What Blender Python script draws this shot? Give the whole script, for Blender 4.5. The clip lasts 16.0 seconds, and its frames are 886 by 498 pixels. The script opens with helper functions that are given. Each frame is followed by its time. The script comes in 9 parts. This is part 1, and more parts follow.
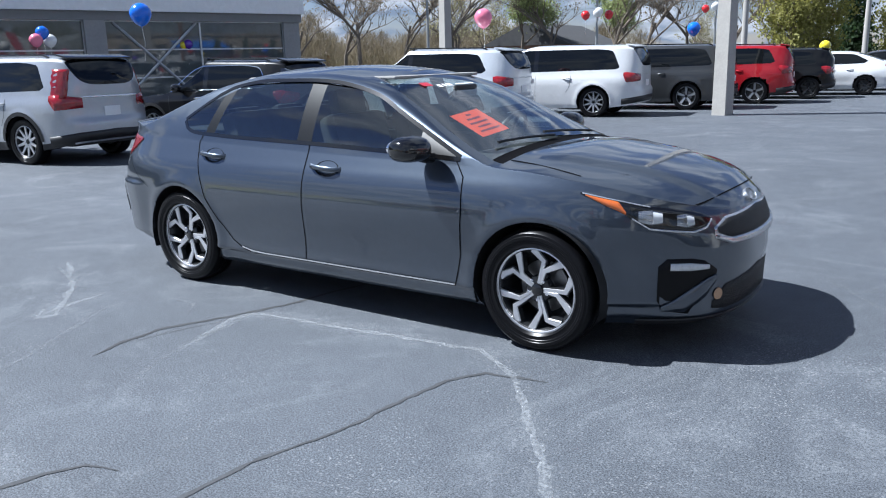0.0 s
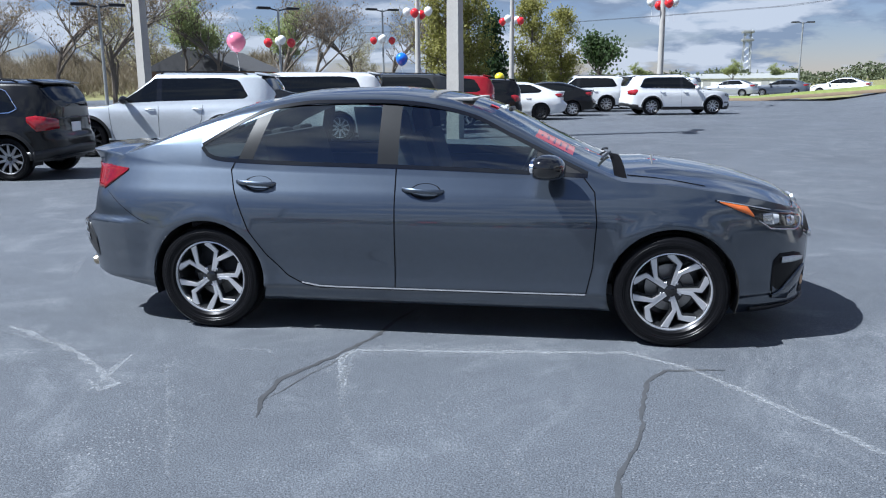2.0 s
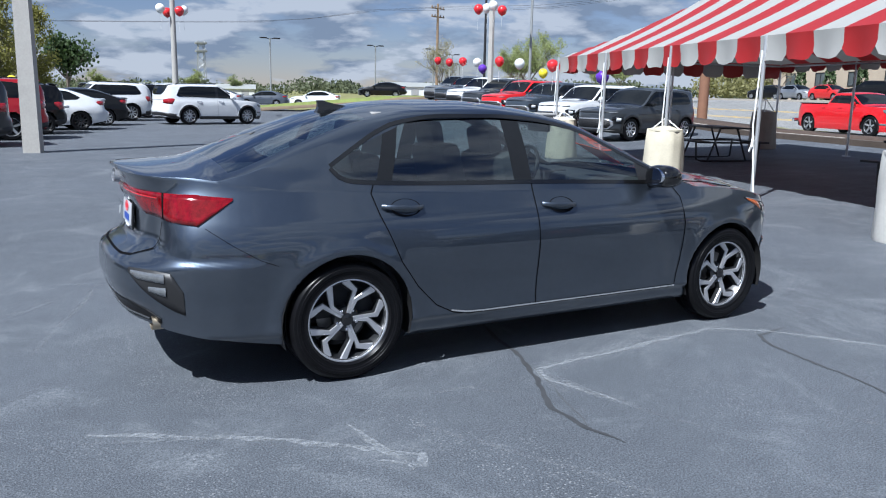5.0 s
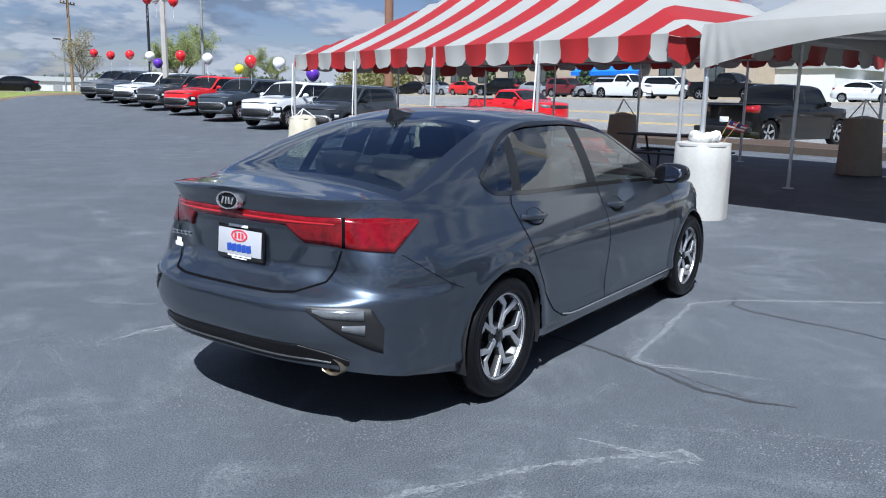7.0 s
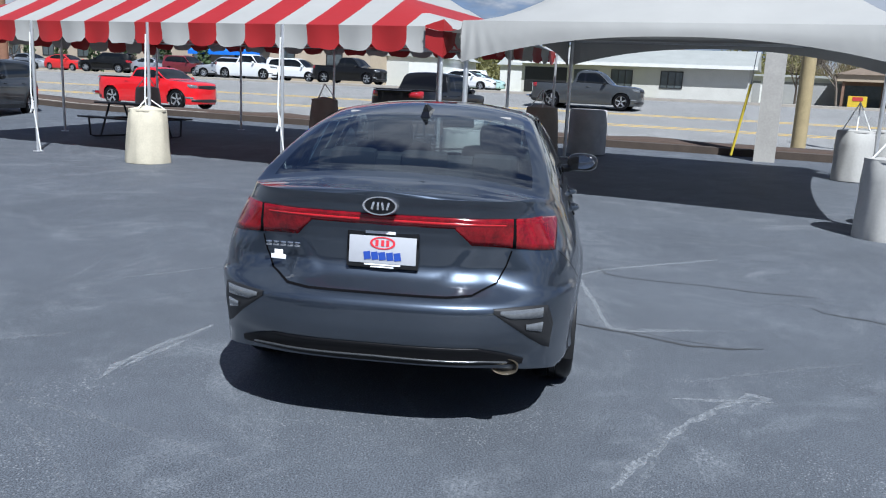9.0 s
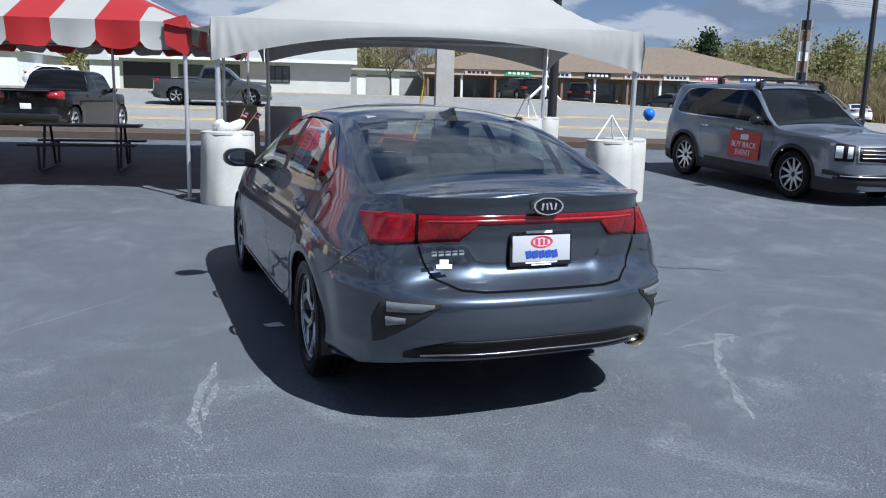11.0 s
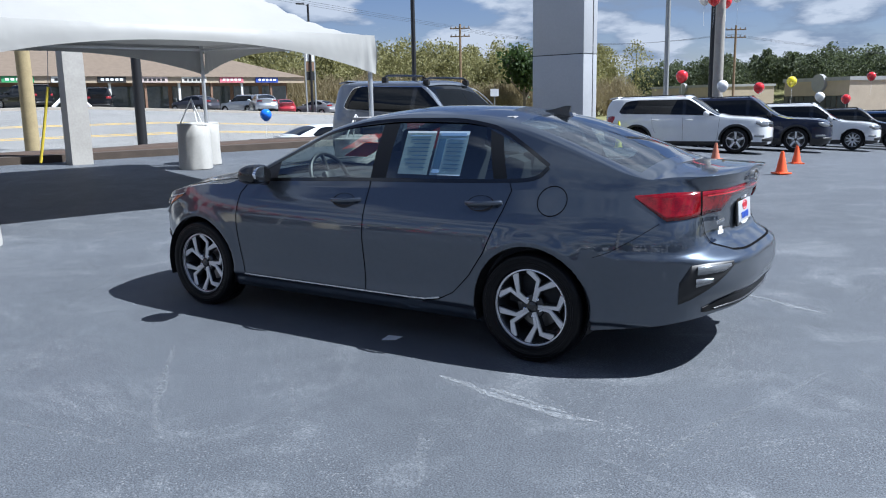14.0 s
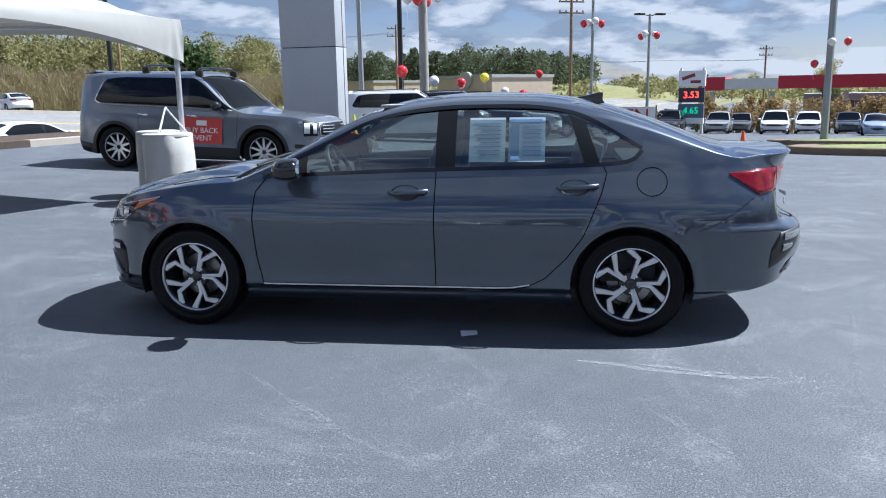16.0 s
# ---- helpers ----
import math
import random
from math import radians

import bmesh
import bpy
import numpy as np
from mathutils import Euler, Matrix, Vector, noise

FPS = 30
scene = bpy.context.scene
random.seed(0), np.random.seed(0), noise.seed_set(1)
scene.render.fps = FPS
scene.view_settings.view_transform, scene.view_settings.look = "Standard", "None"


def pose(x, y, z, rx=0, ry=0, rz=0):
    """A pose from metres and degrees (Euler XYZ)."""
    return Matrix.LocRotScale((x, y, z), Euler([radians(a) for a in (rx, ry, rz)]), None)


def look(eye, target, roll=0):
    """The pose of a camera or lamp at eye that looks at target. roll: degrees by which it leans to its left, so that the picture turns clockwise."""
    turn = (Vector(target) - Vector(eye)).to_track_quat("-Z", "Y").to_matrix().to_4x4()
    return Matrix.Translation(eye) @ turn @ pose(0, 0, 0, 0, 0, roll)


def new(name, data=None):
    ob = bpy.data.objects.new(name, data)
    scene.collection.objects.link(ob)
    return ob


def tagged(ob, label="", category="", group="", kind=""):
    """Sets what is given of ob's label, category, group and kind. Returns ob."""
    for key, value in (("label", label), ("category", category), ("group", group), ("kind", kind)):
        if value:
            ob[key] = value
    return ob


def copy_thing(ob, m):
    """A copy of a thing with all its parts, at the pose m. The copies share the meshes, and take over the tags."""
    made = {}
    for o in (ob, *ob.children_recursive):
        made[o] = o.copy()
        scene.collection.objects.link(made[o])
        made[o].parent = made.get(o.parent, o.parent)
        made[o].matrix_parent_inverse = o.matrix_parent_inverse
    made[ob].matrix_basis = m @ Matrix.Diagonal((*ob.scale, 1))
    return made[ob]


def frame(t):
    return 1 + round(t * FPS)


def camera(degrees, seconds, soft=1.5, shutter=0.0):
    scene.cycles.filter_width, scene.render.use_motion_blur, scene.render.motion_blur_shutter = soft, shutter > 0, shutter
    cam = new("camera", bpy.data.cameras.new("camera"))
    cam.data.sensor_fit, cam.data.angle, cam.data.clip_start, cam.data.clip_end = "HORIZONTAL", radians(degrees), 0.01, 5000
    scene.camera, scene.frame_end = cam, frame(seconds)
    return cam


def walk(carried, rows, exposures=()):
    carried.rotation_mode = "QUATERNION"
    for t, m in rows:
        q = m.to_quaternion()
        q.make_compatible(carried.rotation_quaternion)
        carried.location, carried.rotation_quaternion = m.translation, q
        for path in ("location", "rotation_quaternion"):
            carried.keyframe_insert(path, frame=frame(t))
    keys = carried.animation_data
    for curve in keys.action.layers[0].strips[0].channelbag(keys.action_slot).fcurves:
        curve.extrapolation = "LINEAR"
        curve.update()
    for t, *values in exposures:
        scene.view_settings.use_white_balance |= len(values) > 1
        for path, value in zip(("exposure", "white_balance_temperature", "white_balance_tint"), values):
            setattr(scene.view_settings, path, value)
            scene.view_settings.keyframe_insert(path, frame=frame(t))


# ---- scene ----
from mathutils.bvhtree import BVHTree
cam = camera(58.3, 16.0, soft=1.1)
PATH = [
    (0, (3.155, -4.248, 1.451), (2.044, -2.651, 0.988), -1.4),
    (0.5, (2.619, -4.539, 1.448), (1.677, -2.837, 0.986), -1.3),
    (1, (2.039, -4.861, 1.455), (1.289, -3.062, 1.004), -1.1),
    (1.5, (1.431, -5.062, 1.457), (0.889, -3.186, 1.023), -0.8),
    (2, (0.811, -5.23, 1.459), (0.488, -3.3, 1.047), -0.5),
    (2.5, (0.191, -5.301, 1.453), (0.091, -3.343, 1.058), -0.2),
    (3, (-0.447, -5.311, 1.453), (-0.326, -3.352, 1.068), 0.2),
    (3.5, (-1.075, -5.271, 1.459), (-0.743, -3.336, 1.076), 0.6),
    (4, (-1.675, -5.104, 1.47), (-1.129, -3.219, 1.083), 0.9),
    (4.2, (-1.941, -5.034, 1.457), (-1.31, -3.176, 1.069), 1.2),
    (4.7, (-2.514, -4.736, 1.467), (-1.68, -2.959, 1.083), 1.1),
    (5.25, (-3.11, -4.346, 1.473), (-2.066, -2.684, 1.089), 1.3),
    (5.8, (-3.652, -3.902, 1.478), (-2.414, -2.379, 1.095), 1.3),
    (6.3, (-4.088, -3.464, 1.478), (-2.691, -2.084, 1.098), 1.2),
    (6.5, (-4.265, -3.281, 1.491), (-2.806, -1.967, 1.111), 1.2),
    (7, (-4.636, -2.831, 1.492), (-3.039, -1.688, 1.113), 1.1),
    (7.5, (-4.983, -2.347, 1.499), (-3.264, -1.397, 1.118), 1.3),
    (8, (-5.258, -1.82, 1.5), (-3.438, -1.087, 1.114), 1.7),
    (8.5, (-5.409, -1.263, 1.508), (-3.512, -0.766, 1.117), 2.3),
    (9, (-5.553, -0.676, 1.506), (-3.607, -0.432, 1.111), 2.7),
    (9.5, (-5.567, -0.073, 1.489), (-3.607, -0.089, 1.094), 2.9),
    (10, (-5.624, 0.536, 1.497), (-3.681, 0.261, 1.109), 2.7),
    (10.2, (-5.599, 0.769, 1.465), (-3.672, 0.398, 1.083), 2.5),
    (10.7, (-5.485, 1.369, 1.475), (-3.615, 0.766, 1.099), 1.8),
    (11.25, (-5.294, 2.017, 1.468), (-3.514, 1.184, 1.098), 1.3),
    (11.8, (-5.025, 2.649, 1.464), (-3.355, 1.611, 1.098), 0.9),
    (12.3, (-4.716, 3.21, 1.471), (-3.16, 2.006, 1.11), 0.2),
    (12.5, (-4.56, 3.402, 1.456), (-3.053, 2.137, 1.095), 0.1),
    (13, (-4.195, 3.907, 1.46), (-2.819, 2.502, 1.099), -0.4),
    (13.5, (-3.787, 4.364, 1.453), (-2.555, 2.83, 1.092), -0.8),
    (14, (-3.296, 4.729, 1.459), (-2.223, 3.081, 1.094), -1.1),
    (14.5, (-2.761, 5.062, 1.459), (-1.867, 3.312, 1.09), -1.1),
    (15, (-2.184, 5.247, 1.469), (-1.479, 3.413, 1.094), -1.1),
    (15.5, (-1.569, 5.427, 1.462), (-1.069, 3.528, 1.079), -1.0),
    (16, (-0.955, 5.47, 1.447), (-0.656, 3.531, 1.056), -1.0),
]
EXPOSURE = [(0.0, 1.12), (2.5, 1.02), (4.2, 0.90), (7.0, 0.78), (9.5, 0.68), (12.5, 0.90), (14.0, 1.06), (16.0, 1.22)]
walk(cam, [(t, look(eye, target, roll)) for t, eye, target, roll in PATH], [(t, e, 5650, 8) for t, e in EXPOSURE])

# ---------------------------------------------------------------- light
SUN_WAY = Vector((-0.68, -0.33, 1.0)).normalized()
sun_data = bpy.data.lights.new("sun", "SUN")
sun_data.energy, sun_data.angle, sun_data.color = 5.0, radians(0.53), (1.0, 0.96, 0.90)
sun = new("sun", sun_data)
sun.matrix_world = look((0, 0, 60), Vector((0, 0, 60)) - SUN_WAY)

world = bpy.data.worlds.new("sky")
scene.world = world
world.use_nodes = True
wt = world.node_tree
wt.nodes.clear()


def wn(kind, **kw):
    n = wt.nodes.new(kind)
    for k, v in kw.items():
        if k in n.inputs:
            n.inputs[k].default_value = v
    return n


w_out = wn("ShaderNodeOutputWorld")
w_bg = wn("ShaderNodeBackground")
w_bg.inputs["Strength"].default_value = 0.033
w_sky = wn("ShaderNodeTexSky")
w_sky.sky_type = "NISHITA"
w_sky.sun_disc = False
w_sky.sun_elevation = math.asin(SUN_WAY.z)
w_sky.sun_rotation = math.atan2(SUN_WAY.x, SUN_WAY.y)
w_sky.air_density, w_sky.dust_density, w_sky.ozone_density = 1.0, 0.1, 2.0
w_co = wn("ShaderNodeTexCoord")
w_sep = wn("ShaderNodeSeparateXYZ")
wt.links.new(w_co.outputs["Generated"], w_sep.inputs[0])
# a broken deck of cumulus seen in perspective: a level sheet of lumps that closes up towards the horizon
def deck(lift):
    add, dx, dy = wn("ShaderNodeMath"), wn("ShaderNodeMath"), wn("ShaderNodeMath")
    top = wn("ShaderNodeMath")
    top.operation = "MAXIMUM"
    top.inputs[1].default_value = 0.0
    wt.links.new(w_sep.outputs["Z"], top.inputs[0])
    add.inputs[1].default_value = 0.24 + lift
    wt.links.new(top.outputs[0], add.inputs[0])
    flat = wn("ShaderNodeCombineXYZ")
    for axis, nd in (("X", dx), ("Y", dy)):
        nd.operation = "DIVIDE"
        wt.links.new(w_sep.outputs[axis], nd.inputs[0])
        wt.links.new(add.outputs[0], nd.inputs[1])
        wt.links.new(nd.outputs[0], flat.inputs[axis])
    flat.inputs["Z"].default_value = 0.37
    nz = wn("ShaderNodeTexNoise", Scale=2.3, Detail=10.0, Roughness=0.54, Distortion=0.0)
    wt.links.new(flat.outputs[0], nz.inputs["Vector"])
    return nz


w_n1, w_n2 = deck(0.0), deck(0.03)
w_thin = wn("ShaderNodeMath")
w_thin.operation = "MULTIPLY_ADD"
w_thin.inputs[1].default_value, w_thin.inputs[2].default_value = -0.05, 0.035
wt.links.new(w_sep.outputs["Z"], w_thin.inputs[0])
w_den = wn("ShaderNodeMath")
wt.links.new(w_n1.outputs["Fac"], w_den.inputs[0])
wt.links.new(w_thin.outputs[0], w_den.inputs[1])
w_r1 = wn("ShaderNodeValToRGB")
w_r1.color_ramp.elements[0].position, w_r1.color_ramp.elements[1].position = 0.470, 0.548
wt.links.new(w_den.outputs[0], w_r1.inputs["Fac"])
# cloud tone: grey undersides, white tops
w_lit = wn("ShaderNodeMath")
w_lit.operation = "SUBTRACT"
wt.links.new(w_n1.outputs["Fac"], w_lit.inputs[0])
wt.links.new(w_n2.outputs["Fac"], w_lit.inputs[1])
w_mid = wn("ShaderNodeMath")
w_mid.inputs[1].default_value = 0.5
wt.links.new(w_lit.outputs[0], w_mid.inputs[0])
w_r2 = wn("ShaderNodeValToRGB")
w_r2.color_ramp.elements[0].position, w_r2.color_ramp.elements[1].position = 0.45, 0.57
w_r2.color_ramp.elements[0].color = (3.9, 4.7, 6.1, 1)
w_r2.color_ramp.elements[1].color = (9.5, 9.8, 10.5, 1)
wt.links.new(w_mid.outputs[0], w_r2.inputs["Fac"])
w_mix = wn("ShaderNodeMix")
w_mix.data_type = "RGBA"
w_fac = wn("ShaderNodeMath")
w_fac.operation = "MULTIPLY"
w_fac.inputs[1].default_value = 0.92
wt.links.new(w_r1.outputs["Color"], w_fac.inputs[0])
wt.links.new(w_fac.outputs[0], w_mix.inputs["Factor"])
w_hue = wn("ShaderNodeMix")
w_hue.data_type, w_hue.blend_type = "RGBA", "MULTIPLY"
w_hue.inputs["Factor"].default_value = 1.0
w_hue.inputs["B"].default_value = (1.0, 0.95, 1.14, 1)
wt.links.new(w_sky.outputs["Color"], w_hue.inputs["A"])
wt.links.new(w_hue.outputs["Result"], w_mix.inputs["A"])
wt.links.new(w_r2.outputs["Color"], w_mix.inputs["B"])
wt.links.new(w_mix.outputs["Result"], w_bg.inputs["Color"])
wt.links.new(w_bg.outputs[0], w_out.inputs["Surface"])

# ---------------------------------------------------------------- materials
MATS = {}


def mat(name, base, rough=0.6, metal=0.0, coat=0.0, var=0.12, scale=6.0, bump=0.0, bscale=60.0, spec=0.5, emit=0.0, island=0.0):
    """A principled surface whose tone wanders at two scales, with a fine relief."""
    if name in MATS:
        return MATS[name]
    m = bpy.data.materials.new(name)
    m.use_nodes = True
    t = m.node_tree
    p = t.nodes["Principled BSDF"]
    p.inputs["Roughness"].default_value = rough
    p.inputs["Metallic"].default_value = metal
    p.inputs["Coat Weight"].default_value = coat
    p.inputs["Coat Roughness"].default_value = 0.03
    p.inputs["Specular IOR Level"].default_value = spec
    p.inputs["Base Color"].default_value = (*base, 1)
    co = t.nodes.new("ShaderNodeTexCoord")
    if var > 0:
        n1, n2 = t.nodes.new("ShaderNodeTexNoise"), t.nodes.new("ShaderNodeTexNoise")
        n1.inputs["Scale"].default_value, n1.inputs["Detail"].default_value = scale, 5
        n2.inputs["Scale"].default_value, n2.inputs["Detail"].default_value = scale * 9, 3
        t.links.new(co.outputs["Object"], n1.inputs["Vector"])
        t.links.new(co.outputs["Object"], n2.inputs["Vector"])
        add = t.nodes.new("ShaderNodeMath")
        add.operation = "ADD"
        t.links.new(n1.outputs["Fac"], add.inputs[0])
        t.links.new(n2.outputs["Fac"], add.inputs[1])
        src = add.outputs[0]
        if island:
            g = t.nodes.new("ShaderNodeNewGeometry")
            mul = t.nodes.new("ShaderNodeMath")
            mul.operation = "MULTIPLY_ADD"
            mul.inputs[1].default_value, mul.inputs[2].default_value = island, -island / 2
            t.links.new(g.outputs["Random Per Island"], mul.inputs[0])
            a2 = t.nodes.new("ShaderNodeMath")
            t.links.new(src, a2.inputs[0])
            t.links.new(mul.outputs[0], a2.inputs[1])
            src = a2.outputs[0]
        mr = t.nodes.new("ShaderNodeMapRange")
        mr.inputs["From Min"].default_value, mr.inputs["From Max"].default_value = 0.6, 1.4
        mr.inputs["To Min"].default_value, mr.inputs["To Max"].default_value = 1 - var, 1 + var
        t.links.new(src, mr.inputs["Value"])
        vm = t.nodes.new("ShaderNodeVectorMath")
        vm.operation = "SCALE"
        vm.inputs[0].default_value = base
        t.links.new(mr.outputs["Result"], vm.inputs["Scale"])
        t.links.new(vm.outputs["Vector"], p.inputs["Base Color"])
    if bump > 0:
        nb = t.nodes.new("ShaderNodeTexNoise")
        nb.inputs["Scale"].default_value, nb.inputs["Detail"].default_value = bscale, 4
        t.links.new(co.outputs["Object"], nb.inputs["Vector"])
        b = t.nodes.new("ShaderNodeBump")
        b.inputs["Strength"].default_value, b.inputs["Distance"].default_value = bump, 0.01
        t.links.new(nb.outputs["Fac"], b.inputs["Height"])
        t.links.new(b.outputs["Normal"], p.inputs["Normal"])
    if emit:
        p.inputs["Emission Color"].default_value = (*base, 1)
        p.inputs["Emission Strength"].default_value = emit
    MATS[name] = m
    return m


def glass(name, tint, gloss=1.0, face_on=0.13):
    """A thin tinted pane: clear along the way through, mirror-like by Fresnel."""
    if name in MATS:
        return MATS[name]
    m = bpy.data.materials.new(name)
    m.use_nodes = True
    t = m.node_tree
    t.nodes.clear()
    out, mx = t.nodes.new("ShaderNodeOutputMaterial"), t.nodes.new("ShaderNodeMixShader")
    tr, gl, lw = t.nodes.new("ShaderNodeBsdfTransparent"), t.nodes.new("ShaderNodeBsdfGlossy"), t.nodes.new("ShaderNodeLayerWeight")
    tr.inputs["Color"].default_value = (*tint, 1)
    gl.inputs["Roughness"].default_value = 0.01
    gl.inputs["Color"].default_value = (gloss, gloss, gloss, 1)
    # a thin pane reflects alike from both of its sides
    lw.inputs["Blend"].default_value = 0.5
    pw, ma = t.nodes.new("ShaderNodeMath"), t.nodes.new("ShaderNodeMath")
    pw.operation, ma.operation = "POWER", "MULTIPLY_ADD"
    pw.inputs[1].default_value = 4.0
    ma.inputs[1].default_value, ma.inputs[2].default_value = 0.97 - face_on, face_on
    t.links.new(lw.outputs["Facing"], pw.inputs[0])
    t.links.new(pw.outputs[0], ma.inputs[0])
    t.links.new(ma.outputs[0], mx.inputs[0])
    t.links.new(tr.outputs[0], mx.inputs[1])
    t.links.new(gl.outputs[0], mx.inputs[2])
    t.links.new(mx.outputs[0], out.inputs["Surface"])
    MATS[name] = m
    return m


def paint(name, base, metal=0.0, rough=0.38, coat_ior=1.5):
    """Car paint: a flaked base under clear coat, with a little dust."""
    if name in MATS:
        return MATS[name]
    m = mat(name, base, rough, metal, 1.0, 0.05, 3.0)
    t = m.node_tree
    p = t.nodes["Principled BSDF"]
    co = t.nodes.new("ShaderNodeTexCoord")
    n = t.nodes.new("ShaderNodeTexNoise")
    n.inputs["Scale"].default_value, n.inputs["Detail"].default_value = 5.0, 6
    mr = t.nodes.new("ShaderNodeMapRange")
    mr.inputs["To Min"].default_value, mr.inputs["To Max"].default_value = 0.015, 0.07
    t.links.new(co.outputs["Object"], n.inputs["Vector"])
    t.links.new(n.outputs["Fac"], mr.inputs["Value"])
    t.links.new(mr.outputs["Result"], p.inputs["Coat Roughness"])
    p.inputs["Coat IOR"].default_value = coat_ior
    p.inputs["Specular IOR Level"].default_value = 0.5 if metal > 0.5 else 0.15
    return m


M_RUBBER = mat("tyre rubber", (0.005, 0.005, 0.006), 0.30, var=0.25, scale=8, spec=0.17)
M_SATIN = mat("satin silver trim", (0.62, 0.63, 0.65), 0.24, 0.8, var=0.03)
M_GAP = mat("dark panel gap", (0.004, 0.004, 0.005), 0.9, var=0.0, spec=0.05)
M_BLACK = mat("black plastic", (0.014, 0.014, 0.015), 0.45, var=0.15)
M_GLOSSBLACK = mat("gloss black trim", (0.006, 0.006, 0.0065), 0.12, coat=0.6, var=0.0)
M_CHROME = mat("chrome", (0.85, 0.86, 0.88), 0.08, 1.0, var=0.0)
M_ALLOY = mat("machined alloy", (0.70, 0.70, 0.72), 0.32, 0.85, var=0.06, scale=14)
M_DARKALLOY = mat("dark wheel paint", (0.018, 0.019, 0.021), 0.35, 0.3, 0.5, var=0.1)
M_SILVERALLOY = mat("silver wheel paint", (0.55, 0.56, 0.58), 0.3, 0.8, 0.5, var=0.08)
M_STEEL = mat("brake steel", (0.32, 0.31, 0.30), 0.4, 0.9, var=0.2, scale=20)
M_CARGLASS = mat("tinted car glass", (0.005, 0.006, 0.007), 0.02, 0.0, 0.0, var=0.0, spec=0.4)
M_REDLENS = mat("red lamp lens", (0.15, 0.002, 0.005), 0.10, 0.0, 0.35, var=0.7, scale=26)
M_REDLAMP = mat("bright red lens", (0.26, 0.008, 0.012), 0.1, 0.0, 1.0, var=0.4, scale=14)
M_CLEARLENS = mat("clear lamp lens", (0.20, 0.21, 0.22), 0.10, 0.5, 1.0, var=0.3, scale=25)
M_AMBER = mat("amber lamp lens", (0.55, 0.12, 0.02), 0.1, 0.0, 1.0, var=0.15, scale=25)
M_WHITE = mat("white print", (0.78, 0.79, 0.80), 0.5, var=0.04)
M_INTERIOR = mat("dark cabin cloth", (0.035, 0.036, 0.040), 0.8, var=0.2, scale=18, bump=0.2, bscale=200)
M_SEAT = mat("grey seat cloth", (0.055, 0.055, 0.058), 0.85, var=0.2, scale=15, bump=0.2, bscale=240)


# ---------------------------------------------------------------- mesh helpers
def mesh_of(name, verts, faces, material, smooth=True, normals=None):
    me = bpy.data.meshes.new(name)
    me.from_pydata([tuple(v) for v in verts], [], [tuple(f) for f in faces])
    me.update()
    if smooth:
        me.polygons.foreach_set("use_smooth", [True] * len(me.polygons))
    if normals is not None:
        me.normals_split_custom_set_from_vertices([tuple(n) for n in normals])
    if material:
        me.materials.append(material)
    return me


def part(name, data, material=None, parent=None, label="", m=None, smooth=True):
    """Links a bmesh or a mesh as one object under a thing or a part."""
    if isinstance(data, bmesh.types.BMesh):
        me = bpy.data.meshes.new(name)
        data.normal_update()
        data.to_mesh(me)
        data.free()
        if smooth:
            me.polygons.foreach_set("use_smooth", [True] * len(me.polygons))
            me.set_sharp_from_angle(angle=radians(38))
        data = me
    if material and not data.materials:
        data.materials.append(material)
    ob = new(name, data)
    if parent is not None:
        ob.parent = parent
    if m is not None:
        ob.matrix_basis = m
    if label:
        ob["label"] = label
    return ob


def thing(name, label, category, m=None, group="", kind=""):
    ob = new(name)
    if m is not None:
        ob.matrix_basis = m
    return tagged(ob, label, category, group, kind)


def box(bm, cx, cy, cz, sx, sy, sz, bevel=0.0, rot=None):
    r = bmesh.ops.create_cube(bm, size=1.0)
    vs = r["verts"]
    bmesh.ops.scale(bm, vec=(sx, sy, sz), verts=vs)
    if bevel > 0:
        es = list({e for v in vs for e in v.link_edges})
        b = bmesh.ops.bevel(bm, geom=vs + es, offset=bevel, segments=2, affect="EDGES", profile=0.6)
        vs = list({v for f in b["faces"] for v in f.verts} | {v for v in vs if v.is_valid})
    mm = Matrix.Translation((cx, cy, cz))
    if rot is not None:
        mm = mm @ rot
    bmesh.ops.transform(bm, matrix=mm, verts=vs)
    return vs


def lathe(bm, prof, n=32, axis="z", m=None, cap=True):
    """prof: (radius, height) pairs turned about the axis."""
    rings = []
    for r, h in prof:
        ring = []
        for k in range(n):
            a = 2 * math.pi * k / n
            if axis == "z":
                co = (r * math.cos(a), r * math.sin(a), h)
            elif axis == "y":
                co = (r * math.cos(a), h, r * math.sin(a))
            else:
                co = (h, r * math.cos(a), r * math.sin(a))
            ring.append(bm.verts.new(co))
        rings.append(ring)
    for a, b in zip(rings, rings[1:]):
        for k in range(n):
            bm.faces.new((a[k], a[(k + 1) % n], b[(k + 1) % n], b[k]))
    if cap:
        if prof[0][0] > 1e-4:
            bm.faces.new(rings[0][::-1])
        if prof[-1][0] > 1e-4:
            bm.faces.new(rings[-1])
    vs = [v for r in rings for v in r]
    if m is not None:
        bmesh.ops.transform(bm, matrix=m, verts=vs)
    return vs


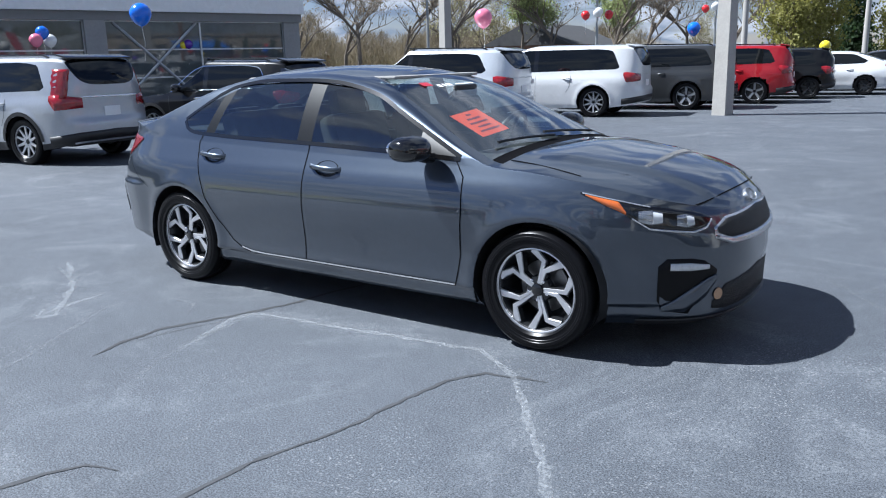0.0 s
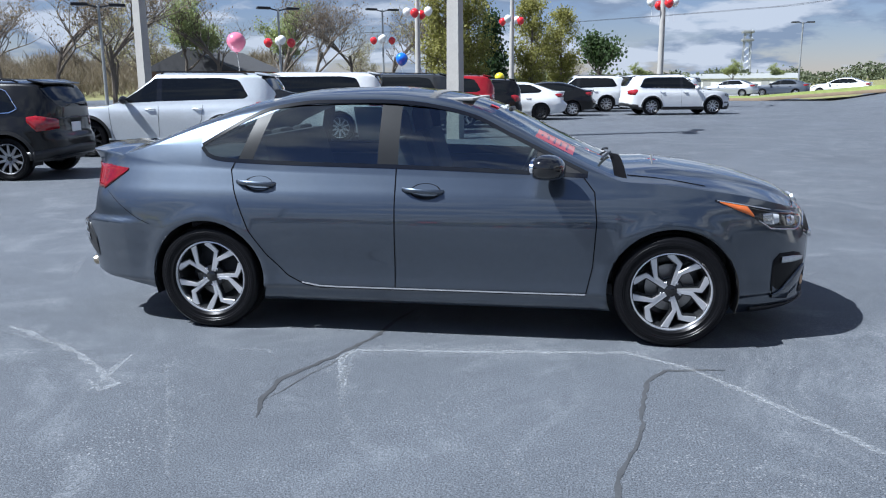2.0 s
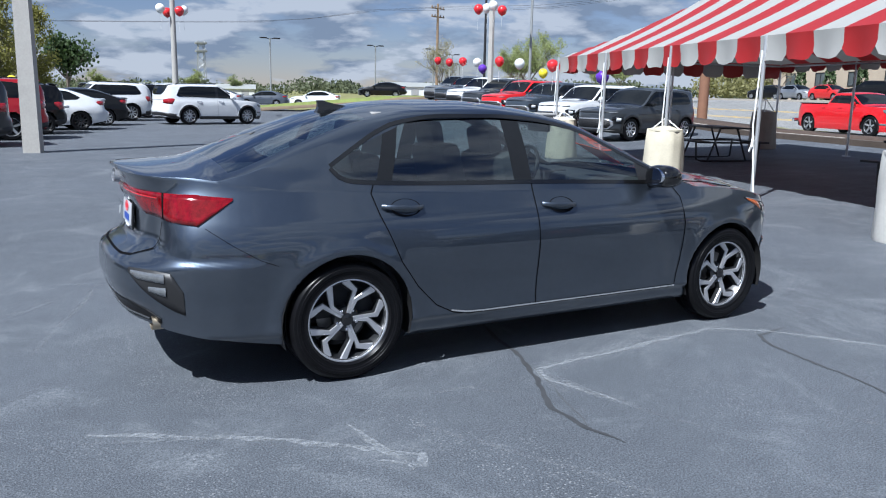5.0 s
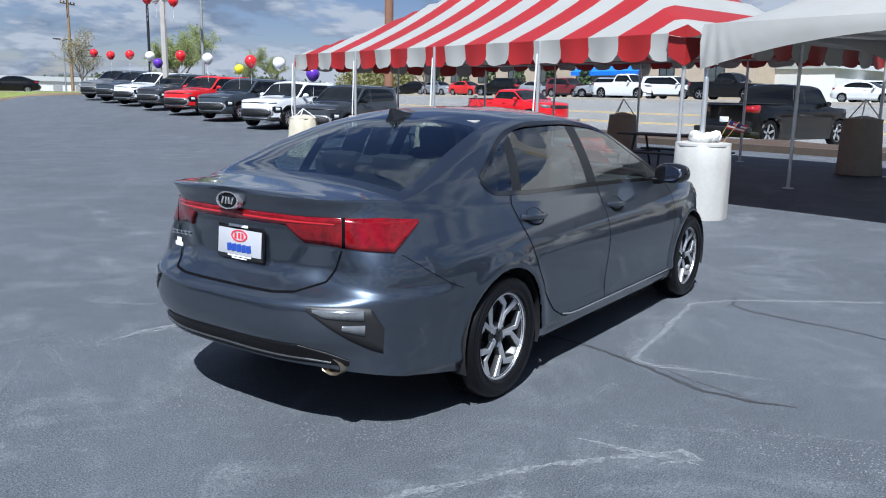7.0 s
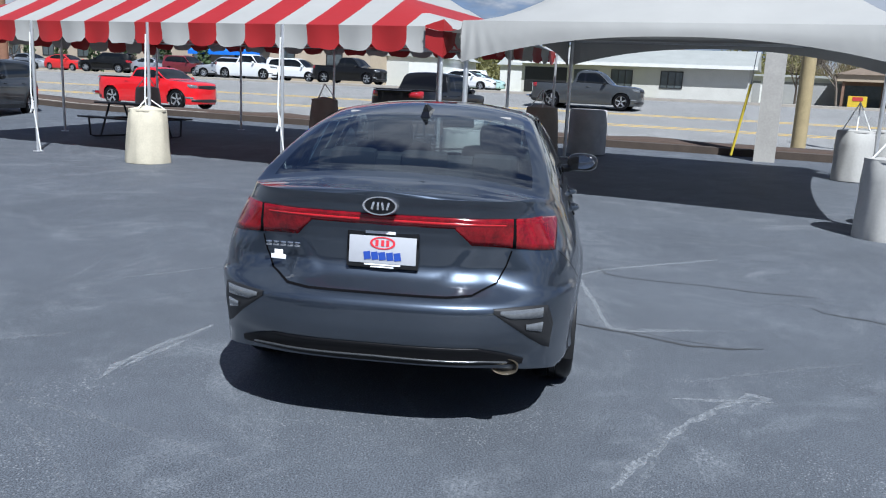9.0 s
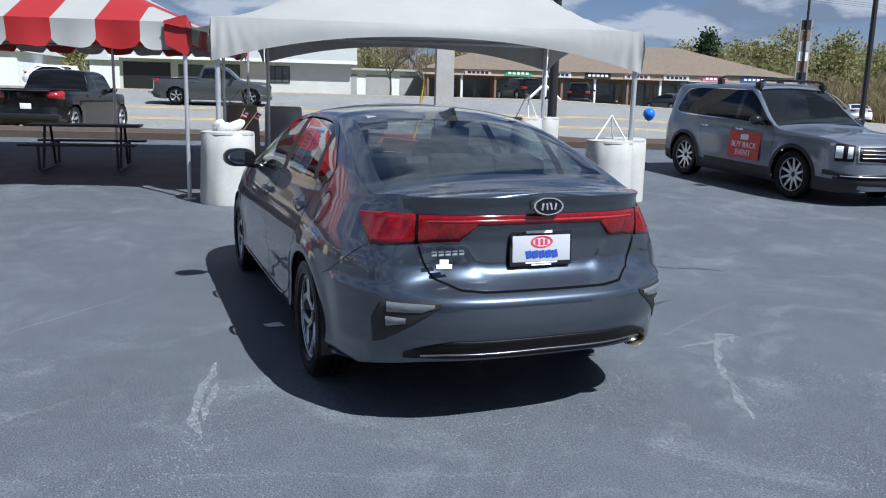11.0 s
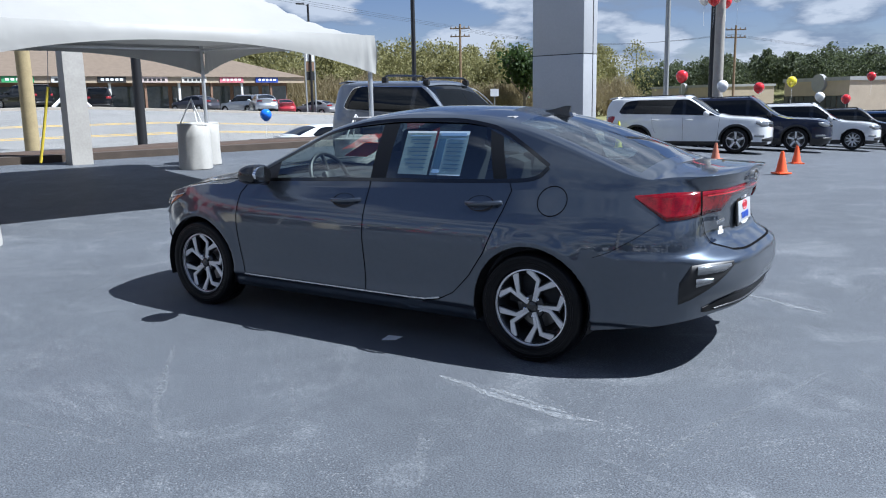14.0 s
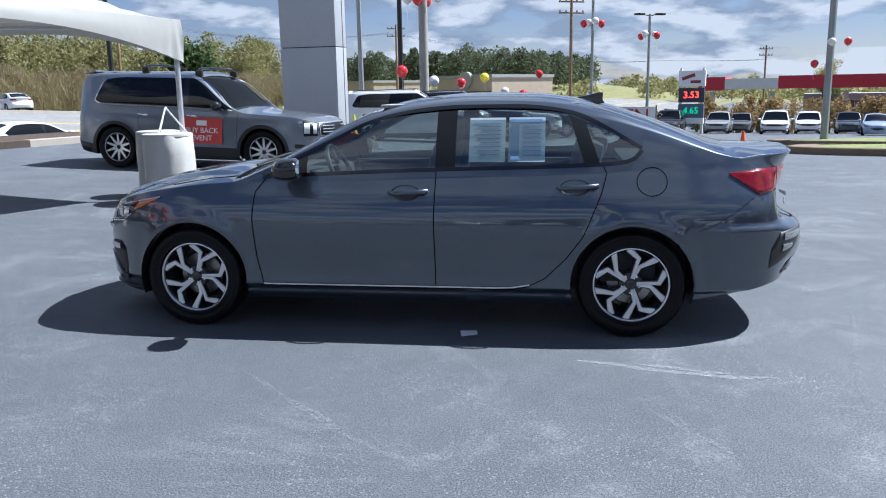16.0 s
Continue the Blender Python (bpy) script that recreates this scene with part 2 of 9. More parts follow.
def tube(bm, pts, r, n=8, r2=None):
    """A round bar along a polyline."""
    pts = [Vector(p) for p in pts]
    rings = []
    for i, p in enumerate(pts):
        d = (pts[min(i + 1, len(pts) - 1)] - pts[max(i - 1, 0)]).normalized()
        a = d.cross(Vector((0, 0, 1)) if abs(d.z) < 0.9 else Vector((1, 0, 0))).normalized()
        b = d.cross(a)
        rr = r if r2 is None else r + (r2 - r) * i / (len(pts) - 1)
        rings.append([bm.verts.new(p + rr * (math.cos(2 * math.pi * k / n) * a + math.sin(2 * math.pi * k / n) * b)) for k in range(n)])
    for a, b in zip(rings, rings[1:]):
        for k in range(n):
            bm.faces.new((a[k], b[k], b[(k + 1) % n], a[(k + 1) % n]))
    bm.faces.new(rings[0])
    bm.faces.new(rings[-1][::-1])


def ico(bm, r, m=None, sub=2):
    res = bmesh.ops.create_icosphere(bm, subdivisions=sub, radius=r)
    if m is not None:
        bmesh.ops.transform(bm, matrix=m, verts=res["verts"])
    return res["verts"]


def sm(a, b, x):
    """Smooth step from a to b."""
    t = np.clip((np.asarray(x, float) - a) / (b - a), 0, 1)
    return t * t * (3 - 2 * t)


def curve_of(pts):
    """A smooth monotone curve through (x, z) pairs in rising x."""
    xs, zs = np.array([p[0] for p in pts], float), np.array([p[1] for p in pts], float)
    h, d = np.diff(xs), np.diff(zs) / np.diff(xs)
    m = np.zeros(len(xs))
    m[0], m[-1] = d[0], d[-1]
    for i in range(1, len(xs) - 1):
        if d[i - 1] * d[i] > 0:
            w1, w2 = 2 * h[i] + h[i - 1], h[i] + 2 * h[i - 1]
            m[i] = (w1 + w2) / (w1 / d[i - 1] + w2 / d[i])

    def f(x):
        x = np.clip(np.asarray(x, float), xs[0], xs[-1])
        i = np.clip(np.searchsorted(xs, x) - 1, 0, len(xs) - 2)
        t = (x - xs[i]) / h[i]
        return (2 * t**3 - 3 * t**2 + 1) * zs[i] + (t**3 - 2 * t**2 + t) * h[i] * m[i] + (3 * t**2 - 2 * t**3) * zs[i + 1] + (t**3 - t**2) * h[i] * m[i + 1]

    return f


# ---------------------------------------------------------------- the lot's own axes: a along the highway, b towards it
U, V = Vector((0.27, 0.963, 0)), Vector((0.963, -0.27, 0))
LOT_YAW = math.degrees(math.atan2(0.963, 0.27))


def rise(a, b):
    """Height of the ground: it climbs gently towards the highway and behind the tents, and falls away down the lot."""
    return 0.038 * max(0.0, min(b, 14.5) - 5.5) - 0.07 * max(0.0, min(b, 21.0) - 17.6) + 0.072 * max(0.0, min(b, 46.0) - 26.0) - 0.045 * max(0.0, min(-a, 75.0) - 12.0) + 0.033 * max(0.0, min(a, 45.0) - 19.0) * max(0.0, min(1.0, (b - 3.0) / 5.0, (24.0 - b) / 6.0))


def lot(a, b, up=0.0):
    p = U * a + V * b
    return Vector((p.x, p.y, rise(a, b) + up))


def ground_at(x, y):
    return rise(0.27 * x + 0.963 * y, 0.963 * x - 0.27 * y)


def stand(a, b, yaw=0.0, up=0.0):
    """A pose on the ground at lot place (a, b); yaw in degrees from +x of the world."""
    p = lot(a, b, up)
    return pose(p.x, p.y, p.z, 0, 0, yaw)


# ---------------------------------------------------------------- cars
class Car:
    """The skin of a car as one grid: columns run round the plan from tail to nose, rows climb from the sill to the centre line."""

    def __init__(self, s, ns=150, nl=26, nq=8, ng=5):
        self.s = s
        th = np.linspace(0, math.pi, 4001)
        c, sn = np.cos(th), np.sin(th)
        xm = s.get("xm", 0.0)
        x = np.where(c > 0, xm - (xm - s["xr"]) * np.abs(c) ** (2 / s["nr"]), xm + (s["xf"] - xm) * np.abs(c) ** (2 / s["nf"]))
        y = s["w"] * np.where(c > 0, np.abs(sn) ** (2 / s["mr"]), np.abs(sn) ** (2 / s["mf"]))
        arc = np.r_[0, np.cumsum(np.hypot(np.diff(x), np.diff(y)))]
        at = np.linspace(0, arc[-1], ns)
        side = (y > 0.5 * s["w"])
        for sx in s.get("snap", ()):
            k = np.argmin(np.where(side, np.abs(x - sx), 9))
            j = 1 + np.argmin(np.abs(at[1:-1] - arc[k]))
            at[j] = arc[k]
        at = np.sort(at)
        self.at = at
        ox, oy = np.interp(at, arc, x), np.interp(at, arc, y)
        tx, ty = np.gradient(x, arc), np.gradient(y, arc)
        tx, ty = np.interp(at, arc, tx), np.interp(at, arc, ty)
        ln = np.hypot(tx, ty)
        nx, ny = -ty / ln, tx / ln
        nx[0], ny[0], nx[-1], ny[-1] = -1, 0, 1, 0
        self.ox, self.oy, self.nx, self.ny = ox, oy, nx, ny
        self.ring, self.top, self.low = curve_of(s["ring"]), curve_of(s["top"]), curve_of(s["low"])
        self.p_side, self.p_front, self.p_rear = curve_of(s["p_side"]), curve_of(s["p_front"]), curve_of(s["p_rear"])
        self.zl, self.zu = curve_of(s["zl"]), curve_of(s["zu"])
        zr, zb = self.ring(ox), self.low(ox)
        rows = []
        for v in np.linspace(0, 1, nl):
            rows.append(self.low_point(zb + (zr - zb) * v))
        rx, ry = rows[-1][:, 0], rows[-1][:, 1]
        ry = np.maximum(ry, 0)
        ry[0] = ry[-1] = 0.0
        rows[-1] = np.stack([rx, ry, zr], 1)
        T = np.maximum(self.top(rx), zr)
        crown = np.minimum(s.get("crown", 0.055), T - zr)
        hs = T - zr - crown
        lean = s.get("lean", 0.55)
        yt = np.maximum(ry - lean * hs, ry * 0.3)
        zt = zr + hs
        self.rail = (rx, yt, zt)
        d0, d1 = s["dlo"]
        on = (rx >= d0 - 1e-6) & (rx <= d1 + 1e-6)
        zl = np.clip(np.where(on, self.zl(rx), np.where(rx < d0, self.zl(d0), self.zl(d1))), zr + 0.1 * hs, zt - 0.16 * hs)
        zu = np.clip(np.where(on, self.zu(rx), zl), zl, zt - 0.08 * hs)

        def side_row(z):
            f = np.where(hs > 1e-6, (z - zr) / np.maximum(hs, 1e-6), 0)
            bulge = 0.02 * np.sin(np.pi * np.clip(f, 0, 1)) * np.minimum(hs / 0.35, 1)
            return np.stack([rx, ry + (yt - ry) * f + bulge * (ry > 0.2), z], 1)

        self.row_ring = len(rows) - 1
        for k in range(1, ng + 1):
            rows.append(side_row(zl + (zu - zl) * (k - 1) / (ng - 1)))
        self.row_zl, self.row_zu = self.row_ring + 1, self.row_ring + ng
        # rounded rail between the side and the roof skin
        q0 = side_row(zt - 0.10 * hs)
        pc = np.stack([rx, yt, zt], 1)
        pil = s.get("pillar", 0.07)
        wq = np.minimum(pil, 0.3 * yt)

        def top_row(yy):
            f = np.where(yt > 1e-6, yy / np.maximum(yt, 1e-6), 0)
            return np.stack([rx, yy, T - (T - zt) * f**2.3], 1)

        q2 = top_row(yt - wq)
        for t in (0.0, 0.3, 0.55, 0.8):
            rows.append((1 - t) ** 2 * q0 + 2 * t * (1 - t) * pc + t * t * q2)
        rows.append(q2)
        self.row_pil = len(rows) - 1
        for k in range(1, nq + 1):
            rows.append(top_row((yt - wq) * (1 - k / nq)))
        self.P = np.stack(rows, 1)  # column, row, xyz
        fix = s.get("shape")
        if fix:
            fix(self)

    def low_point(self, z, k=slice(None)):
        """Points of the lower skin at the heights z, one a column."""
        s = self.s
        ox, oy, nx, ny = self.ox[k], self.oy[k], self.nx[k], self.ny[k]
        w = sm(0.15, 0.85, nx**2)
        end = np.where(ox > 0, self.p_front(z), self.p_rear(z))
        off = w * end + (1 - w) * self.p_side(z)
        for xw in s["axles"]:
            d = np.hypot(ox - xw, z - s["r"])
            off = off + (1 - w) * s.get("flare", 0.014) * np.exp(-(((d - s["arch"] - 0.02) / 0.045) ** 2))
        if "shelf" in s:
            x0, z0, deep = s["shelf"]
            off = off + (1 - w) * deep * sm(x0, x0 - 0.2, ox) * sm(z0 + 0.015, z0 - 0.015, z) * sm(0.22, 0.42, z)
        x, y = ox + nx * off, oy + ny * off
        return np.stack([x, np.maximum(y, 0), z + 0 * x], 1)

    def on_skin(self, c, z, off=0.0):
        """A point and its outward way on the lower skin, at the fractional column c and height z."""
        i = int(min(max(math.floor(c), 0), len(self.ox) - 2))
        f = c - i
        q = self.low_point(np.array([z, z]), slice(i, i + 2))
        p = q[0] * (1 - f) + q[1] * f
        n = np.array([self.nx[i] * (1 - f) + self.nx[i + 1] * f, self.ny[i] * (1 - f) + self.ny[i + 1] * f, 0])
        return p + n / np.linalg.norm(n) * off

    def col_x(self, x, z):
        """The column on the flank that passes x at the height z."""
        q = self.low_point(np.full(len(self.ox), z))
        k = np.arange(len(self.ox))
        ok = q[:, 1] > 0.35 * self.s["w"]
        return float(np.interp(x, q[ok, 0], k[ok]))

    def col_y(self, y, z, front):
        q = self.low_point(np.full(len(self.ox), z))
        k = np.arange(len(self.ox))
        if front:
            ok = (self.ox > 0.75 * self.s["xf"])
            return float(np.interp(y, q[ok, 1][::-1], k[ok][::-1]))
        ok = (self.ox < 0.75 * self.s["xr"])
        return float(np.interp(y, q[ok, 1], k[ok]))

    def side_y(self, x, z):
        """Half width at x and height z, below or above the belt."""
        i = np.arange(len(self.ox))
        r = self.P[:, self.row_ring]
        ok = r[:, 1] > 0.3 * self.s["w"]
        zr = float(np.interp(x, r[ok, 0], r[ok, 2]))
        if z <= zr:
            return float(self.on_skin(self.col_x(x, z), z)[1])
        yr = float(np.interp(x, r[ok, 0], r[ok, 1]))
        yt = float(np.interp(x, self.rail[0][ok], self.rail[1][ok]))
        zt = float(np.interp(x, self.rail[0][ok], self.rail[2][ok]))
        f = (z - zr) / max(zt - zr, 1e-4)
        return yr + (yt - yr) * f + 0.02 * math.sin(math.pi * min(f, 1)) * min((zt - zr) / 0.35, 1)

    def pieces(self, namer):
        """Splits the grid: namer(x, z, row, face centre) names the piece that each face of the left half goes to."""
        P = self.P
        nc, nr, _ = P.shape
        s = self.s
        idx = np.arange(nc * nr).reshape(nc, nr)
        V3 = P.reshape(-1, 3).copy()
        # round the wheel openings
        for xw in s["axles"]:
            near = (np.abs(V3[:, 0] - xw) < 0.7) & (V3[:, 1] > 0.4 * s["w"]) & (V3[:, 2] < s["r"] + s["arch"] + 0.1)
            d = np.hypot(V3[:, 0] - xw, V3[:, 2] - s["r"])
            step = 0.75 * max((self.at[1] - self.at[0]), 0.03)
            snap = near & (d < s["arch"]) & (d > s["arch"] - step)
            V3[snap, 0] = xw + (V3[snap, 0] - xw) * s["arch"] / d[snap]
            V3[snap, 2] = s["r"] + (V3[snap, 2] - s["r"]) * s["arch"] / d[snap]
        quads = np.stack([idx[:-1, :-1], idx[:-1, 1:], idx[1:, 1:], idx[1:, :-1]], -1).reshape(-1, 4)
        rows = np.tile(np.arange(nr - 1), nc - 1)
        cen = V3[quads].mean(1)
        keep = np.ones(len(quads), bool)
        for xw in s["axles"]:
            d = np.hypot(V3[quads][:, :, 0] - xw, V3[quads][:, :, 2] - s["r"])
            keep &= ~((d.min(1) < s["arch"] - 1e-4) & (np.abs(cen[:, 0] - xw) < 0.7) & (cen[:, 1] > 0.4 * s["w"]) & (rows < self.row_ring))
        # vertex normals of the whole skin, mirrored at the middle
        e1, e2 = V3[quads[:, 2]] - V3[quads[:, 0]], V3[quads[:, 3]] - V3[quads[:, 1]]
        fn = np.cross(e1, e2)
        # smooth joined corners: share normals between points that fall together
        key = {}
        rep = np.zeros(len(V3), int)
        for i, v in enumerate(np.round(V3, 5)):
            rep[i] = key.setdefault(tuple(v), i)
        N = np.zeros_like(V3)
        for k in range(4):
            np.add.at(N, rep[quads[keep][:, k]], fn[keep])
        N = N[rep]
        mid = V3[:, 1] < 1e-5
        N[mid, 1] = 0
        N /= np.maximum(np.linalg.norm(N, axis=1, keepdims=True), 1e-9)
        area = np.linalg.norm(fn, axis=1)
        groups = {}
        for q, r, cn, ok, ar in zip(quads, rows, cen, keep, area):
            if not ok or ar < 2e-7:
                continue
            g = []
            for i in rep[q]:
                if not g or g[-1] != i:
                    g.append(i)
            if g[0] == g[-1]:
                g.pop()
            if len(g) > 2:
                nm, sides = namer(cn[0], cn[2], r, cn)
                if nm:
                    groups.setdefault((nm, sides), []).append(g)
        out = []
        for (nm, sides), fs in groups.items():
            use = sorted({i for f in fs for i in f})
            to = {i: k for k, i in enumerate(use)}
            A, NA = V3[use], N[use]
            F = [[to[i] for i in f] for f in fs]
            B, NB = A * (1, -1, 1), NA * (1, -1, 1)
            G = [f[::-1] for f in F]
            # outward: columns run tail to nose on the left
            if sides == "each":
                out.append((nm, A, F, NA, 1))
                out.append((nm, B, G, NB, -1))
            else:
                n = len(A)
                out.append((nm, np.r_[A, B], F + [[i + n for i in g] for g in G], np.r_[NA, NB], 0))
        return out

    def band(self, stations, off=0.004, rows=4, mirror=False, skirt=0.012):
        """A panel laid on the lower skin: stations of (column, low z, high z)."""
        n = max(2, int(2 * abs(stations[-1][0] - stations[0][0])) + 2)
        cs = np.array([a[0] for a in stations])
        order = np.argsort(cs)
        cs = cs[order]
        lo, hi = np.array([a[1] for a in stations])[order], np.array([a[2] for a in stations])[order]
        cc = np.unique(np.r_[np.linspace(cs[0], cs[-1], n), cs])
        L, H = np.interp(cc, cs, lo), np.interp(cc, cs, hi)
        pts, faces = [], []
        for c, a, b in zip(cc, L, H):
            ring = [self.on_skin(c, a, off - skirt)]
            ring += [self.on_skin(c, a + (b - a) * k / (rows - 1), off) for k in range(rows)]
            ring += [self.on_skin(c, b, off - skirt)]
            pts += ring
        m = rows + 2
        for i in range(len(cc) - 1):
            for k in range(m - 1):
                faces.append((i * m + k, i * m + k + 1, (i + 1) * m + k + 1, (i + 1) * m + k))
        pts = np.array(pts)
        if mirror:
            pts = pts * (1, -1, 1)
            faces = [f[::-1] for f in faces]
        return pts, faces

    def seam(self, pts, w=0.004, off=0.0015, mirror=False):
        """A thin ribbon along (x, z) points on the flank."""
        V3, F = [], []
        dense = []
        for (x0, z0), (x1, z1) in zip(pts, pts[1:]):
            n = max(2, int(math.hypot(x1 - x0, z1 - z0) / 0.04))
            dense += [(x0 + (x1 - x0) * k / n, z0 + (z1 - z0) * k / n) for k in range(n)]
        dense.append(pts[-1])
        for i, (x, z) in enumerate(dense):
            a, b = dense[max(i - 1, 0)], dense[min(i + 1, len(dense) - 1)]
            d = np.array([b[0] - a[0], b[1] - a[1]])
            d = d / max(np.linalg.norm(d), 1e-6) * w / 2
            for sg in (-1, 1):
                xx, zz = x - sg * d[1], z + sg * d[0]
                V3.append((xx, (self.side_y(xx, zz) + off) * (-1 if mirror else 1), zz))
        for i in range(len(dense) - 1):
            f = (2 * i, 2 * i + 2, 2 * i + 3, 2 * i + 1)
            F.append(f[::-1] if mirror else f)
        return V3, F


def star_wheel(r, width, rim_r, spokes, face, pocket, style="split", seg=28):
    """Meshes of a wheel about the y axis, its face towards +y: tyre, barrel, spokes, cap, nuts and disc."""
    out = {}
    bm = bmesh.new()
    h = width / 2
    rr = rim_r + 0.012
    lathe(bm, [(rr - 0.012, -h * 0.72), (rr, -h * 0.8), (r - 0.05, -h * 1.0), (r - 0.02, -h * 0.97), (r - 0.006, -h * 0.84), (r, -h * 0.66), (r, -h * 0.24), (r - 0.007, -h * 0.22),
               (r - 0.007, -h * 0.16), (r, -h * 0.14), (r, h * 0.14), (r - 0.007, h * 0.16), (r - 0.007, h * 0.22), (r, h * 0.24), (r, h * 0.66), (r - 0.006, h * 0.84), (r - 0.02, h * 0.97), (r - 0.034, h * 0.99), (r - 0.036, h * 1.015), (r - 0.050, h * 1.02), (r - 0.052, h * 1.0), (rr + 0.034, h * 0.985), (rr + 0.032, h * 0.965), (rr + 0.02, h * 0.95), (rr + 0.012, h * 0.97), (rr, h * 0.84), (rr - 0.012, h * 0.72)], seg, "y", cap=False)
    out["tyre"] = (bm, M_RUBBER)
    bm = bmesh.new()
    lathe(bm, [(rr - 0.006, h * 0.86), (rr + 0.003, h * 0.84), (rr - 0.008, h * 0.78), (rr - 0.012, h * 0.68)], seg, "y", cap=False)
    out["rim_lip"] = (bm, face)
    bm = bmesh.new()
    lathe(bm, [(rr - 0.011, h * 0.69), (rim_r - 0.016, h * 0.42), (rim_r - 0.036, -h * 0.7), (0.02, -h * 0.72)], 40, "y", cap=False)
    out["barrel"] = (bm, pocket)
    bm, bd = bmesh.new(), bmesh.new()

    def bar(b, a0, r0, w0, a1, r1, w1, y0, y1, t):
        """A slanted bar in the wheel's face from polar (a0, r0) to (a1, r1)."""
        p0, p1 = Vector((r0 * math.cos(a0), 0, r0 * math.sin(a0))), Vector((r1 * math.cos(a1), 0, r1 * math.sin(a1)))
        d = (p1 - p0).normalized()
        n = Vector((-d.z, 0, d.x))
        vs = []
        for p, w, y in ((p0, w0, y0), (p1, w1, y1)):
            for sg, dy, q in ((-1, 0, 1), (1, 0, 1), (1, -t, 1.25), (-1, -t, 1.25)):
                vs.append(b.verts.new(p + n * (sg * w / 2 * q) + Vector((0, y + dy, 0))))
        for f in ((0, 1, 5, 4), (1, 2, 6, 5), (2, 3, 7, 6), (3, 0, 4, 7), (3, 2, 1, 0), (4, 5, 6, 7)):
            b.faces.new([vs[i] for i in f])

    def strip(b, pts, ys, t):
        """A mitred blade in the wheel's face through polar points (angle, radius, width)."""
        ps = [Vector((q * math.cos(g), 0, q * math.sin(g))) for g, q, _ in pts]
        rows = []
        for i, p in enumerate(ps):
            d0 = (ps[i] - ps[i - 1]).normalized() if i else (ps[1] - ps[0]).normalized()
            d1 = (ps[i + 1] - ps[i]).normalized() if i < len(ps) - 1 else d0
            d = (d0 + d1).normalized()
            n = Vector((-d.z, 0, d.x)) / max(d.dot(d0), 0.5)
            hw = pts[i][2] / 2
            rows.append([b.verts.new(p + n * (sg * hw * q) + Vector((0, ys[i] + dy, 0))) for sg, dy, q in ((-1, 0, 0.86), (1, 0, 0.86), (1, -t * 0.3, 1.0), (1, -t, 1.1), (-1, -t, 1.1), (-1, -t * 0.3, 1.0))])
        for r0, r1 in zip(rows, rows[1:]):
            for j in range(6):
                b.faces.new((r0[j], r0[(j + 1) % 6], r1[(j + 1) % 6], r1[j]))
        b.faces.new(rows[0][::-1])
        b.faces.new(rows[-1])

    yo, yi = h * 0.70, h * 0.52
    step = 2 * math.pi / spokes
    for k in range(spokes):
        a = k * step + math.pi / 2
        if style == "split":
            # a slit stem whose two blades part: one bends early, its twin close to the rim
            a += math.pi / 2
            k_r = rim_r / 0.208
            for side, r1, da1, da2, w1, w2 in ((-1, 0.160, 0.056, 0.40, 0.024, 0.038), (1, 0.112, 0.095, 0.44, 0.021, 0.038)):
                pts = [(a + side * 0.20, 0.034 * k_r, 0.012), (a + side * da1, r1 * k_r, w1), (a + side * da2, rim_r + 0.004, w2)]
                strip(bm, pts, (yi + 0.004, yi + 0.014, yo), 0.007)
                strip(bd, [(t, q, wd + 0.014) for t, q, wd in pts], (yi - 0.004, yi + 0.006, yo - 0.007), 0.030)
        else:
            bar(bm, a, 0.04, 0.05, a, rim_r - 0.008, 0.062 if style == "five" else 0.03, yi, yo, 0.03)
            bar(bd, a, 0.04, 0.06, a, rim_r - 0.012, 0.075 if style == "five" else 0.04, yi - 0.012, yo - 0.015, 0.03)
    out["spoke_face"] = (bm, face)
    lathe(bd, [(0.072, yi - 0.045), (0.072, yi - 0.012), (0.066, yi - 0.004), (0.04, yi - 0.002)], 28, "y")
    out["spoke_back"] = (bd, pocket)
    bm = bmesh.new()
    lathe(bm, [(0.031, yi - 0.01), (0.031, yi + 0.010), (0.027, yi + 0.013), (0.0001, yi + 0.014)], 24, "y", cap=False)
    out["centre_cap"] = (bm, M_GLOSSBLACK)
    bm = bmesh.new()
    lathe(bm, [(0.0095, yi - 0.02), (0.0095, yi + 0.004), (0.006, yi + 0.008), (0.0001, yi + 0.008)], 8, "y", cap=False)
    out["wheel_nut"] = (bm, M_CHROME)
    bm = bmesh.new()
    lathe(bm, [(0.135, -h * 0.35), (0.135, -h * 0.25), (0.06, -h * 0.22), (0.06, 0.0)], 36, "y")
    out["brake_disc"] = (bm, M_STEEL)
    return {k: (v[0], v[1]) for k, v in out.items()}


def wheel_meshes(r, width, rim_r, spokes, face, pocket, style, seg=28):
    made = []
    for nm, (bm, m) in star_wheel(r, width, rim_r, spokes, face, pocket, style, seg).items():
        me = bpy.data.meshes.new(nm)
        bm.normal_update()
        bmesh.ops.recalc_face_normals(bm, faces=bm.faces[:])
        bm.to_mesh(me)
        bm.free()
        me.polygons.foreach_set("use_smooth", [True] * len(me.polygons))
        me.set_sharp_from_angle(angle=radians(35))
        me.materials.append(m)
        made.append((nm, me))
    return made


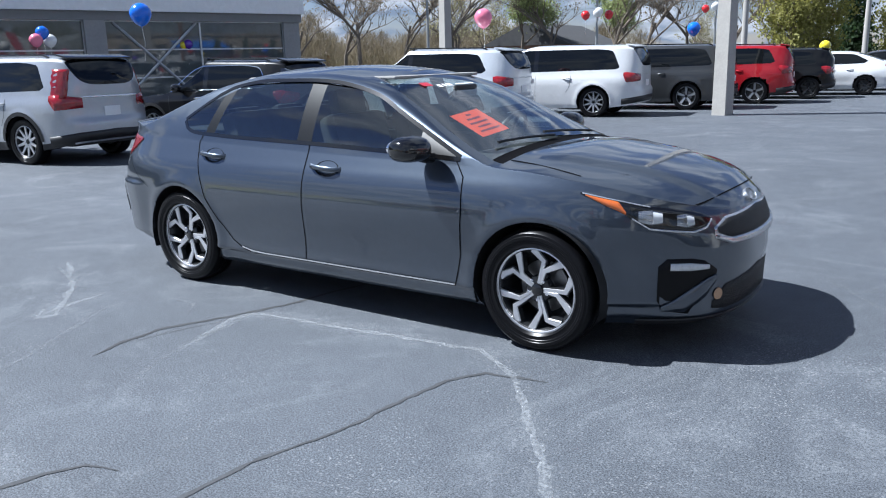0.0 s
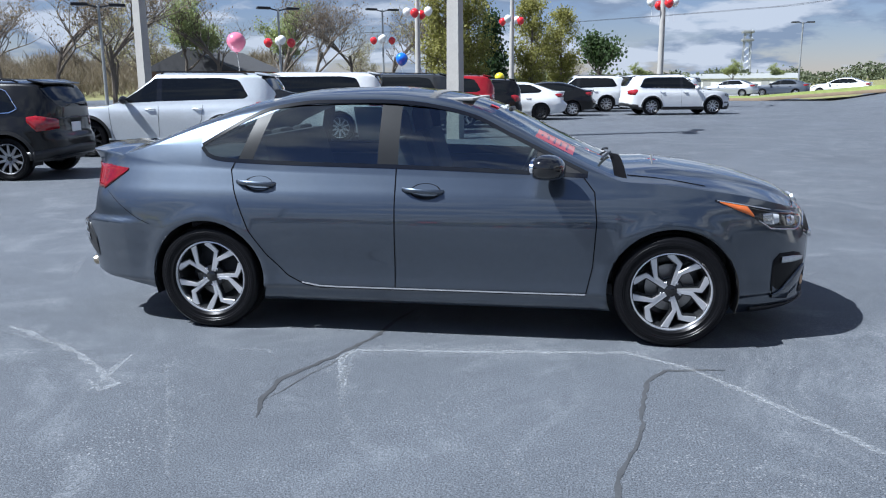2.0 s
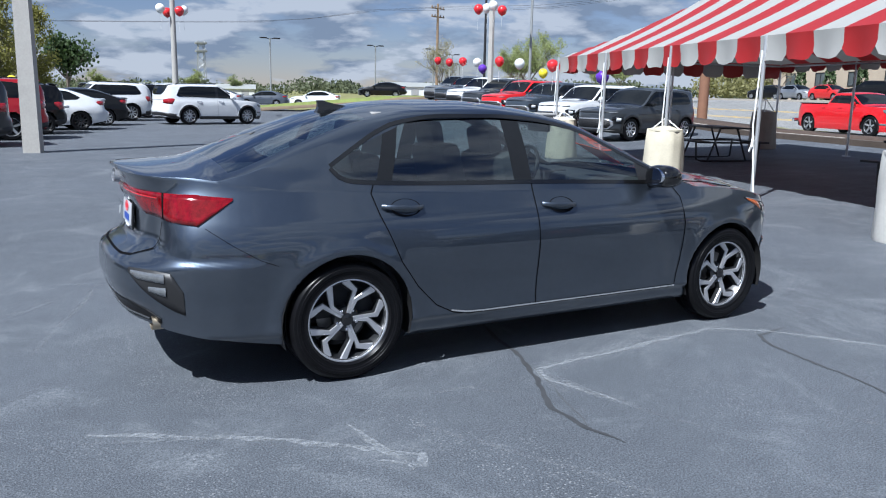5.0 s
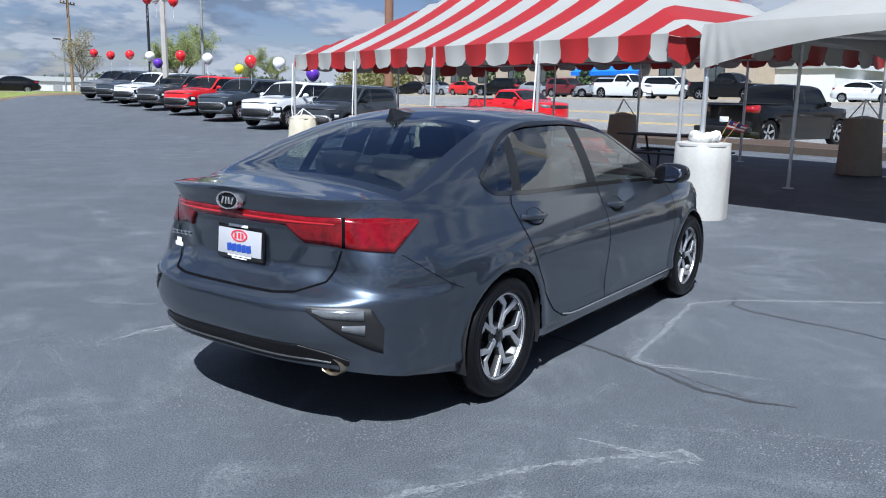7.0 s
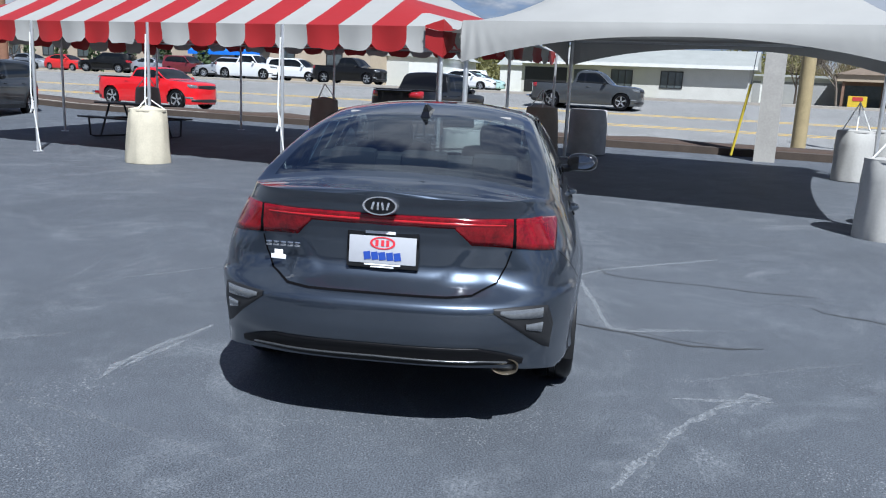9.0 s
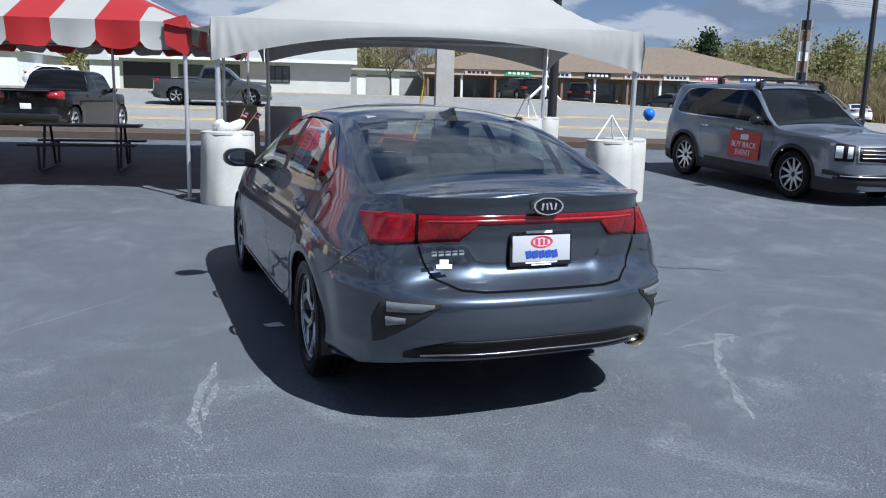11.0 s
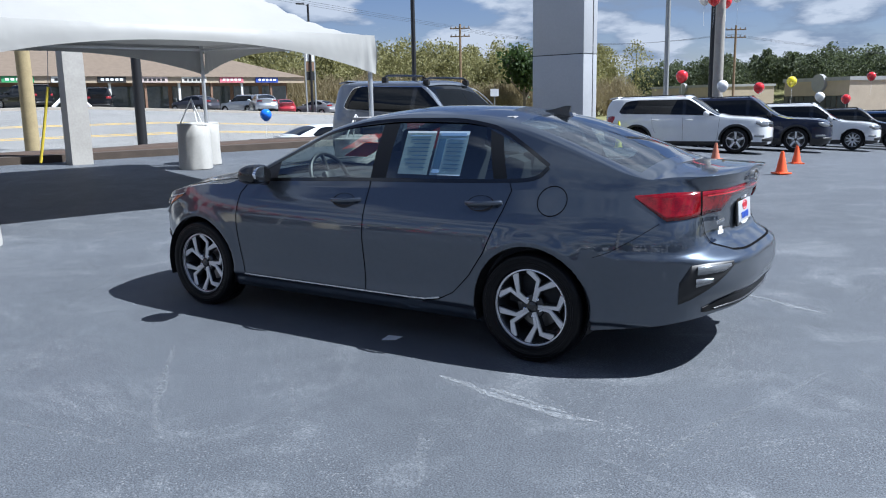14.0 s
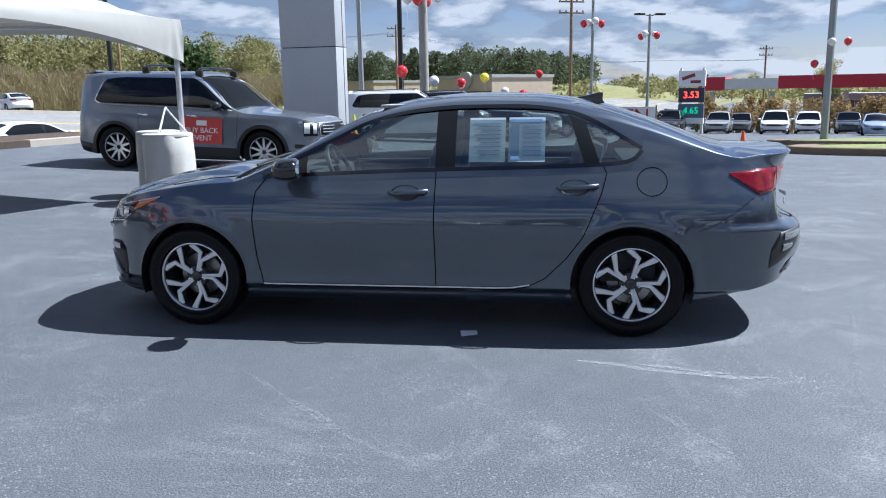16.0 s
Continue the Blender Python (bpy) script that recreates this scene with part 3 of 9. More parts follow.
def put_wheels(parent, s, kit, only=None):
    """Four wheels as parts: the tyre carries the rest as its pieces."""
    for xw in s["axles"]:
        for sg in (1, -1):
            m = pose(xw, sg * s["track"], s["r"], 0, 0, 0 if sg > 0 else 180)
            hub = None
            for nm, me in kit:
                if only and nm not in only:
                    continue
                if hub is None:
                    hub = new("wheel", me)
                    hub.parent, hub.matrix_basis = parent, m
                elif nm == "wheel_nut":
                    for k in range(5):
                        a = k * 2 * math.pi / 5 + math.pi / 2 + math.pi / 5
                        o = new(nm, me)
                        o.parent, o.location = hub, (0.054 * math.cos(a), 0, 0.054 * math.sin(a))
                else:
                    o = new(nm, me)
                    o.parent = hub


def arch_liner(s, xw, sg, y0, y1):
    """The dark inside of a wheel opening, from the skin inwards, with its back wall."""
    bm = bmesh.new()
    n, R = 22, s["arch"] + 0.004
    angs = [math.radians(-18 + 216 * k / n) for k in range(n + 1)]
    a = [bm.verts.new((xw + R * math.cos(t), sg * y0, s["r"] + R * math.sin(t))) for t in angs]
    b = [bm.verts.new((xw + R * math.cos(t), sg * y1, s["r"] + R * math.sin(t))) for t in angs]
    for k in range(n):
        bm.faces.new((a[k], a[k + 1], b[k + 1], b[k]))
    bm.faces.new(b)
    return bm


# ---------------------------------------------------------------- the grey saloon
FORTE = dict(
    xf=2.216, xr=-2.425, w=0.897, nf=5.0, mf=2.5, nr=6.5, mr=3.1, xm=0.0,
    axles=(1.35, -1.35), r=0.316, arch=0.352, track=0.775, flare=0.012,
    ring=[(-2.43, 1.052), (-2.2, 1.052), (-1.9, 1.025), (-1.5, 0.99), (-1.0, 0.965), (0.0, 0.94), (0.8, 0.925), (1.1, 0.905), (1.5, 0.85), (1.8, 0.795), (2.0, 0.758), (2.12, 0.734), (2.2, 0.710), (2.255, 0.697)],
    top=[(-2.43, 1.036), (-2.36, 1.07), (-2.25, 1.075), (-2.0, 1.09), (-1.85, 1.125), (-1.73, 1.17), (-1.42, 1.285), (-1.15, 1.365), (-0.77, 1.423), (-0.39, 1.432), (-0.02, 1.405), (0.24, 1.35), (0.46, 1.255), (0.72, 1.125), (0.95, 1.02), (1.08, 0.975), (1.28, 0.962), (1.47, 0.938), (1.66, 0.910), (1.84, 0.870), (1.98, 0.826), (2.06, 0.792), (2.115, 0.760), (2.148, 0.730), (2.167, 0.700)],
    low=[(-2.43, 0.345), (-2.2, 0.315), (-1.95, 0.265), (-1.75, 0.235), (-1.0, 0.185), (1.0, 0.185), (1.7, 0.165), (2.0, 0.165), (2.215, 0.18)],
    p_side=[(0.1, -0.12), (0.18, -0.085), (0.22, -0.05), (0.27, -0.036), (0.285, -0.016), (0.36, -0.021), (0.44, -0.018), (0.54, -0.007), (0.64, 0.0), (0.70, -0.004), (0.76, -0.015), (0.82, -0.036), (0.88, -0.065), (0.94, -0.094), (1.0, -0.122), (1.1, -0.15)],
    p_front=[(0.1, -0.16), (0.17, -0.06), (0.20, -0.02), (0.26, -0.015), (0.34, -0.012), (0.45, 0.0), (0.54, 0.0), (0.61, -0.012), (0.67, -0.034), (0.71, -0.052), (0.78, -0.10), (0.9, -0.2)],
    p_rear=[(0.2, -0.16), (0.27, -0.10), (0.33, -0.07), (0.40, -0.05), (0.46, -0.012), (0.52, 0.0), (0.605, -0.006), (0.625, -0.016), (0.648, -0.05), (0.70, -0.125), (0.76, -0.155), (0.84, -0.155), (0.90, -0.138), (0.97, -0.128), (1.005, -0.116), (1.035, -0.096), (1.06, -0.082)],
    zl=[(-1.40, 1.095), (-1.36, 1.05), (-1.30, 1.028), (-1.2, 1.018), (0.0, 0.985), (0.60, 0.963), (0.88, 0.95)],
    zu=[(-1.40, 1.095), (-1.24, 1.19), (-1.10, 1.265), (-0.98, 1.308), (-0.66, 1.345), (-0.36, 1.345), (-0.15, 1.335), (0.05, 1.305), (0.24, 1.255), (0.43, 1.165), (0.62, 1.075), (0.88, 0.952)],
    dlo=(-1.40, 0.88), shelf=(-1.72, 0.655, 0.018), lean=0.52, crown=0.06, pillar=0.075,
    snap=(-1.40, -1.30, -1.13, -1.035, -0.322, -0.190, 0.60, 0.88, -1.88, -1.12, 0.14, 1.03, 1.10),
)


def forte_shape(car):
    """Rear number-plate hollow and the lip of the boot lid."""
    P = car.P
    # the bar behind the rear door pane leans forward
    r = slice(car.row_zl, car.row_zu + 1)
    x, z = P[:, r, 0], P[:, r, 2]
    P[:, r, 0] = x + 0.38 * (z - 1.13) * np.exp(-(((x + 1.09) / 0.17) ** 2))
    # trapezoid hollow round the number plate
    low = P[:, : car.row_ring + 1]
    half = 0.26 + (low[:, :, 2] - 0.69) * 0.75
    deep = sm(0.03, -0.03, np.abs(low[:, :, 1]) - half) * sm(0.685, 0.712, low[:, :, 2]) * sm(0.945, 0.915, low[:, :, 2])
    low[:, :, 0] += np.where(low[:, :, 0] < -2.0, 0.009 * deep, 0)
    # creases of the bonnet
    top = P[:, car.row_pil :]
    tx, ty = top[:, :, 0], top[:, :, 1]
    yc = 0.56 - 0.20 * (tx - 1.1)
    top[:, :, 2] += 0.016 * sm(1.05, 1.35, tx) * sm(2.14, 1.98, tx) * sm(yc + 0.028, yc - 0.028, ty)
    lip = (P[:, :, 0] < -2.15) & (P[:, :, 2] > 1.0)
    P[:, :, 2] += np.where(lip, 0.006 * sm(-2.15, -2.33, P[:, :, 0]), 0)


FORTE["shape"] = forte_shape
REAR_EDGE = [(-1.175, 1.015), (-1.20, 0.96), (-1.17, 0.85), (-1.07, 0.61), (-0.97, 0.47), (-0.85, 0.35), (-0.75, 0.30), (-0.65, 0.28)]


def rear_edge_x(z):
    zs, xs = [p[1] for p in REAR_EDGE][::-1], [p[0] for p in REAR_EDGE][::-1]
    return float(np.interp(z, zs, xs))


def build_forte():
    s = FORTE
    car = Car(s, 240, 56, 18, 7)
    root = thing("sedan_car", "dark grey metallic four-door sedan parked on the asphalt lot", "car")
    M_PAINT = paint("gunmetal paint", (0.060, 0.075, 0.100), 0.85, 0.36, 1.72)
    M_GLASS = glass("saloon window glass", (0.60, 0.68, 0.67))
    M_BACKGLASS = glass("dark rear glass", (0.48, 0.55, 0.56), face_on=0.15)
    M_SCREEN = glass("windscreen glass", (0.82, 0.88, 0.86))
    rz = car.row_ring

    def namer(x, z, row, c):
        y = c[1]
        if car.row_zl <= row < car.row_zu:
            x = x - 0.38 * (z - 1.13) * math.exp(-(((x + 1.09) / 0.17) ** 2))
        if row < rz:
            if x < -2.0 and z > 0.66 and y < 0.56 and c[0] < -2.1:
                return "boot_lid", "both"
            if -0.20 < x < 0.93 and z > 0.283:
                return "front_door", "each"
            if x <= -0.20 and z > 0.283 and x > rear_edge_x(z):
                return "rear_door", "each"
            if x < -1.66 and z < 0.66 and not (x > -1.75):
                return "rear_bumper", "both"
            if x > 1.70:
                return "front_bumper", "both"
            return "body_shell", "both"
        if car.row_zl <= row < car.row_zu:
            if s["dlo"][0] < x < s["dlo"][1]:
                if x < -1.13:
                    return "quarter_window", "each"
                if x < -1.035:
                    return "rear_pillar_trim", "each"
                if x < -0.322:
                    return "rear_door_window", "each"
                if x < -0.190:
                    return "door_pillar_trim", "each"
                if x < 0.60:
                    return "front_door_window", "each"
                return "mirror_corner_trim", "each"
        if row >= car.row_pil:
            if 0.14 < x < 1.03:
                return "windscreen", "both"
            if -1.88 < x < -1.12:
                return "rear_window", "both"
            if x >= 1.10:
                return "bonnet", "both"
            if x <= -1.88:
                return "boot_lid", "both"
            if 1.03 <= x < 1.10:
                return "cowl", "both"
        return "body_shell", "both"

    looks = {"windscreen": M_SCREEN, "rear_window": M_BACKGLASS, "quarter_window": M_GLASS, "rear_door_window": M_GLASS, "front_door_window": M_GLASS,
             "rear_pillar_trim": mat("pillar film", (0.012, 0.013, 0.015), 0.35, var=0.1, spec=0.2), "door_pillar_trim": mat("pillar film", (0.012, 0.013, 0.015), 0.35, var=0.1, spec=0.2), "mirror_corner_trim": M_BLACK, "cowl": M_GAP}
    for nm, A, F, N, sg in car.pieces(namer):
        ob = part(nm, mesh_of(nm, A, F, looks.get(nm, M_PAINT), normals=N), None, root)
        if nm in ("windscreen", "rear_window", "quarter_window", "rear_door_window", "front_door_window"):
            ob.visible_shadow = True

    def lay(nm, material, stations, off=0.004, rows=4, both=True, parent=root, label=""):
        obs = []
        for mir in ((False, True) if both else (False,)):
            A, F = car.band(stations, off, rows, mir)
            obs.append(part(nm, mesh_of(nm, A, F, material), None, parent, label))
        return obs

    cx, cf, cr = car.col_x, (lambda y, z: car.col_y(y, z, True)), (lambda y, z: car.col_y(y, z, False))
    n_last = len(car.ox) - 1
    # head lamps: amber tip, clear body
    lay("head_lamp", M_GLOSSBLACK, [(cx(1.56, 0.82), 0.815, 0.823), (cx(1.75, 0.77), 0.734, 0.788), (cf(0.709, 0.71), 0.655, 0.764), (cf(0.565, 0.68), 0.630, 0.734), (cf(0.50, 0.68), 0.646, 0.712), (cf(0.455, 0.68), 0.678, 0.688)], 0.003, 5, label="black-backed clear head lamp with amber corner")
    lay("amber_marker", M_AMBER, [(cx(1.585, 0.81), 0.808, 0.816), (cx(1.70, 0.78), 0.757, 0.795), (cx(1.74, 0.76), 0.741, 0.783), (cx(1.775, 0.72), 0.724, 0.738)], 0.006, 3, label="amber corner marker")
    for y0, y1, z0, z1 in ((0.735, 0.672, 0.676, 0.744), (0.622, 0.548, 0.656, 0.718)):
        ym = (y0 + y1) / 2
        lay("lamp_bowl", mat("chromed reflector bowl", (0.42, 0.43, 0.45), 0.18, 0.9, 0.6, var=0.3, scale=30), [(cf(y0, 0.7), z0 + 0.012, z1 - 0.004), (cf(ym, 0.7), z0, z1), (cf(y1, 0.7), z0 + 0.006, z1 - 0.012)], 0.006, 4)
        lay("lamp_lens", mat("frosted lamp", (0.62, 0.64, 0.66), 0.25, 0.0, 1.0, var=0.2, scale=40), [(cf(ym - 0.004, 0.7), z0 + 0.006, z1 - 0.006), (cf(y1, 0.7), z0 + 0.012, z1 - 0.016)], 0.009, 3, label="clear projector lens")
    lay("lamp_edge", M_SATIN, [(cx(1.80, 0.72), 0.704, 0.711), (cf(0.709, 0.68), 0.653, 0.661), (cf(0.565, 0.65), 0.628, 0.637), (cf(0.50, 0.65), 0.643, 0.652), (cf(0.458, 0.68), 0.676, 0.686)], 0.007, 3)
    lay("lamp_edge", M_SATIN, [(cx(1.57, 0.82), 0.817, 0.822), (cx(1.75, 0.77), 0.784, 0.789), (cf(0.70, 0.74), 0.758, 0.763)], 0.007, 3)
    # grille: dark mesh within a bright frame
    lay("grille_frame", M_SATIN, [(cf(0.465, 0.62), 0.592, 0.640), (cf(0.38, 0.60), 0.556, 0.684), (n_last, 0.546, 0.702)], 0.003, 4)
    lay("grille", mat("grille mesh", (0.008, 0.008, 0.009), 0.5, var=0.4, scale=60, bump=0.9, bscale=150), [(cf(0.445, 0.62), 0.618, 0.640), (cf(0.375, 0.60), 0.586, 0.674), (n_last, 0.582, 0.693)], 0.007, 5)
    lay("grille_lip", M_SATIN, [(cf(0.455, 0.60), 0.592, 0.606), (cf(0.37, 0.57), 0.556, 0.586), (n_last, 0.547, 0.582)], 0.018, 4)
    lay("lower_grille", mat("grille mesh", (0.008, 0.008, 0.009)), [(cf(0.455, 0.26), 0.238, 0.275), (cf(0.38, 0.3), 0.226, 0.350), (n_last, 0.235, 0.392)], 0.004, 4)
    lay("fog_recess", mat("deep black plastic", (0.005, 0.005, 0.006), 0.4, var=0.0, spec=0.2), [(cf(0.672, 0.40), 0.30, 0.47), (cf(0.650, 0.40), 0.244, 0.508), (cf(0.57, 0.40), 0.224, 0.505), (cf(0.52, 0.40), 0.33, 0.490), (cf(0.458, 0.42), 0.405, 0.440)], 0.003, 5)
    lay("fog_fin", M_PAINT, [(cf(0.648, 0.27), 0.246, 0.268), (cf(0.585, 0.30), 0.238, 0.338), (cf(0.50, 0.36), 0.316, 0.402), (cf(0.462, 0.40), 0.385, 0.415)], 0.014, 4)
    lay("running_lamp", mat("frosted lamp", (0.62, 0.64, 0.66), 0.25, 0.0, 1.0, var=0.2, scale=40), [(cf(0.645, 0.47), 0.452, 0.486), (cf(0.58, 0.47), 0.448, 0.484), (cf(0.505, 0.46), 0.450, 0.470)], 0.012, 3)
    lay("front_lip", M_BLACK, [(cx(1.80, 0.19), 0.165, 0.195), (cf(0.5, 0.19), 0.165, 0.20), (n_last, 0.17, 0.205)], 0.012, 3)
    # tail lamps and the bar that joins them
    lay("tail_lamp", M_REDLENS, [(cx(-1.895, 0.95), 0.947, 0.958), (cx(-2.05, 0.90), 0.832, 0.971), (cr(0.70, 0.90), 0.835, 0.974), (cr(0.566, 0.90), 0.848, 0.975)], 0.006, 6, label="dark red wrap-around tail lamp")
    lay("tail_lamp", M_REDLENS, [(cr(0.552, 0.90), 0.848, 0.975), (cr(0.385, 0.90), 0.857, 0.975), (cr(0.31, 0.95), 0.929, 0.976)], 0.006, 6, label="dark red boot-lid tail lamp")
    M_STRIPE = mat("bright red stripe", (0.42, 0.010, 0.014), 0.15, coat=1.0, var=0.2, scale=12)
    lay("lamp_stripe", M_STRIPE, [(cr(0.52, 0.95), 0.944, 0.950), (cr(0.31, 0.95), 0.944, 0.956), (0, 0.944, 0.957)], 0.0075, 3)
    lay("lamp_gap", M_GAP, [(cr(0.574, 0.90), 0.847, 0.976), (cr(0.544, 0.90), 0.847, 0.976)], 0.005, 4)
    lay("light_bar", M_REDLENS, [(cr(0.315, 0.95), 0.930, 0.977), (0, 0.930, 0.977)], 0.006, 4, label="red light bar across the boot lid")
    lay("rear_reflector", M_BLACK, [(cr(0.500, 0.60), 0.596, 0.616), (cr(0.58, 0.56), 0.535, 0.619), (cr(0.66, 0.52), 0.470, 0.619), (cr(0.715, 0.50), 0.425, 0.612), (cr(0.742, 0.45), 0.405, 0.52)], 0.004, 5)
    lay("reverse_lamp", M_CLEARLENS, [(cr(0.525, 0.59), 0.592, 0.606), (cr(0.57, 0.59), 0.572, 0.607), (cr(0.70, 0.58), 0.562, 0.606)], 0.009, 3)
    lay("reverse_lamp", M_CLEARLENS, [(cr(0.632, 0.52), 0.518, 0.540), (cr(0.70, 0.51), 0.496, 0.540)], 0.009, 3)
    lay("diffuser", mat("deep black plastic", (0.005, 0.005, 0.006)), [(0, 0.352, 0.440), (cr(0.44, 0.42), 0.352, 0.438), (cr(0.55, 0.39), 0.350, 0.405), (cr(0.63, 0.37), 0.350, 0.375)], 0.004, 5)
    lay("diffuser_trim", mat("smoked chrome trim", (0.16, 0.165, 0.17), 0.25, 0.8, var=0.15, scale=8), [(0, 0.372, 0.379), (cr(0.46, 0.38), 0.367, 0.374), (cr(0.56, 0.37), 0.358, 0.366)], 0.014, 3)
    # shut lines
    for mir in (False, True):
        for pts in ([(-0.20, 0.985), (-0.195, 0.68), (-0.20, 0.285)], [(0.86, 0.935), (0.92, 0.86), (0.935, 0.70), (0.92, 0.45), (0.885, 0.285)], REAR_EDGE,
                    [(-0.65, 0.28), (0.885, 0.283)], [(-1.715, 0.635), (-1.80, 0.668), (-1.92, 0.74), (-2.035, 0.822)]):
            A, F = car.seam(pts, 0.006 if pts[0][0] > -1.7 else 0.0025, 0.002, mir)
            part("shut_line", mesh_of("shut_line", A, F, M_GAP), None, root)
        # the sun's glint on the sill lip, drawn as a satin silver strip
        A, F = car.seam([(-0.76, 0.312), (-0.66, 0.294), (-0.55, 0.2905), (0.885, 0.2905)], 0.009, 0.006, mir)
        part("sill_glint", mesh_of("sill_glint", A, F, M_SATIN), None, root)
        # black window surround
        zl, zu = car.zl, car.zu
        xs = np.linspace(-1.40, 0.88, 60)
        loop = [(float(x), float(zl(x)) - 0.004) for x in xs]
        A, F = car.seam(loop, 0.022, 0.003, mir)
        part("window_trim", mesh_of("window_trim", A, F, M_GLOSSBLACK), None, root)
        loop = [(float(x), float(min(zu(x) + 0.006, 1.36))) for x in xs]
        A, F = car.seam(loop, 0.02, 0.003, mir)
        part("window_trim", mesh_of("window_trim", A, F, M_GLOSSBLACK), None, root)
    # boot lid shut line over the tail
    for sg in (1, -1):
        V3, F = [], []
        path = [(0.0, 0.652), (0.30, 0.652), (0.40, 0.66), (0.495, 0.70), (0.53, 0.77), (0.553, 0.846)]
        dense = []
        for (y0, z0), (y1, z1) in zip(path, path[1:]):
            dense += [(y0 + (y1 - y0) * k / 8, z0 + (z1 - z0) * k / 8) for k in range(8)]
        for i, (y, z) in enumerate(dense):
            a, b = dense[max(i - 1, 0)], dense[min(i + 1, len(dense) - 1)]
            ln = math.hypot(b[0] - a[0], b[1] - a[1])
            for e in (-1, 1):
                yy, zz = max(y - e * (b[1] - a[1]) / ln * 0.0036, 0), z + e * (b[0] - a[0]) / ln * 0.0036
                q = car.on_skin(cr(yy, zz), zz, 0.0075 if 0.84 < zz < 1.0 else 0.005)
                V3.append((q[0], sg * q[1], q[2]))
        for i in range(len(dense) - 1):
            F.append((2 * i, 2 * i + 2, 2 * i + 3, 2 * i + 1))
        part("boot_shut_line", mesh_of("boot_shut_line", V3, F, M_GAP), None, root)
    # seam between the bonnet and the nose
    def roof_at(x, y):
        ok = car.rail[1] > 0.05
        yt, zt = float(np.interp(x, car.rail[0][ok], car.rail[1][ok])), float(np.interp(x, car.rail[0][ok], car.rail[2][ok]))
        return float(car.top(x)) - (float(car.top(x)) - zt) * min(abs(y) / yt, 1) ** 2.3

    V3, F = [], []
    for k in range(33):
        y = -0.52 + 1.04 * k / 32
        for e in (-0.003, 0.003):
            x = 2.092 - 0.25 * y * y + e
            V3.append((x, y, roof_at(x, y) + 0.007))
    F = [(2 * k, 2 * k + 1, 2 * k + 3, 2 * k + 2) for k in range(32)]
    part("bonnet_shut_line", mesh_of("bonnet_shut_line", V3, F, M_GAP), None, root)
    for sg in (1, -1):
        bm = bmesh.new()
        tube(bm, [(x, sg * y, roof_at(x, y) + 0.001) for x, y in ((1.10, 0.655), (1.25, 0.672), (1.40, 0.69), (1.52, 0.705))], 0.003, 5)
        part("bonnet_shut_line", bm, M_GAP, root)
    # white lettering bars and a red mark along the top of the windscreen
    x_w = 0.36
    for yy, wd, ht in ((-0.22, 0.04, 0.035), (-0.17, 0.02, 0.04), (-0.12, 0.05, 0.035), (0.05, 0.20, 0.014)):
        bm = bmesh.new()
        box(bm, 0, 0, 0, ht, wd, 0.002)
        part("screen_print", bm, M_WHITE, root, m=pose(x_w, yy, roof_at(x_w, yy) + 0.002, 0, 22, 0))
    bm = bmesh.new()
    box(bm, 0, 0, 0, 0.05, 0.09, 0.002)
    part("screen_mark", bm, mat("red screen mark", (0.45, 0.02, 0.04), 0.5, var=0.05), root, m=pose(x_w - 0.04, -0.31, roof_at(x_w - 0.04, -0.31) + 0.002, 0, 22, 0))
    # cap over the towing eye
    bm = bmesh.new()
    lathe(bm, [(0.0001, 0.006), (0.026, 0.005), (0.030, 0.0)], 20, "x", cap=False)
    q = car.on_skin(cf(0.43, 0.31), 0.31, 0.005)
    part("tow_cap", bm, mat("tan plastic cap", (0.52, 0.33, 0.20), 0.5, var=0.08), root, "tan towing-eye cap", pose(q[0], -q[1], q[2], 0, 0, -25))
    # fuel flap on the left
    A, F = car.seam([(-1.455 + 0.085 * math.cos(t), 0.915 + 0.078 * math.sin(t)) for t in np.linspace(0, 2 * math.pi, 33)], 0.005, 0.002)
    part("fuel_flap", mesh_of("fuel_flap", A, F, M_GAP), None, root)
    # handles with their cups; the shade inside a cup is its black colour
    for sg in (1, -1):
        for hx, hz in ((-0.035, 0.855), (-1.035, 0.885)):
            y = car.side_y(hx, hz)
            bm = bmesh.new()
            cup = lathe(bm, [(0.0001, 0.0), (0.055, 0.002), (0.062, 0.006)], 24, "y", cap=False)
            bmesh.ops.transform(bm, matrix=pose(hx + 0.015, sg * (y - 0.001), hz - 0.004, sg * 28, 0, 0) @ Matrix.Diagonal((1.42, sg, 0.80, 1)), verts=cup)
            part("handle_cup_shade", bm, mat("deep black plastic", (0.005, 0.005, 0.006)), root)
            bm = bmesh.new()
            pts = [(hx - 0.115, sg * (y - 0.005), hz + 0.006), (hx - 0.09, sg * (y + 0.022), hz + 0.006), (hx - 0.03, sg * (y + 0.034), hz + 0.004), (hx + 0.04, sg * (y + 0.034), hz), (hx + 0.095, sg * (y + 0.022), hz - 0.003), (hx + 0.115, sg * (y - 0.005), hz - 0.003)]
            tube(bm, pts, 0.0115, 10)
            bmesh.ops.scale(bm, vec=(1, 1, 1.2), verts=bm.verts[:], space=Matrix.Translation((0, 0, -hz)))
            part("door_handle", bm, M_PAINT, root)
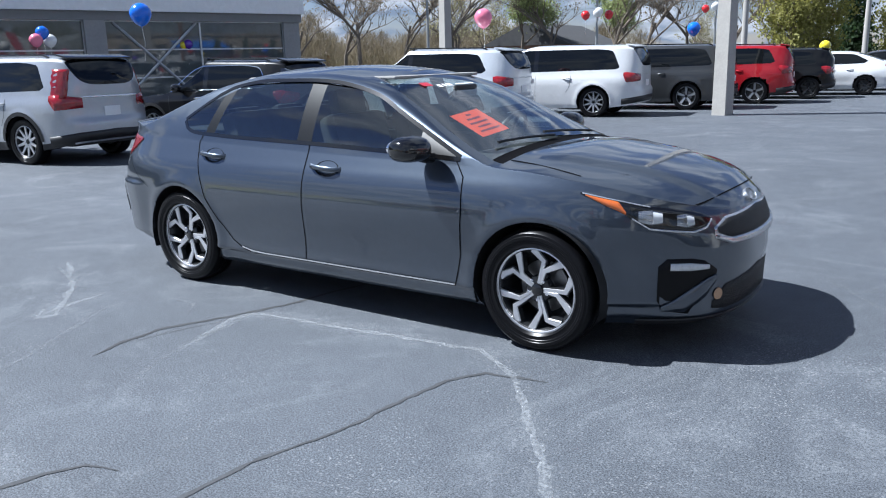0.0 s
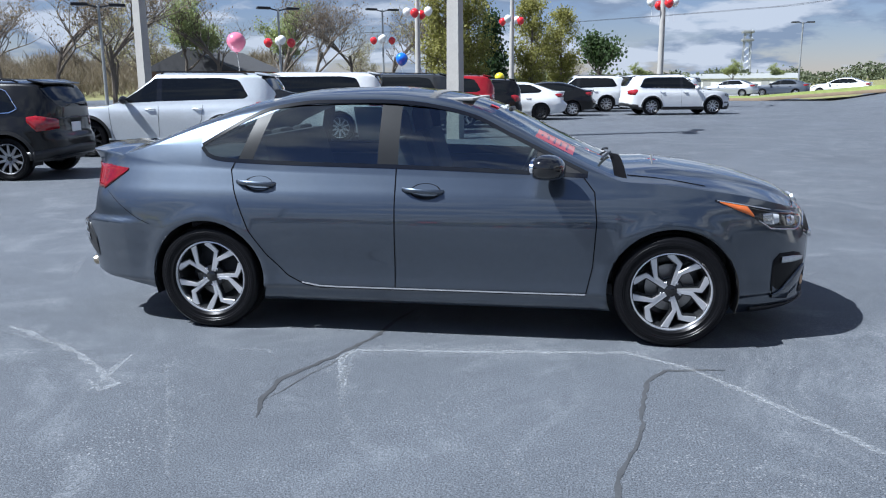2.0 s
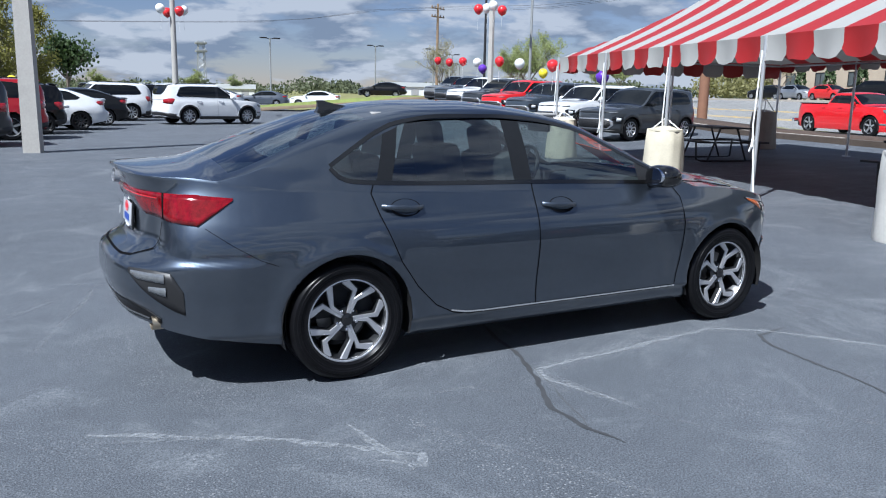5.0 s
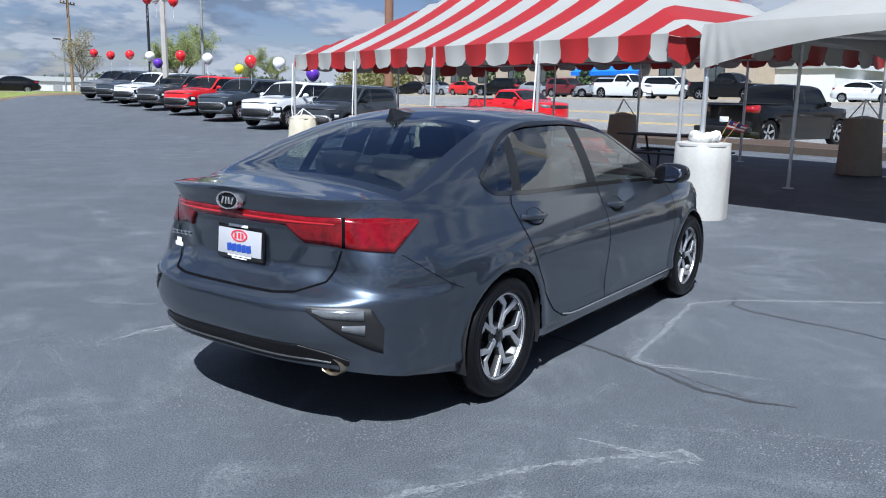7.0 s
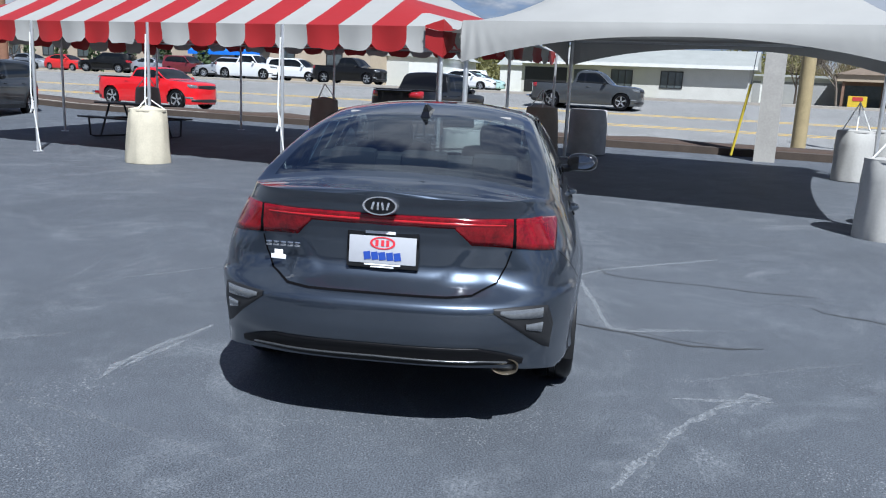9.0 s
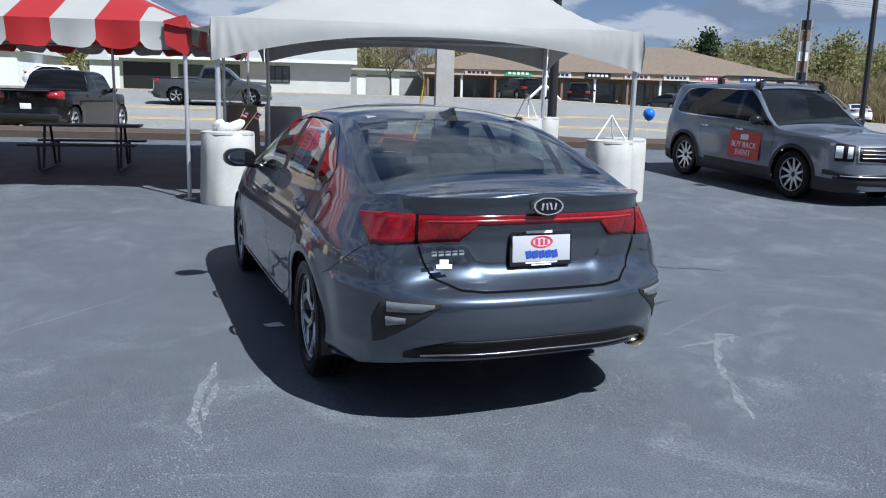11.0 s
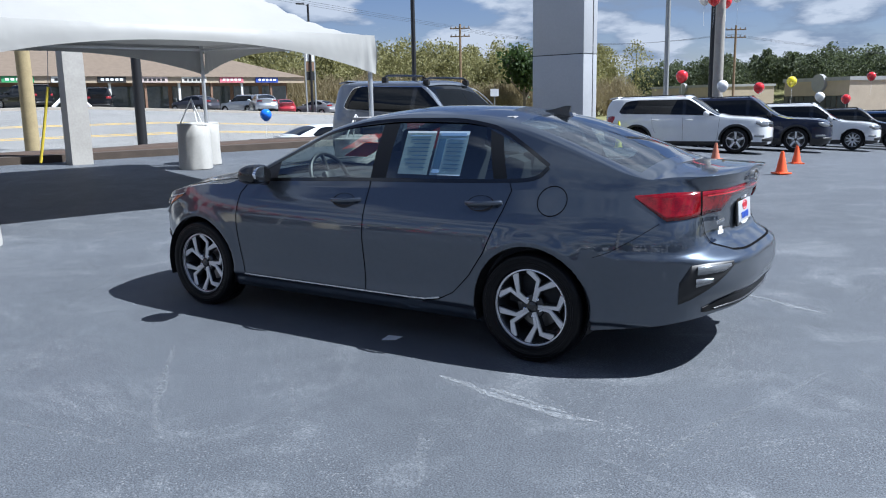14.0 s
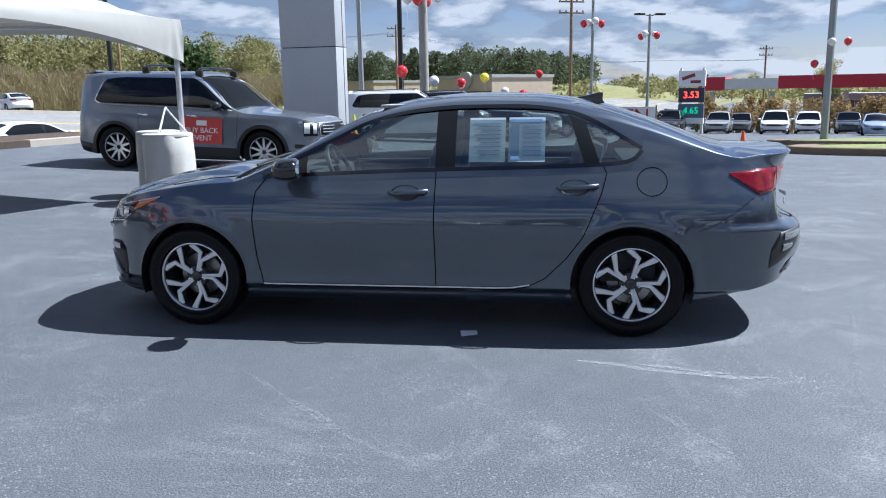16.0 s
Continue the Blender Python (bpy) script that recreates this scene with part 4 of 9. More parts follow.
    # mirrors
    for sg in (1, -1):
        bm = bmesh.new()
        vs = ico(bm, 1.0, None, 4)
        for v in vs:
            x, y, z = v.co
            v.co = Vector((0.105 * np.sign(x) * abs(x) ** 0.8 * (1 - 0.15 * z) * (0.75 if x < 0 else 1.0), 0.115 * np.sign(y) * abs(y) ** 0.75, 0.068 * np.sign(z) * abs(z) ** 0.8))
            v.co.x = max(v.co.x, -0.055)
        bmesh.ops.transform(bm, matrix=pose(0.655, sg * 0.945, 1.005, 0, 0, sg * 8), verts=vs)
        mi = part("wing_mirror", bm, M_GLOSSBLACK, root, "gloss black door mirror")
        bm = bmesh.new()
        g = lathe(bm, [(0.0001, 0.0), (0.98, 0.0), (1.0, 0.02)], 28, "x", cap=False)
        bmesh.ops.transform(bm, matrix=pose(0.597, sg * 0.938, 1.007, 0, 0, sg * 16) @ Matrix.Diagonal((1, 0.095, 0.052, 1)), verts=g)
        part("mirror_glass", bm, M_CHROME, mi)
        bm = bmesh.new()
        tube(bm, [(0.70, sg * 0.79, 0.945), (0.69, sg * 0.85, 0.95), (0.68, sg * 0.90, 0.965)], 0.03, 10)
        part("mirror_arm", bm, M_GLOSSBLACK, mi)
    # roof fin, wipers
    bm = bmesh.new()
    prof = [(-1.02, 0.0), (-1.10, 0.028), (-1.17, 0.062), (-1.205, 0.07), (-1.20, 0.03), (-1.215, 0.0)]
    for sg in (1, -1):
        [bm.verts.new((x, sg * 0.028 * (1 - z / 0.085), z)) for x, z in prof]
    bm.verts.ensure_lookup_table()
    n = len(prof)
    bm.faces.new([bm.verts[i] for i in range(n)])
    bm.faces.new([bm.verts[n + i] for i in range(n)][::-1])
    for i in range(n):
        j = (i + 1) % n
        bm.faces.new((bm.verts[i], bm.verts[n + i], bm.verts[n + j], bm.verts[j]))
    bmesh.ops.recalc_face_normals(bm, faces=bm.faces[:])
    for v in bm.verts:
        v.co.z += float(car.top(v.co.x)) - 0.004
    part("aerial_fin", bm, M_GLOSSBLACK, root, smooth=False)
    for sg, x0, y0, x1, y1 in ((1, 1.03, 0.50, 0.98, -0.06), (-1, 1.03, -0.02, 0.96, -0.55)):
        bm = bmesh.new()
        pts = []
        for k in range(7):
            f = k / 6
            x, y = x0 + (x1 - x0) * f, y0 + (y1 - y0) * f
            yr = 0.72
            pts.append((x, y, float(car.top(x)) - 0.045 * (abs(y) / yr) ** 2.3 + 0.022))
        tube(bm, pts, 0.008, 6)
        part("wiper", bm, M_BLACK, root)
    # wheel housings, floor, wheels
    for xw in s["axles"]:
        for sg in (1, -1):
            part("wheel_housing", arch_liner(s, xw, sg, 0.872, 0.52), M_BLACK, root)
    bm = bmesh.new()
    box(bm, 0.1, 0, 0.255, 3.6, 1.10, 0.05, 0.01)
    box(bm, 0.0, 0, 0.225, 1.95, 1.56, 0.05, 0.01)
    part("floor_pan", bm, M_BLACK, root)
    kit = wheel_meshes(0.316, 0.205, 0.208, 5, M_ALLOY, M_DARKALLOY, "split", 64)
    put_wheels(root, s, kit)
    # tail pipe
    px = float(car.on_skin(cr(0.565, 0.352), 0.352)[0]) - 0.004
    bm = bmesh.new()
    pipe = lathe(bm, [(0.044, 0.10), (0.05, 0.0), (0.055, -0.005), (0.055, 0.0), (0.055, 0.14)], 28, "x", cap=False)
    bmesh.ops.transform(bm, matrix=pose(px, -0.556, 0.340) @ Matrix.Diagonal((1, 1.08, 0.66, 1)), verts=pipe)
    part("tail_pipe", bm, mat("exhaust steel", (0.42, 0.36, 0.27), 0.34, 0.9, var=0.1), root, "oval chrome tail pipe")
    bm = bmesh.new()
    pipe = lathe(bm, [(0.0001, 0.0), (0.05, 0.0)], 24, "x", cap=False)
    bmesh.ops.transform(bm, matrix=pose(px + 0.03, -0.556, 0.340) @ Matrix.Diagonal((1, 1.08, 0.66, 1)), verts=pipe)
    part("pipe_inside", bm, M_BLACK, root)
    # badge ovals: plain shapes
    for front in (False, True):
        x, z = (2.146, 0.737) if front else (-2.334, 1.016)
        d = 1 if front else -1
        bm = bmesh.new()
        o = lathe(bm, [(0.84, 0.002), (0.86, 0.009), (0.97, 0.009), (1.0, -0.02)], 36, "x", cap=False)
        bmesh.ops.transform(bm, matrix=pose(x, 0, z, 0, -42 if front else 8, 0) @ Matrix.Diagonal((d, 0.076, 0.040, 1)), verts=o)
        bad = part("badge", bm, M_SATIN, root, "chrome-ringed oval badge")
        bm = bmesh.new()
        o = lathe(bm, [(0.0001, 0.004), (0.86, 0.004), (0.9, -0.01)], 36, "x", cap=False)
        bmesh.ops.transform(bm, matrix=pose(x, 0, z, 0, -42 if front else 8, 0) @ Matrix.Diagonal((d, 0.076, 0.040, 1)), verts=o)
        part("badge_field", bm, M_GLOSSBLACK, bad)
        bm = bmesh.new()
        for yy, ww, tl in ((0.03, 0.010, 14), (0.008, 0.009, 0), (-0.012, 0.009, -14), (-0.034, 0.009, 14)):
            box(bm, 0, yy, 0, 0.004, ww, 0.032, 0.001, pose(0, 0, 0, tl, 0, 0))
        bmesh.ops.transform(bm, matrix=pose(x + d * 0.007, 0, z, 0, -42 if front else 8, 0), verts=bm.verts[:])
        part("badge_bars", bm, M_SATIN, bad)
    # dealer plate in its black frame: plain bars
    bm = bmesh.new()
    box(bm, 0, 0, 0, 0.014, 0.315, 0.166, 0.006)
    fr = part("plate_frame", bm, M_GLOSSBLACK, root, "black dealer plate frame", pose(-2.274, -0.006, 0.822, 0, 4, 0))
    bm = bmesh.new()
    box(bm, -0.0085, 0, -0.004, 0.004, 0.292, 0.118, 0.001)
    part("plate", bm, mat("plate white", (0.42, 0.43, 0.46), 0.35, var=0.03), fr, "white dealer plate with red oval and blue bar")
    bm = bmesh.new()
    o = lathe(bm, [(0.82, 0.0), (0.82, 0.002), (1.0, 0.002), (1.0, 0.0)], 32, "x", cap=False)
    bmesh.ops.transform(bm, matrix=pose(-0.0112, 0, 0.026) @ Matrix.Diagonal((-1, 0.055, 0.027, 1)), verts=o)
    M_PRED, M_PBLUE = mat("print red", (0.62, 0.03, 0.05), 0.5, var=0.05), mat("print blue", (0.02, 0.06, 0.32), 0.5, var=0.05)
    part("plate_oval", bm, M_PRED, fr)
    for yy in (0.025, 0.0, -0.022):
        bm = bmesh.new()
        box(bm, -0.012, yy, 0.026, 0.002, 0.013, 0.026)
        part("plate_print", bm, M_PRED, fr)
    for k in range(5):
        bm = bmesh.new()
        box(bm, -0.012, 0.066 - 0.033 * k, -0.030, 0.002, 0.029, 0.034, 0.0, pose(0, 0, 0, -10, 0, 0))
        part("plate_print", bm, M_PBLUE, fr)
    for yy, zz, wd, ht in ((0.012, 0.071, 0.13, 0.012), (0.0, -0.068, 0.16, 0.007), (0.0, -0.078, 0.10, 0.006)):
        bm = bmesh.new()
        box(bm, -0.0085, yy, zz, 0.002, wd, ht)
        part("frame_print", bm, M_WHITE, fr)
    # model letters and the small dealer sticker: plain bars
    bm = bmesh.new()
    for k in range(5):
        box(bm, 0, 0.505 - 0.032 * k, 0, 0.004, 0.025, 0.022, 0.002)
    part("model_badge", bm, M_CHROME, root, m=pose(-2.262, 0, 0.812, 0, 6, 0))
    bm = bmesh.new()
    box(bm, 0, 0, 0, 0.003, 0.07, 0.02, 0.001)
    box(bm, 0, 0, 0.02, 0.003, 0.04, 0.022, 0.001)
    part("dealer_sticker", bm, M_WHITE, root, m=pose(-2.268, 0.46, 0.755, 0, 4, -8))
    build_cabin(root, car)
    return root, car


def build_cabin(root, car):
    """Seats, dash, wheel and linings seen through the panes, and the papers stuck inside them."""
    bm = bmesh.new()
    box(bm, -0.35, 0, 0.30, 2.7, 1.42, 0.04, 0.01)
    part("cabin_floor", bm, M_INTERIOR, root)
    for sg in (1, -1):
        bm = bmesh.new()
        box(bm, -0.25, sg * 0.735, 0.62, 2.5, 0.05, 0.62, 0.02)
        part("door_lining", bm, M_INTERIOR, root)
    bm = bmesh.new()
    box(bm, 0.86, 0, 0.80, 0.46, 1.40, 0.26, 0.07)
    box(bm, 0.70, 0.36, 0.90, 0.22, 0.36, 0.10, 0.04)
    part("dashboard", bm, M_INTERIOR, root)
    bm = bmesh.new()
    box(bm, -1.62, 0, 0.985, 0.62, 1.24, 0.05, 0.02)
    part("parcel_shelf", bm, M_INTERIOR, root)

    def seat(y, x, w, nm):
        bm = bmesh.new()
        box(bm, x + 0.02, y, 0.52, 0.52, w, 0.16, 0.05)
        box(bm, x - 0.27, y, 0.84, 0.15, w, 0.62, 0.06, pose(0, 0, 0, 0, -16, 0))
        st = part(nm, bm, M_SEAT, root)
        for yy in ((y,) if w < 0.7 else (y - 0.40, y, y + 0.40)):
            bm = bmesh.new()
            box(bm, x - 0.385, yy, 1.20 if w < 0.7 else 1.10, 0.10, 0.27, 0.18 if w < 0.7 else 0.13, 0.045, pose(0, 0, 0, 0, -12, 0))
            part("headrest", bm, M_SEAT, st)

    seat(0.36, 0.12, 0.52, "front_seat")
    seat(-0.36, 0.12, 0.52, "front_seat")
    seat(0.0, -0.78, 1.24, "rear_seat")
    bm = bmesh.new()
    ring = [Vector((0.19 * math.cos(t), 0.19 * math.sin(t), 0)) for t in np.linspace(0, 2 * math.pi, 33)]
    tube(bm, ring, 0.015, 8)
    box(bm, 0, 0, -0.01, 0.12, 0.10, 0.05, 0.02)
    for t in (0, math.pi, -math.pi / 2):
        tube(bm, [(0.04 * math.cos(t), 0.04 * math.sin(t), 0), (0.185 * math.cos(t), 0.185 * math.sin(t), 0)], 0.014, 6)
    part("steering_wheel", bm, M_BLACK, root, m=pose(0.50, 0.36, 0.93, 0, -65, 0))
    bm = bmesh.new()
    box(bm, 0.40, 0, 1.265, 0.03, 0.24, 0.07, 0.015)
    part("rear_view_mirror", bm, M_BLACK, root)
    # headliner under the roof skin
    bm = bmesh.new()
    box(bm, -0.42, 0, 1.355, 1.25, 0.92, 0.02, 0.01)
    part("headliner", bm, mat("light headliner", (0.32, 0.31, 0.30), 0.9, var=0.06), root)
    # papers inside the left rear window
    y = car.side_y(-0.62, 1.155) - 0.009
    lean = math.degrees(math.atan2(car.side_y(-0.62, 1.05) - car.side_y(-0.62, 1.25), 0.20))
    for cx, wd, m_p in ((-0.50, 0.215, mat("pale paper", (0.62, 0.70, 0.72), 0.7, var=0.05)), (-0.735, 0.215, mat("blue-headed paper", (0.50, 0.62, 0.72), 0.7, var=0.05))):
        bm = bmesh.new()
        box(bm, 0, 0, 0, wd, 0.002, 0.285)
        pa = part("window_sheet", bm, m_p, root, "printed sheet taped inside the rear window", pose(cx, y, 1.155, lean, 0, 0))
        if cx > -0.6:
            bars = [(-0.01 * (k % 3), 0.11 - 0.026 * k, 0.16 - 0.02 * (k % 3), 0.006) for k in range(9)]
        else:
            bars = [(0, 0.12, 0.18, 0.018), (0.07, -0.02, 0.05, 0.22)] + [(-0.03, 0.09 - 0.027 * k, 0.11, 0.006) for k in range(8)]
        for bx, bz, bw, bh in bars:
            bm = bmesh.new()
            box(bm, bx, 0.003, bz, bw, 0.002, bh)
            part("print_bar", bm, mat("blue-grey print", (0.16, 0.28, 0.46), 0.7, var=0.1), pa)
    # bright orange notice behind the windscreen
    xc = 0.69
    slope = math.degrees(math.atan2(float(car.top(0.40)) - float(car.top(0.64)), 0.24))
    bm = bmesh.new()
    box(bm, 0, 0, 0, 0.25, 0.27, 0.002)
    no = part("window_notice", bm, mat("orange notice", (0.85, 0.075, 0.012), 0.6, var=0.05), root, "bright orange handwritten notice behind the windscreen", pose(xc, -0.30, float(car.top(xc)) - 0.046, 6, slope, 0))
    for k, w in enumerate((0.04, 0.12, 0.17, 0.12, 0.19)):
        bm = bmesh.new()
        box(bm, -0.09 + 0.042 * k, 0, 0.002, 0.014, w, 0.002)
        part("print_bar", bm, mat("dark red ink", (0.20, 0.01, 0.02), 0.7, var=0.1), no)


build_forte()


# ---------------------------------------------------------------- ground
def asphalt(name, base, scuff, seal):
    m = bpy.data.materials.new(name)
    m.use_nodes = True
    t = m.node_tree
    p = t.nodes["Principled BSDF"]
    co = t.nodes.new("ShaderNodeTexCoord")

    def nz(scale, detail=5, rough=0.55, dist=0.0):
        n = t.nodes.new("ShaderNodeTexNoise")
        n.inputs["Scale"].default_value, n.inputs["Detail"].default_value = scale, detail
        n.inputs["Roughness"].default_value, n.inputs["Distortion"].default_value = rough, dist
        t.links.new(co.outputs["Object"], n.inputs["Vector"])
        return n

    def ramp(n, a, b, ca, cb):
        r = t.nodes.new("ShaderNodeValToRGB")
        r.color_ramp.elements[0].position, r.color_ramp.elements[1].position = a, b
        r.color_ramp.elements[0].color, r.color_ramp.elements[1].color = (*ca, 1), (*cb, 1)
        t.links.new(n.outputs["Fac"], r.inputs["Fac"])
        return r

    def mixc(kind, fac, a, b):
        x = t.nodes.new("ShaderNodeMix")
        x.data_type, x.blend_type = "RGBA", kind
        if isinstance(fac, float):
            x.inputs["Factor"].default_value = fac
        else:
            t.links.new(fac, x.inputs["Factor"])
        t.links.new(a, x.inputs["A"])
        t.links.new(b, x.inputs["B"])
        return x.outputs["Result"]

    lo, hi = [c * 0.91 for c in base], [c * 1.10 for c in base]
    broad = ramp(nz(0.35, 6, 0.6, 0.6), 0.35, 0.65, lo, hi)
    grain = ramp(nz(130, 3, 0.8), 0.36, 0.66, (0.28, 0.28, 0.29), (2.0, 2.0, 1.97))
    c = mixc("MULTIPLY", 1.0, broad.outputs["Color"], grain.outputs["Color"])
    # blotches where the seal coat has thinned
    blot = ramp(nz(5.5, 9, 0.72, 0.3), 0.36, 0.66, (0.93, 0.93, 0.935), (1.08, 1.08, 1.07))
    c = mixc("MULTIPLY", 1.0, c, blot.outputs["Color"])
    # pale stones showing through
    vor = t.nodes.new("ShaderNodeTexVoronoi")
    vor.inputs["Scale"].default_value = 50
    t.links.new(co.outputs["Object"], vor.inputs["Vector"])
    st = t.nodes.new("ShaderNodeValToRGB")
    st.color_ramp.elements[0].position, st.color_ramp.elements[1].position = 0.16, 0.26
    st.color_ramp.elements[0].color, st.color_ramp.elements[1].color = (1, 1, 1, 1), (0, 0, 0, 1)
    t.links.new(vor.outputs["Distance"], st.inputs["Fac"])
    patch = ramp(nz(1.1, 5, 0.6, 0.5), 0.44, 0.68, (0.08, 0.08, 0.08), (0.85, 0.85, 0.85))
    pm = t.nodes.new("ShaderNodeMath")
    pm.operation = "MULTIPLY"
    t.links.new(st.outputs["Color"], pm.inputs[0])
    t.links.new(patch.outputs["Color"], pm.inputs[1])
    stone = t.nodes.new("ShaderNodeRGB")
    stone.outputs[0].default_value = (0.27, 0.28, 0.29, 1)
    c = mixc("MIX", pm.outputs[0], c, stone.outputs[0])
    # chalky scuffs in drifts
    drift, fine = nz(0.9, 9, 0.72, 1.6), nz(48, 5, 0.8)
    d1, d2 = ramp(drift, 0.52, 0.74, (0, 0, 0), (1, 1, 1)), ramp(fine, 0.42, 0.66, (0, 0, 0), (1, 1, 1))
    mul = t.nodes.new("ShaderNodeMath")
    mul.operation = "MULTIPLY"
    t.links.new(d1.outputs["Color"], mul.inputs[0])
    t.links.new(d2.outputs["Color"], mul.inputs[1])
    mul2 = t.nodes.new("ShaderNodeMath")
    mul2.operation = "MULTIPLY"
    mul2.inputs[1].default_value = scuff
    t.links.new(mul.outputs[0], mul2.inputs[0])
    chalk = t.nodes.new("ShaderNodeRGB")
    chalk.outputs[0].default_value = (0.34, 0.36, 0.38, 1)
    c = mixc("MIX", mul2.outputs[0], c, chalk.outputs[0])
    t.links.new(c, p.inputs["Base Color"])
    rr = t.nodes.new("ShaderNodeMapRange")
    rr.inputs["To Min"].default_value, rr.inputs["To Max"].default_value = seal, seal + 0.25
    t.links.new(nz(1.5, 5).outputs["Fac"], rr.inputs["Value"])
    t.links.new(rr.outputs["Result"], p.inputs["Roughness"])
    p.inputs["Specular IOR Level"].default_value = 0.35
    b = t.nodes.new("ShaderNodeBump")
    b.inputs["Strength"].default_value, b.inputs["Distance"].default_value = 0.6, 0.006
    t.links.new(nz(85, 4, 0.7).outputs["Fac"], b.inputs["Height"])
    t.links.new(b.outputs["Normal"], p.inputs["Normal"])
    return m


M_ASPHALT = asphalt("sealed asphalt", (0.075, 0.083, 0.097), 0.75, 0.55)
M_ROAD = asphalt("worn highway asphalt", (0.185, 0.184, 0.182), 0.1, 0.75)
M_GRASS = mat("spring grass", (0.17, 0.165, 0.06), 0.9, var=0.35, scale=0.5, bump=0.5, bscale=30)


def sheet(name, a0, a1, b0, b1, up, material, na=40, nb=60, label="", thick=0.0):
    """A sheet over the sloping ground, in the lot's axes."""
    V3, F = [], []
    As, Bs = np.linspace(a0, a1, na + 1), np.linspace(b0, b1, nb + 1)
    for a in As:
        for b in Bs:
            V3.append(lot(a, b, up))
    for i in range(na):
        for j in range(nb):
            k = i * (nb + 1) + j
            F.append((k, k + 1, k + nb + 2, k + nb + 1)[::-1])
    ob = part(name, mesh_of(name, V3, F, material))
    return tagged(ob, label, name.replace("_", " "), kind="structure")


def wide_ground():
    V3, F = [], []
    A = np.array([-2500, -900, -400, -250, -150, -100, -75, -60, -45, -30, -20, -12, 0, 19, 30, 40, 50, 60, 66, 100, 150, 250, 400, 900, 2500.0])
    B = np.array([-2500, -900, -300, -120, -60, -20, 0, 5.5, 10, 14.5, 17.6, 21, 26, 32, 40, 46, 60, 80, 120, 200, 400, 900, 2500.0])
    for a in A:
        for b in B:
            V3.append(lot(a, b, -0.5 if -100 < a < 55 and -50 < b < 12 else -0.06))  # well below the asphalt
    n = len(B)
    for i in range(len(A) - 1):
        for j in range(n - 1):
            k = i * n + j
            F.append((k, k + 1, k + n + 1, k + n)[::-1])
    ob = part("ground", mesh_of("ground", V3, F, M_GRASS))
    return tagged(ob, "rough spring grass and earth round the lot", "ground", kind="structure")


wide_ground()
sheet("pavement", -110, 62, -60, 14.0, 0.0, M_ASPHALT, 60, 60, "dark sealed asphalt of the car lot, scuffed and patched")
sheet("road", -400, 400, 17.7, 44.0, 0.0, M_ROAD, 200, 60, "wide pale grey highway")


# ---------------------------------------------------------------- the other vehicles
def suv_spec(L, W, H, wb, r, fo=0.92, hood=1.02, belt=1.08, cowl=0.45, rake=0.78, tail=0.30, box=0.0, clad=0.34):
    """The lines of an estate, van or off-roader from a few sizes; the origin is midway between the axles."""
    xf = wb / 2 + fo
    xr = xf - L
    xc = wb / 2 - cowl
    xh = xc - rake
    d0, d1 = xr + tail + 0.22, xc - 0.06
    return dict(
        xf=xf, xr=xr, w=W / 2, nf=6.5, mf=3.0, nr=9.0, mr=4.5, xm=0.0, axles=(wb / 2, -wb / 2), r=r, arch=r + 0.045, track=W / 2 - 0.135, flare=0.02,
        ring=[(xr, belt + 0.02), (xr + 0.5, belt + 0.015), (-0.2, belt - 0.03), (xc, belt - 0.06), (xf - 0.5, hood - 0.09), (xf - 0.2, hood - 0.17), (xf, hood - 0.28)],
        top=[(xr, belt + 0.03), (xr + 0.04, belt + 0.14), (xr + tail * 0.55, H - 0.20), (xr + tail * 0.85, H - 0.07), (xr + tail + 0.18, H - 0.03), (xr + tail + 0.9, H - 0.004 - 0.01 * (1 - box)), (0.0, H), (xh, H - 0.06), (xc, hood + 0.055), (xc + 0.22, hood + 0.005), (xf - 0.5, hood - 0.05), (xf - 0.16, hood - 0.13), (xf, hood - 0.275)],
        low=[(xr, 0.34), (xr + 0.4, 0.27), (-wb / 2, 0.22), (wb / 2, 0.22), (xf - 0.3, 0.21), (xf, 0.25)],
        p_side=[(0.15, -0.10), (0.25, -0.04), (0.36, -0.02), (0.6, -0.004), (0.78, 0.0), (belt - 0.16, -0.012), (belt - 0.05, -0.045), (belt + 0.05, -0.075)],
        p_front=[(0.15, -0.12), (0.28, -0.03), (0.45, 0.0), (0.62, 0.0), (hood - 0.25, -0.02), (hood - 0.1, -0.09), (hood + 0.1, -0.2)],
        p_rear=[(0.2, -0.12), (0.35, -0.03), (0.5, 0.0), (0.62, 0.0), (0.74, -0.05), (belt - 0.1, -0.06), (belt + 0.05, -0.06)],
        zl=[(d0, belt + 0.12), (d0 + 0.12, belt + 0.06), (0.0, belt + 0.02), (d1, belt - 0.01)],
        zu=[(d0, belt + 0.125), (d0 + 0.22, H - 0.17), (d0 + 0.7, H - 0.125), (xh - 0.05, H - 0.125), (xh + 0.12, H - 0.165), (d1, belt + 0.0)],
        dlo=(d0, d1), lean=0.30 - 0.1 * box, crown=0.05, pillar=0.06,
        snap=(d0, d1, xh + 0.06, xc, xr + tail * 0.85, -0.12, -0.02, -1.05, -0.98), xh=xh, xc=xc, hood=hood, belt=belt, H=H, tail=tail, clad=clad, kind="suv",
    )


def sedan_spec():
    s = dict(FORTE)
    s.pop("shape")
    s.update(xh=0.14, xc=1.03, hood=0.95, belt=0.95, H=1.43, tail=0.5, clad=0.0, kind="sedan")
    return s


WHEEL_KITS = {}


